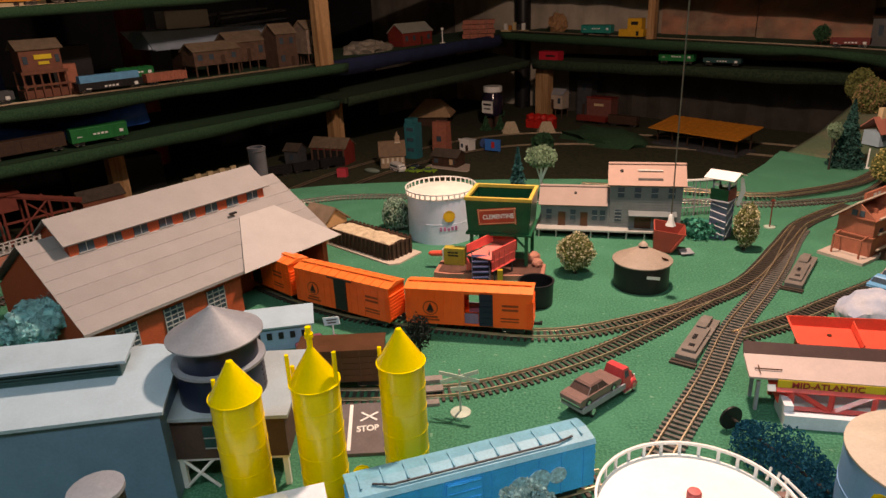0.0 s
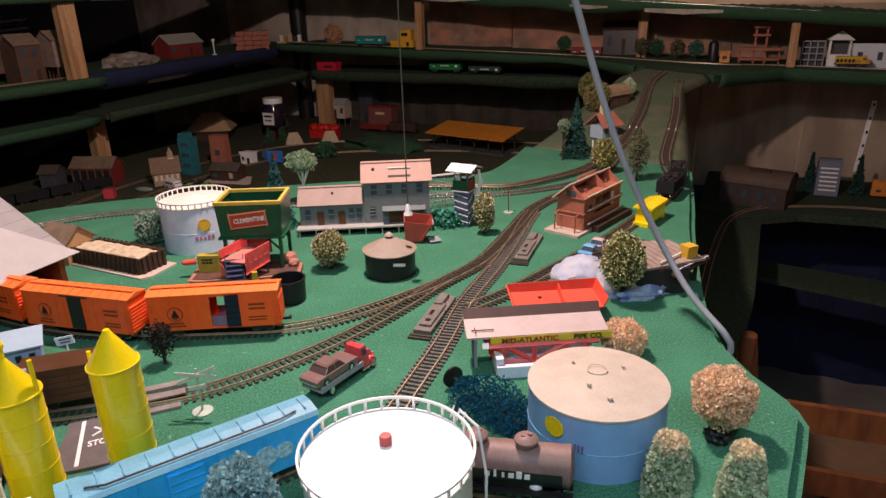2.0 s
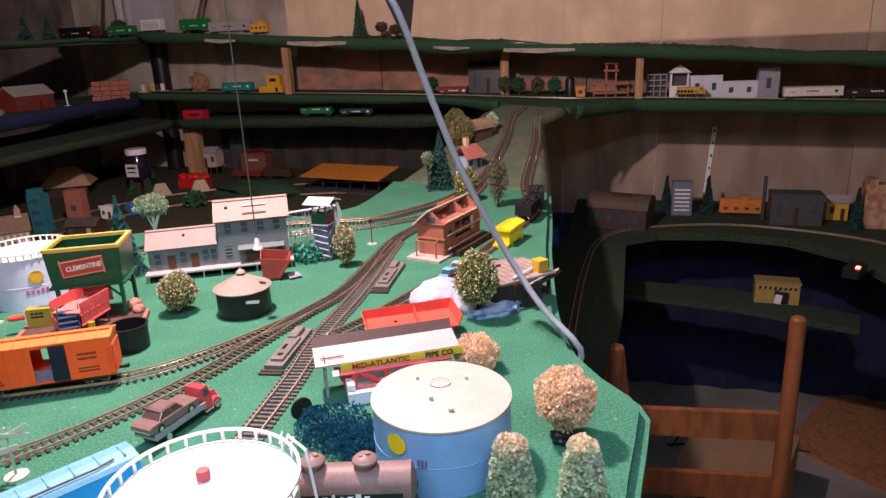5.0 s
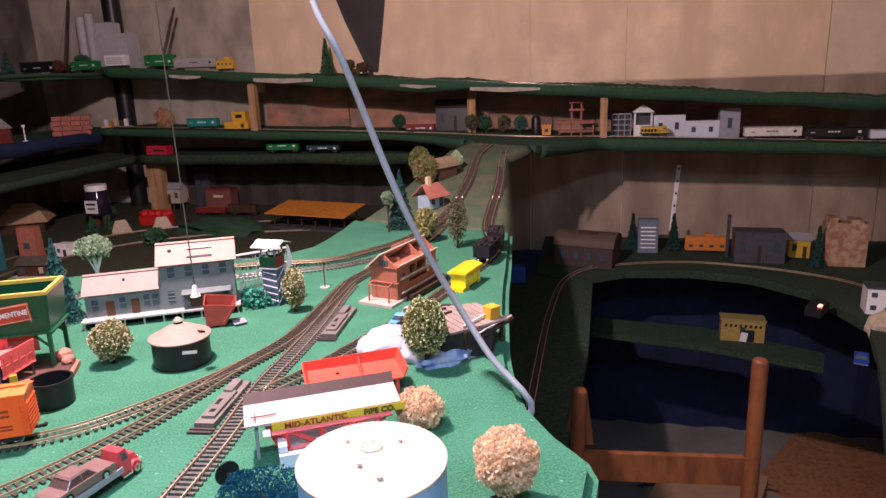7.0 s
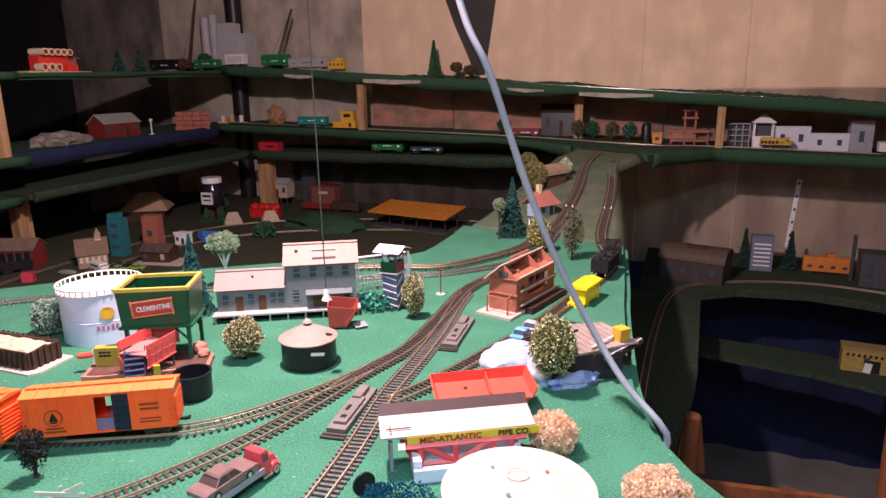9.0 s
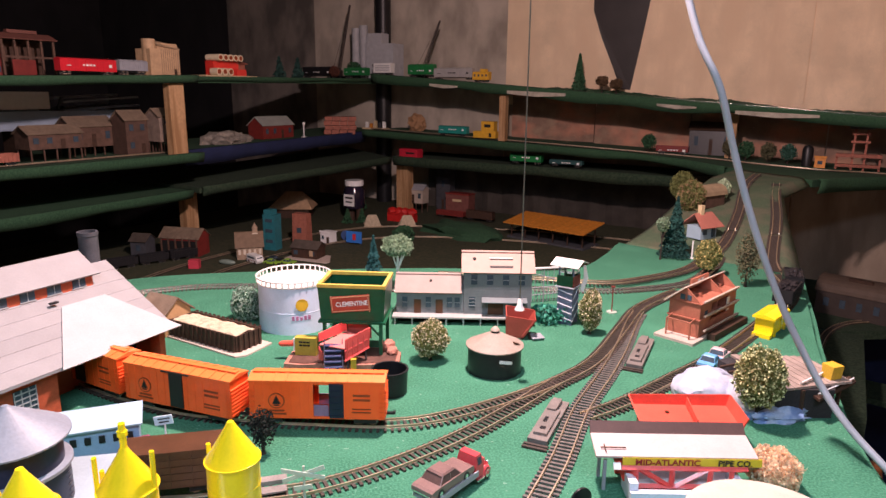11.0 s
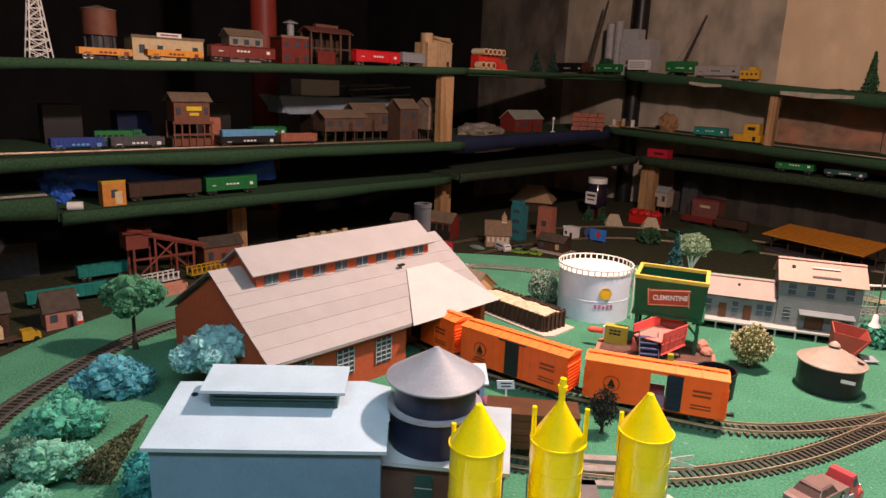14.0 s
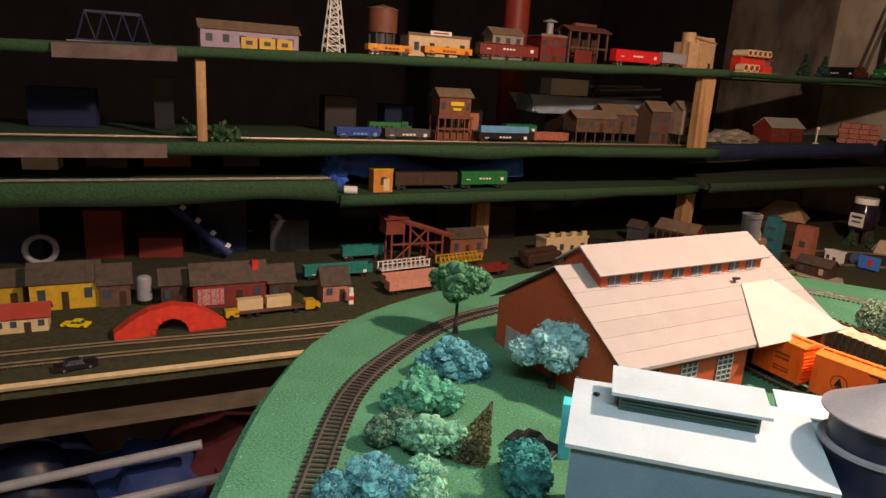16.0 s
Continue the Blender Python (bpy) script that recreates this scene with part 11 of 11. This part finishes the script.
for a_, b_ in ((-1.851, 2.565), (-1.797, 2.605)):
    xx, yy = rm(a_, b_)
    plant("corner_fir", "dark fir beneath the glass jar", xx, yy, BZ, [(leaf_mesh("crown", 500, cone_shape(0.026, 0.060, 0.004), 0.005, int(-a_ * 700)), LEAF_GREEN)], 0.015, 0.003)
rcn = spot("red_tarp_load", "bright red lumpy load between tan tents", "load", -1.66, 2.74, BZ, BACK + 6)
P(rcn, "load", mat("bright_red_tarp", (0.55, 0.02, 0.015), 0.5, 0.15, 40, 0.2), *[blob((-0.05 + i * 0.033, 0, 0.045), 0.026, (1, 1, 0.8), 0.3, i, 2) for i in range(4)], box((0, 0, 0.0), (0.14, 0.04, 0.04)))
for a_, b_ in ((-1.72, 2.58), (-1.58, 2.66)):
    tn = spot("tan_tent", "small tan canvas tent on the bench", "tent", a_, b_, BZ, BACK + 40)
    P(tn, "canvas", SAND, slab([(-0.04, -0.03, 0), (0.04, -0.03, 0), (0.02, 0, 0.05), (-0.02, 0, 0.05)], 0.002), slab([(-0.04, 0.03, 0), (0.04, 0.03, 0), (0.02, 0, 0.05), (-0.02, 0, 0.05)], 0.002), slab([(0.04, -0.03, 0), (0.04, 0.03, 0), (0.02, 0, 0.05)], 0.002))
h = house(-1.775, 3.02, BZ, BACK, 0.150, 0.06, 0.118, mat("pale_grey_board", (0.46, 0.38, 0.31), 0.7, 0.12, 60, 0.1), GREY_MID, "pale grey station on stilts", rise=0.022, windows=4, stilt=0.045)
house(-1.66, 3.16, BZ, BACK, 0.080, 0.06, 0.178, GREY_DARK, GREY_DARK, "dark tall gabled tower", rise=0.045, windows=1, rows=2)
bb2 = house(-1.53, 3.08, BZ, BACK, 0.130, 0.07, 0.100, mat("red_brown_block", (0.20, 0.07, 0.055), 0.7, 0.15, 60, 0.1), MAROON, "red-brown block with a pale sign", flat=True, windows=0)
P(bb2, "sign", CREAM, box((0.0, -0.0360, 0.065), (0.05, 0.002, 0.012)))
wagon(-1.50, 2.93, TK, BACK, 0.150, "gon", MAROON, "maroon gondola in the corner yard", H=0.022)
wagon(-1.34, 2.93, TK, BACK, 0.140, "box", COCOA, "dark brown box car in the corner yard")
pf = spot("platform_canopy", "long amber platform roof on thin posts", "station platform", -0.895, 2.71, BZ, BACK - 12)
pf.scale = (0.86, 0.8, 1.0)
P(pf, "roof", AMBER, slab([(-0.225, -0.105, 0.068), (0.225, -0.105, 0.068), (0.225, 0.105, 0.094), (-0.225, 0.105, 0.094)], 0.004))
for i in range(12):
    P(pf, "roof_batten", AMBER, slab([(-0.215 + i * 0.039, -0.104, 0.0695), (-0.211 + i * 0.039, -0.104, 0.0695), (-0.211 + i * 0.039, 0.104, 0.0955), (-0.215 + i * 0.039, 0.104, 0.0955)], 0.0015))
P(pf, "floor_slab", GREY_DARK, box((0, 0, 0), (0.43, 0.16, 0.008)))
for i in range(6):
    for sy in (-1, 1):
        P(pf, "post", COCOA, box((-0.20 + i * 0.080, sy * 0.06, 0.008), (0.005, 0.005, 0.062 + 0.007 * sy)))
cv = spot("camper_van", "white toy camper with a dark window band", "toy van", -1.665, 1.790, BZ, BACK - 14)
P(cv, "body", WHITE, ("exty", [(-0.034, 0.005), (0.030, 0.005), (0.034, 0.012), (0.034, 0.018), (0.026, 0.030), (-0.030, 0.032), (-0.034, 0.026)], -0.0135, 0.0135), bev=0.0015)
P(cv, "window", WINDOW, box((-0.006, 0, 0.019), (0.046, 0.0278, 0.006)), box((0.0285, 0, 0.019), (0.006, 0.022, 0.006)))
P(cv, "stripe", BRICK_DULL, box((-0.002, 0, 0.0105), (0.060, 0.0276, 0.0018)))
for wx in (-0.020, 0.020):
    for sy in (-1, 1):
        P(cv, "wheel", BLACK, rod((wx, sy * 0.0105, 0.0055), (wx, sy * 0.0142, 0.0055), 0.0055, 14))
LIME = mat("lime_paint", (0.25, 0.45, 0.04), 0.4, 0.1, 60, 0.05)
for a_, b_, r_ in ((-1.608, 1.812, 12), (-1.560, 1.845, 16)):
    x, y = rm(a_, b_)
    road_vehicle(x, y, BZ, BACK + r_, LIME, "lime green toy car behind the table", 0.056, sz=1.1)
x, y = rm(-1.632, 1.850)
road_vehicle(x, y, BZ, BACK + 8, BLACK, "black toy car behind the lime cars", 0.060, sz=1.1)
bs = house(-1.560, 1.955, BZ, BACK + 10, 0.105, 0.062, 0.044, MATS["dark_timber"], MATS["dark_village_roof"], "low dark brown house on a cream pad", rise=0.020, windows=3)
P(bs, "pad", mat("cream_stone_pad", (0.48, 0.40, 0.34), 0.8, 0.1, 60, 0.1), prism([(-0.070, -0.052), (0.105, -0.058), (0.110, -0.040), (0.070, 0.040), (-0.066, 0.040)], 0.0, 0.004))
# pale tan panel drawn in place of light in the window
P(bs, "lit_window", mat("pale_tan_card", (0.52, 0.36, 0.22), 0.6, 0.1, 60, 0.05), box((0.030, -0.0335, 0.014), (0.014, 0.0014, 0.020)))
house(-1.662, 2.195, BZ, BACK, 0.050, 0.04, 0.042, WHITE, WHITE, "small white shop front", flat=True, windows=2)
for a_, b_, m_ in ((-2.0, 2.84, LEAF_GREEN), (-1.42, 2.38, LEAF_GREEN)):
    x, y = rm(a_, b_)
    plant("corner_shrub", "dark green shrub on the corner bench", x, y, BZ, [(leaf_mesh("crown", 420, ball_shape(0.045, 0.035, 0.030, a_, 0.15), 0.008, int(-a_ * 90)), m_)], 0.02, 0.003, category="bush")

# the bench by the chair
RZ = -0.40
straight("track_right_bench", "dim track curving round the dark bench", [(0.09, 1.35), (0.10, 2.2), (0.16, 2.62), (0.36, 2.78), (0.7, 2.82), (1.1, 2.62), (1.25, 2.2), (1.2, 1.6)], zroom(lambda a, b: RZ + 0.0005))
h = spot("barrel_hall", "large dark brown hall with an arched roof", "building", 0.215, 2.80, RZ, BACK - 16)
UMBER = mat("dark_umber_wall", (0.045, 0.032, 0.026), 0.7, 0.15, 40, 0.1)
P(h, "wall", UMBER, clap(-0.115, 0.115, 0.130, 0, 0.082, 0.008))
P(h, "gable", UMBER, ext([(0.065 * math.cos(k * math.pi / 12), 0.082 + 0.044 * math.sin(k * math.pi / 12)) for k in range(13)], -0.115, 0.115))
P(h, "roof", mat("umber_roof", (0.095, 0.066, 0.048), 0.7, 0.12, 40, 0.1), ext([(0.070 * math.cos(k * math.pi / 12), 0.0815 + 0.049 * math.sin(k * math.pi / 12)) for k in range(13)] + [(0.0665 * math.cos(k * math.pi / 12), 0.0815 + 0.0455 * math.sin(k * math.pi / 12)) for k in range(12, -1, -1)], -0.121, 0.121))
P(h, "roof_vent", COCOA, box((0.01, -0.030, 0.124), (0.075, 0.014, 0.010)))
for k in range(4):
    P(h, "window", WINDOW, box((-0.08 + k * 0.052, -0.0662, 0.030), (0.018, 0.0016, 0.030)))
# bench firs share the needles with shade put into the colour
for a_ in (0.402, 0.567):
    x, y = rm(a_, 3.03)
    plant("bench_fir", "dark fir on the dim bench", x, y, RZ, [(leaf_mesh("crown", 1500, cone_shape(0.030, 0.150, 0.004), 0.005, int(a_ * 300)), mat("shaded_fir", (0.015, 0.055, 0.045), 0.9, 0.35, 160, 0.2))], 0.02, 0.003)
gw = house(0.460, 3.0, RZ, BACK, 0.080, 0.05, 0.135, mat("office_blue_grey", (0.14, 0.165, 0.23), 0.5, 0.1, 60, 0.05), MATS["office_blue_grey"], "grey office tower with white window bands", flat=True, windows=0, over=0.0)
for k in range(6):
    P(gw, "window_band", WHITE, box((0.0, -0.0262, 0.02 + k * 0.017), (0.060, 0.002, 0.006)))
c = wagon(0.693, 3.0, RZ + 0.0005, BACK - 3, 0.165, "caboose", mat("orange_caboose", (0.62, 0.20, 0.03), 0.5, 0.1, 60, 0.05), "orange caboose on the dim bench", H=0.054)
house(0.868, 2.90, RZ, BACK - 4, 0.180, 0.10, 0.115, GREY_DARK, GREY_DARK, "dark grey warehouse on the dim bench", flat=True, windows=3)
solid("bench_chimney", "thin dark chimney beside the grey warehouse", "chimney", GREY_DARK, cyl((0, 0, 0), 0.007, 0.175, seg=12), at=AB @ pose(0.762, 2.93, RZ, 0, 0, 0), smooth=True)
house(1.035, 2.97, RZ, BACK - 6, 0.075, 0.05, 0.075, YELLOW_DULL, GREY_MID, "small yellow house with a grey roof", rise=0.02, windows=2)
x, y = rm(1.06, 2.82)
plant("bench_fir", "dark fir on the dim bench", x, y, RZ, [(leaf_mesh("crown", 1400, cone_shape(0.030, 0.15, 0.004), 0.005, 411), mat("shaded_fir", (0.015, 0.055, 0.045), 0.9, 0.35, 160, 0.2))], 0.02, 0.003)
solid("ruin_block", "rusty red and cream ruined brick block", "building", mapped("rust_cream_brick", "ShaderNodeTexNoise", (0.36, 0.17, 0.10), (0.48, 0.36, 0.22), (40, 40, 40), 0.8, 0.4, Scale=1.0, Detail=6.0), box((0, 0, 0), (0.14, 0.07, 0.165)), box((-0.05, 0, 0.165), (0.03, 0.07, 0.02)), box((0.03, 0, 0.165), (0.04, 0.07, 0.014)), at=AB @ pose(1.158, 2.86, RZ, 0, 0, -4), bev=0.004)
ol = spot("oil_derrick_strip", "silver foil strip hanging on the wall", "strip", 0.585, 3.245, -0.36, BACK)
P(ol, "strip", mat("silver_foil", (0.86, 0.86, 0.86), 0.3, 0.1, 60, 0.1), slab([(-0.012, 0, 0), (0.006, 0, 0), (0.026, 0, 0.29), (0.008, 0, 0.29)], 0.003), label="crinkled silver strip")
P(ol, "spot_mark", BLACK, *[box((0.002 + i * 0.0036, -0.003, 0.05 + i * 0.055), (0.007, 0.002, 0.010)) for i in range(5)])
# booth walls in a darker yellow than the dull yellow paint
yh = house(0.757, 2.565, -0.602, BACK - 6, 0.142, 0.068, 0.075, mat("dark_yellow_wall", (0.36, 0.26, 0.06), 0.6, 0.15, 60, 0.06), mat("dull_yellow_roof", (0.28, 0.22, 0.08), 0.6, 0.1, 60, 0.06), "small yellow striped booth with an open front", flat=True, windows=1, door=False)
# black panel drawn for the shade inside the open front
P(yh, "opening", INK, box((0.016, -0.0352, 0.002), (0.045, 0.002, 0.043)))
P(yh, "stripe", INK, *[box((-0.057 + i * 0.016, -0.0352, 0.053), (0.007, 0.002, 0.011), 0, 20) for i in range(8)])
P(yh, "panel", WHITE, box((0.002, -0.038, 0.002), (0.022, 0.002, 0.034), 0, 8))
h = house(1.10, 2.32, RZ, BACK - 8, 0.11, 0.07, 0.080, WHITE, GREY_DARK, "white block with dark windows on dim bench", flat=True, windows=3, rows=2)
solid("pale_hill", "pale tan plaster hill on the dim bench", "rock", SAND, blob((0, 0, 0.0), 0.05, (1.1, 0.8, 1.0), 0.3, 4, 3), at=AB @ pose(1.06, 2.18, RZ, 0, 0, 0))
house(1.06, 2.00, RZ, BACK - 10, 0.12, 0.08, 0.05, mat("dull_red_wall", (0.32, 0.05, 0.04), 0.6, 0.1, 60, 0.06), MAROON, "dull red block on the dim bench", flat=True, windows=3)
x, y = rm(0.93, 1.78)
road_vehicle(x, y, RZ, BACK + 70, SKY_PAINT, "pale blue toy truck on the dim bench", 0.075, sz=1.5)
x, y = rm(0.90, 1.92)
road_vehicle(x, y, RZ, BACK + 70, BLUE_PAINT, "dark blue toy truck on the dim bench", 0.075, sz=1.5)
solid("paper_scrap", "pale torn paper lying on the floor", "paper", CREAM, slab([(0, 0, 0.003), (0.3, 0.06, 0.003), (0.34, 0.30, 0.003), (0.05, 0.26, 0.003)], 0.002), at=pose(1.55, 1.05, FLOOR_Z, 0, 0, 20))
solid("brown_carton", "brown cardboard carton on the basement floor", "carton", mat("brown_card", (0.26, 0.16, 0.09), 0.8, 0.1, 20, 0.1), box((0, 0, 0), (0.34, 0.30, 0.30)), at=pose(1.80, 1.30, FLOOR_Z, 0, 0, 30), bev=0.006)

solid("blue_carton", "small bright blue carton on the dim bench", "carton", mat("bright_blue_card", (0.015, 0.07, 0.36), 0.5, 0.12, 40, 0.08), box((0, 0, 0), (0.050, 0.040, 0.060)), at=AB @ pose(-0.035, 2.53, -0.402, 0, 0, 12), bev=0.002)

# ---- floor by the chair ----
sw = spot("power_strip", "black power strip with a lit red switch", "power strip", 0.905, 2.29, -0.40, BACK + 60)
P(sw, "case", BLACK, box((0, 0, 0), (0.10, 0.045, 0.028)), bev=0.004)
LED = bpy.data.materials.new("red_pilot_lamp")
LED.use_nodes = True
LED.node_tree.nodes["Principled BSDF"].inputs["Emission Color"].default_value = (1.0, 0.16, 0.08, 1)
LED.node_tree.nodes["Principled BSDF"].inputs["Emission Strength"].default_value = 5.0
P(sw, "switch_lamp", LED, box((-0.02, -0.012, 0.028), (0.018, 0.011, 0.004)), label="glowing red switch")
solid("rug", "worn orange-brown rug on concrete floor", "rug", mapped("orange_rug", "ShaderNodeTexNoise", (0.36, 0.17, 0.07), (0.24, 0.11, 0.05), (60, 60, 60), 0.95, 0.4, Scale=1.0, Detail=6.0), slab([(0, 0, 0.008), (0.62, 0.1, 0.008), (0.66, 0.55, 0.008), (0.05, 0.50, 0.008)], 0.008), at=pose(2.42, 1.05, FLOOR_Z, 0, 0, 15))
for k, col in enumerate((BLACK, BLACK, GREY_DARK, BLACK)):
    rg = random.Random(90 + k)
    cord("floor_cable", "black cable lying in loops on the floor", "cable", [(1.98 + i * 0.045 + rg.uniform(-0.06, 0.06), 1.80 - i * 0.035 + rg.uniform(-0.08, 0.08), FLOOR_Z + 0.006 + 0.004 * k) for i in range(9)], 0.0045, col)
ad = thing("power_adapter", "black power adapter lying on the floor", "adapter", 2.18, 1.60, FLOOR_Z, 25)
P(ad, "case", BLACK, box((0, 0, 0), (0.15, 0.10, 0.06)), bev=0.008)
P(ad, "plate", GREY_DARK, box((0, 0, 0.06), (0.10, 0.06, 0.002)))
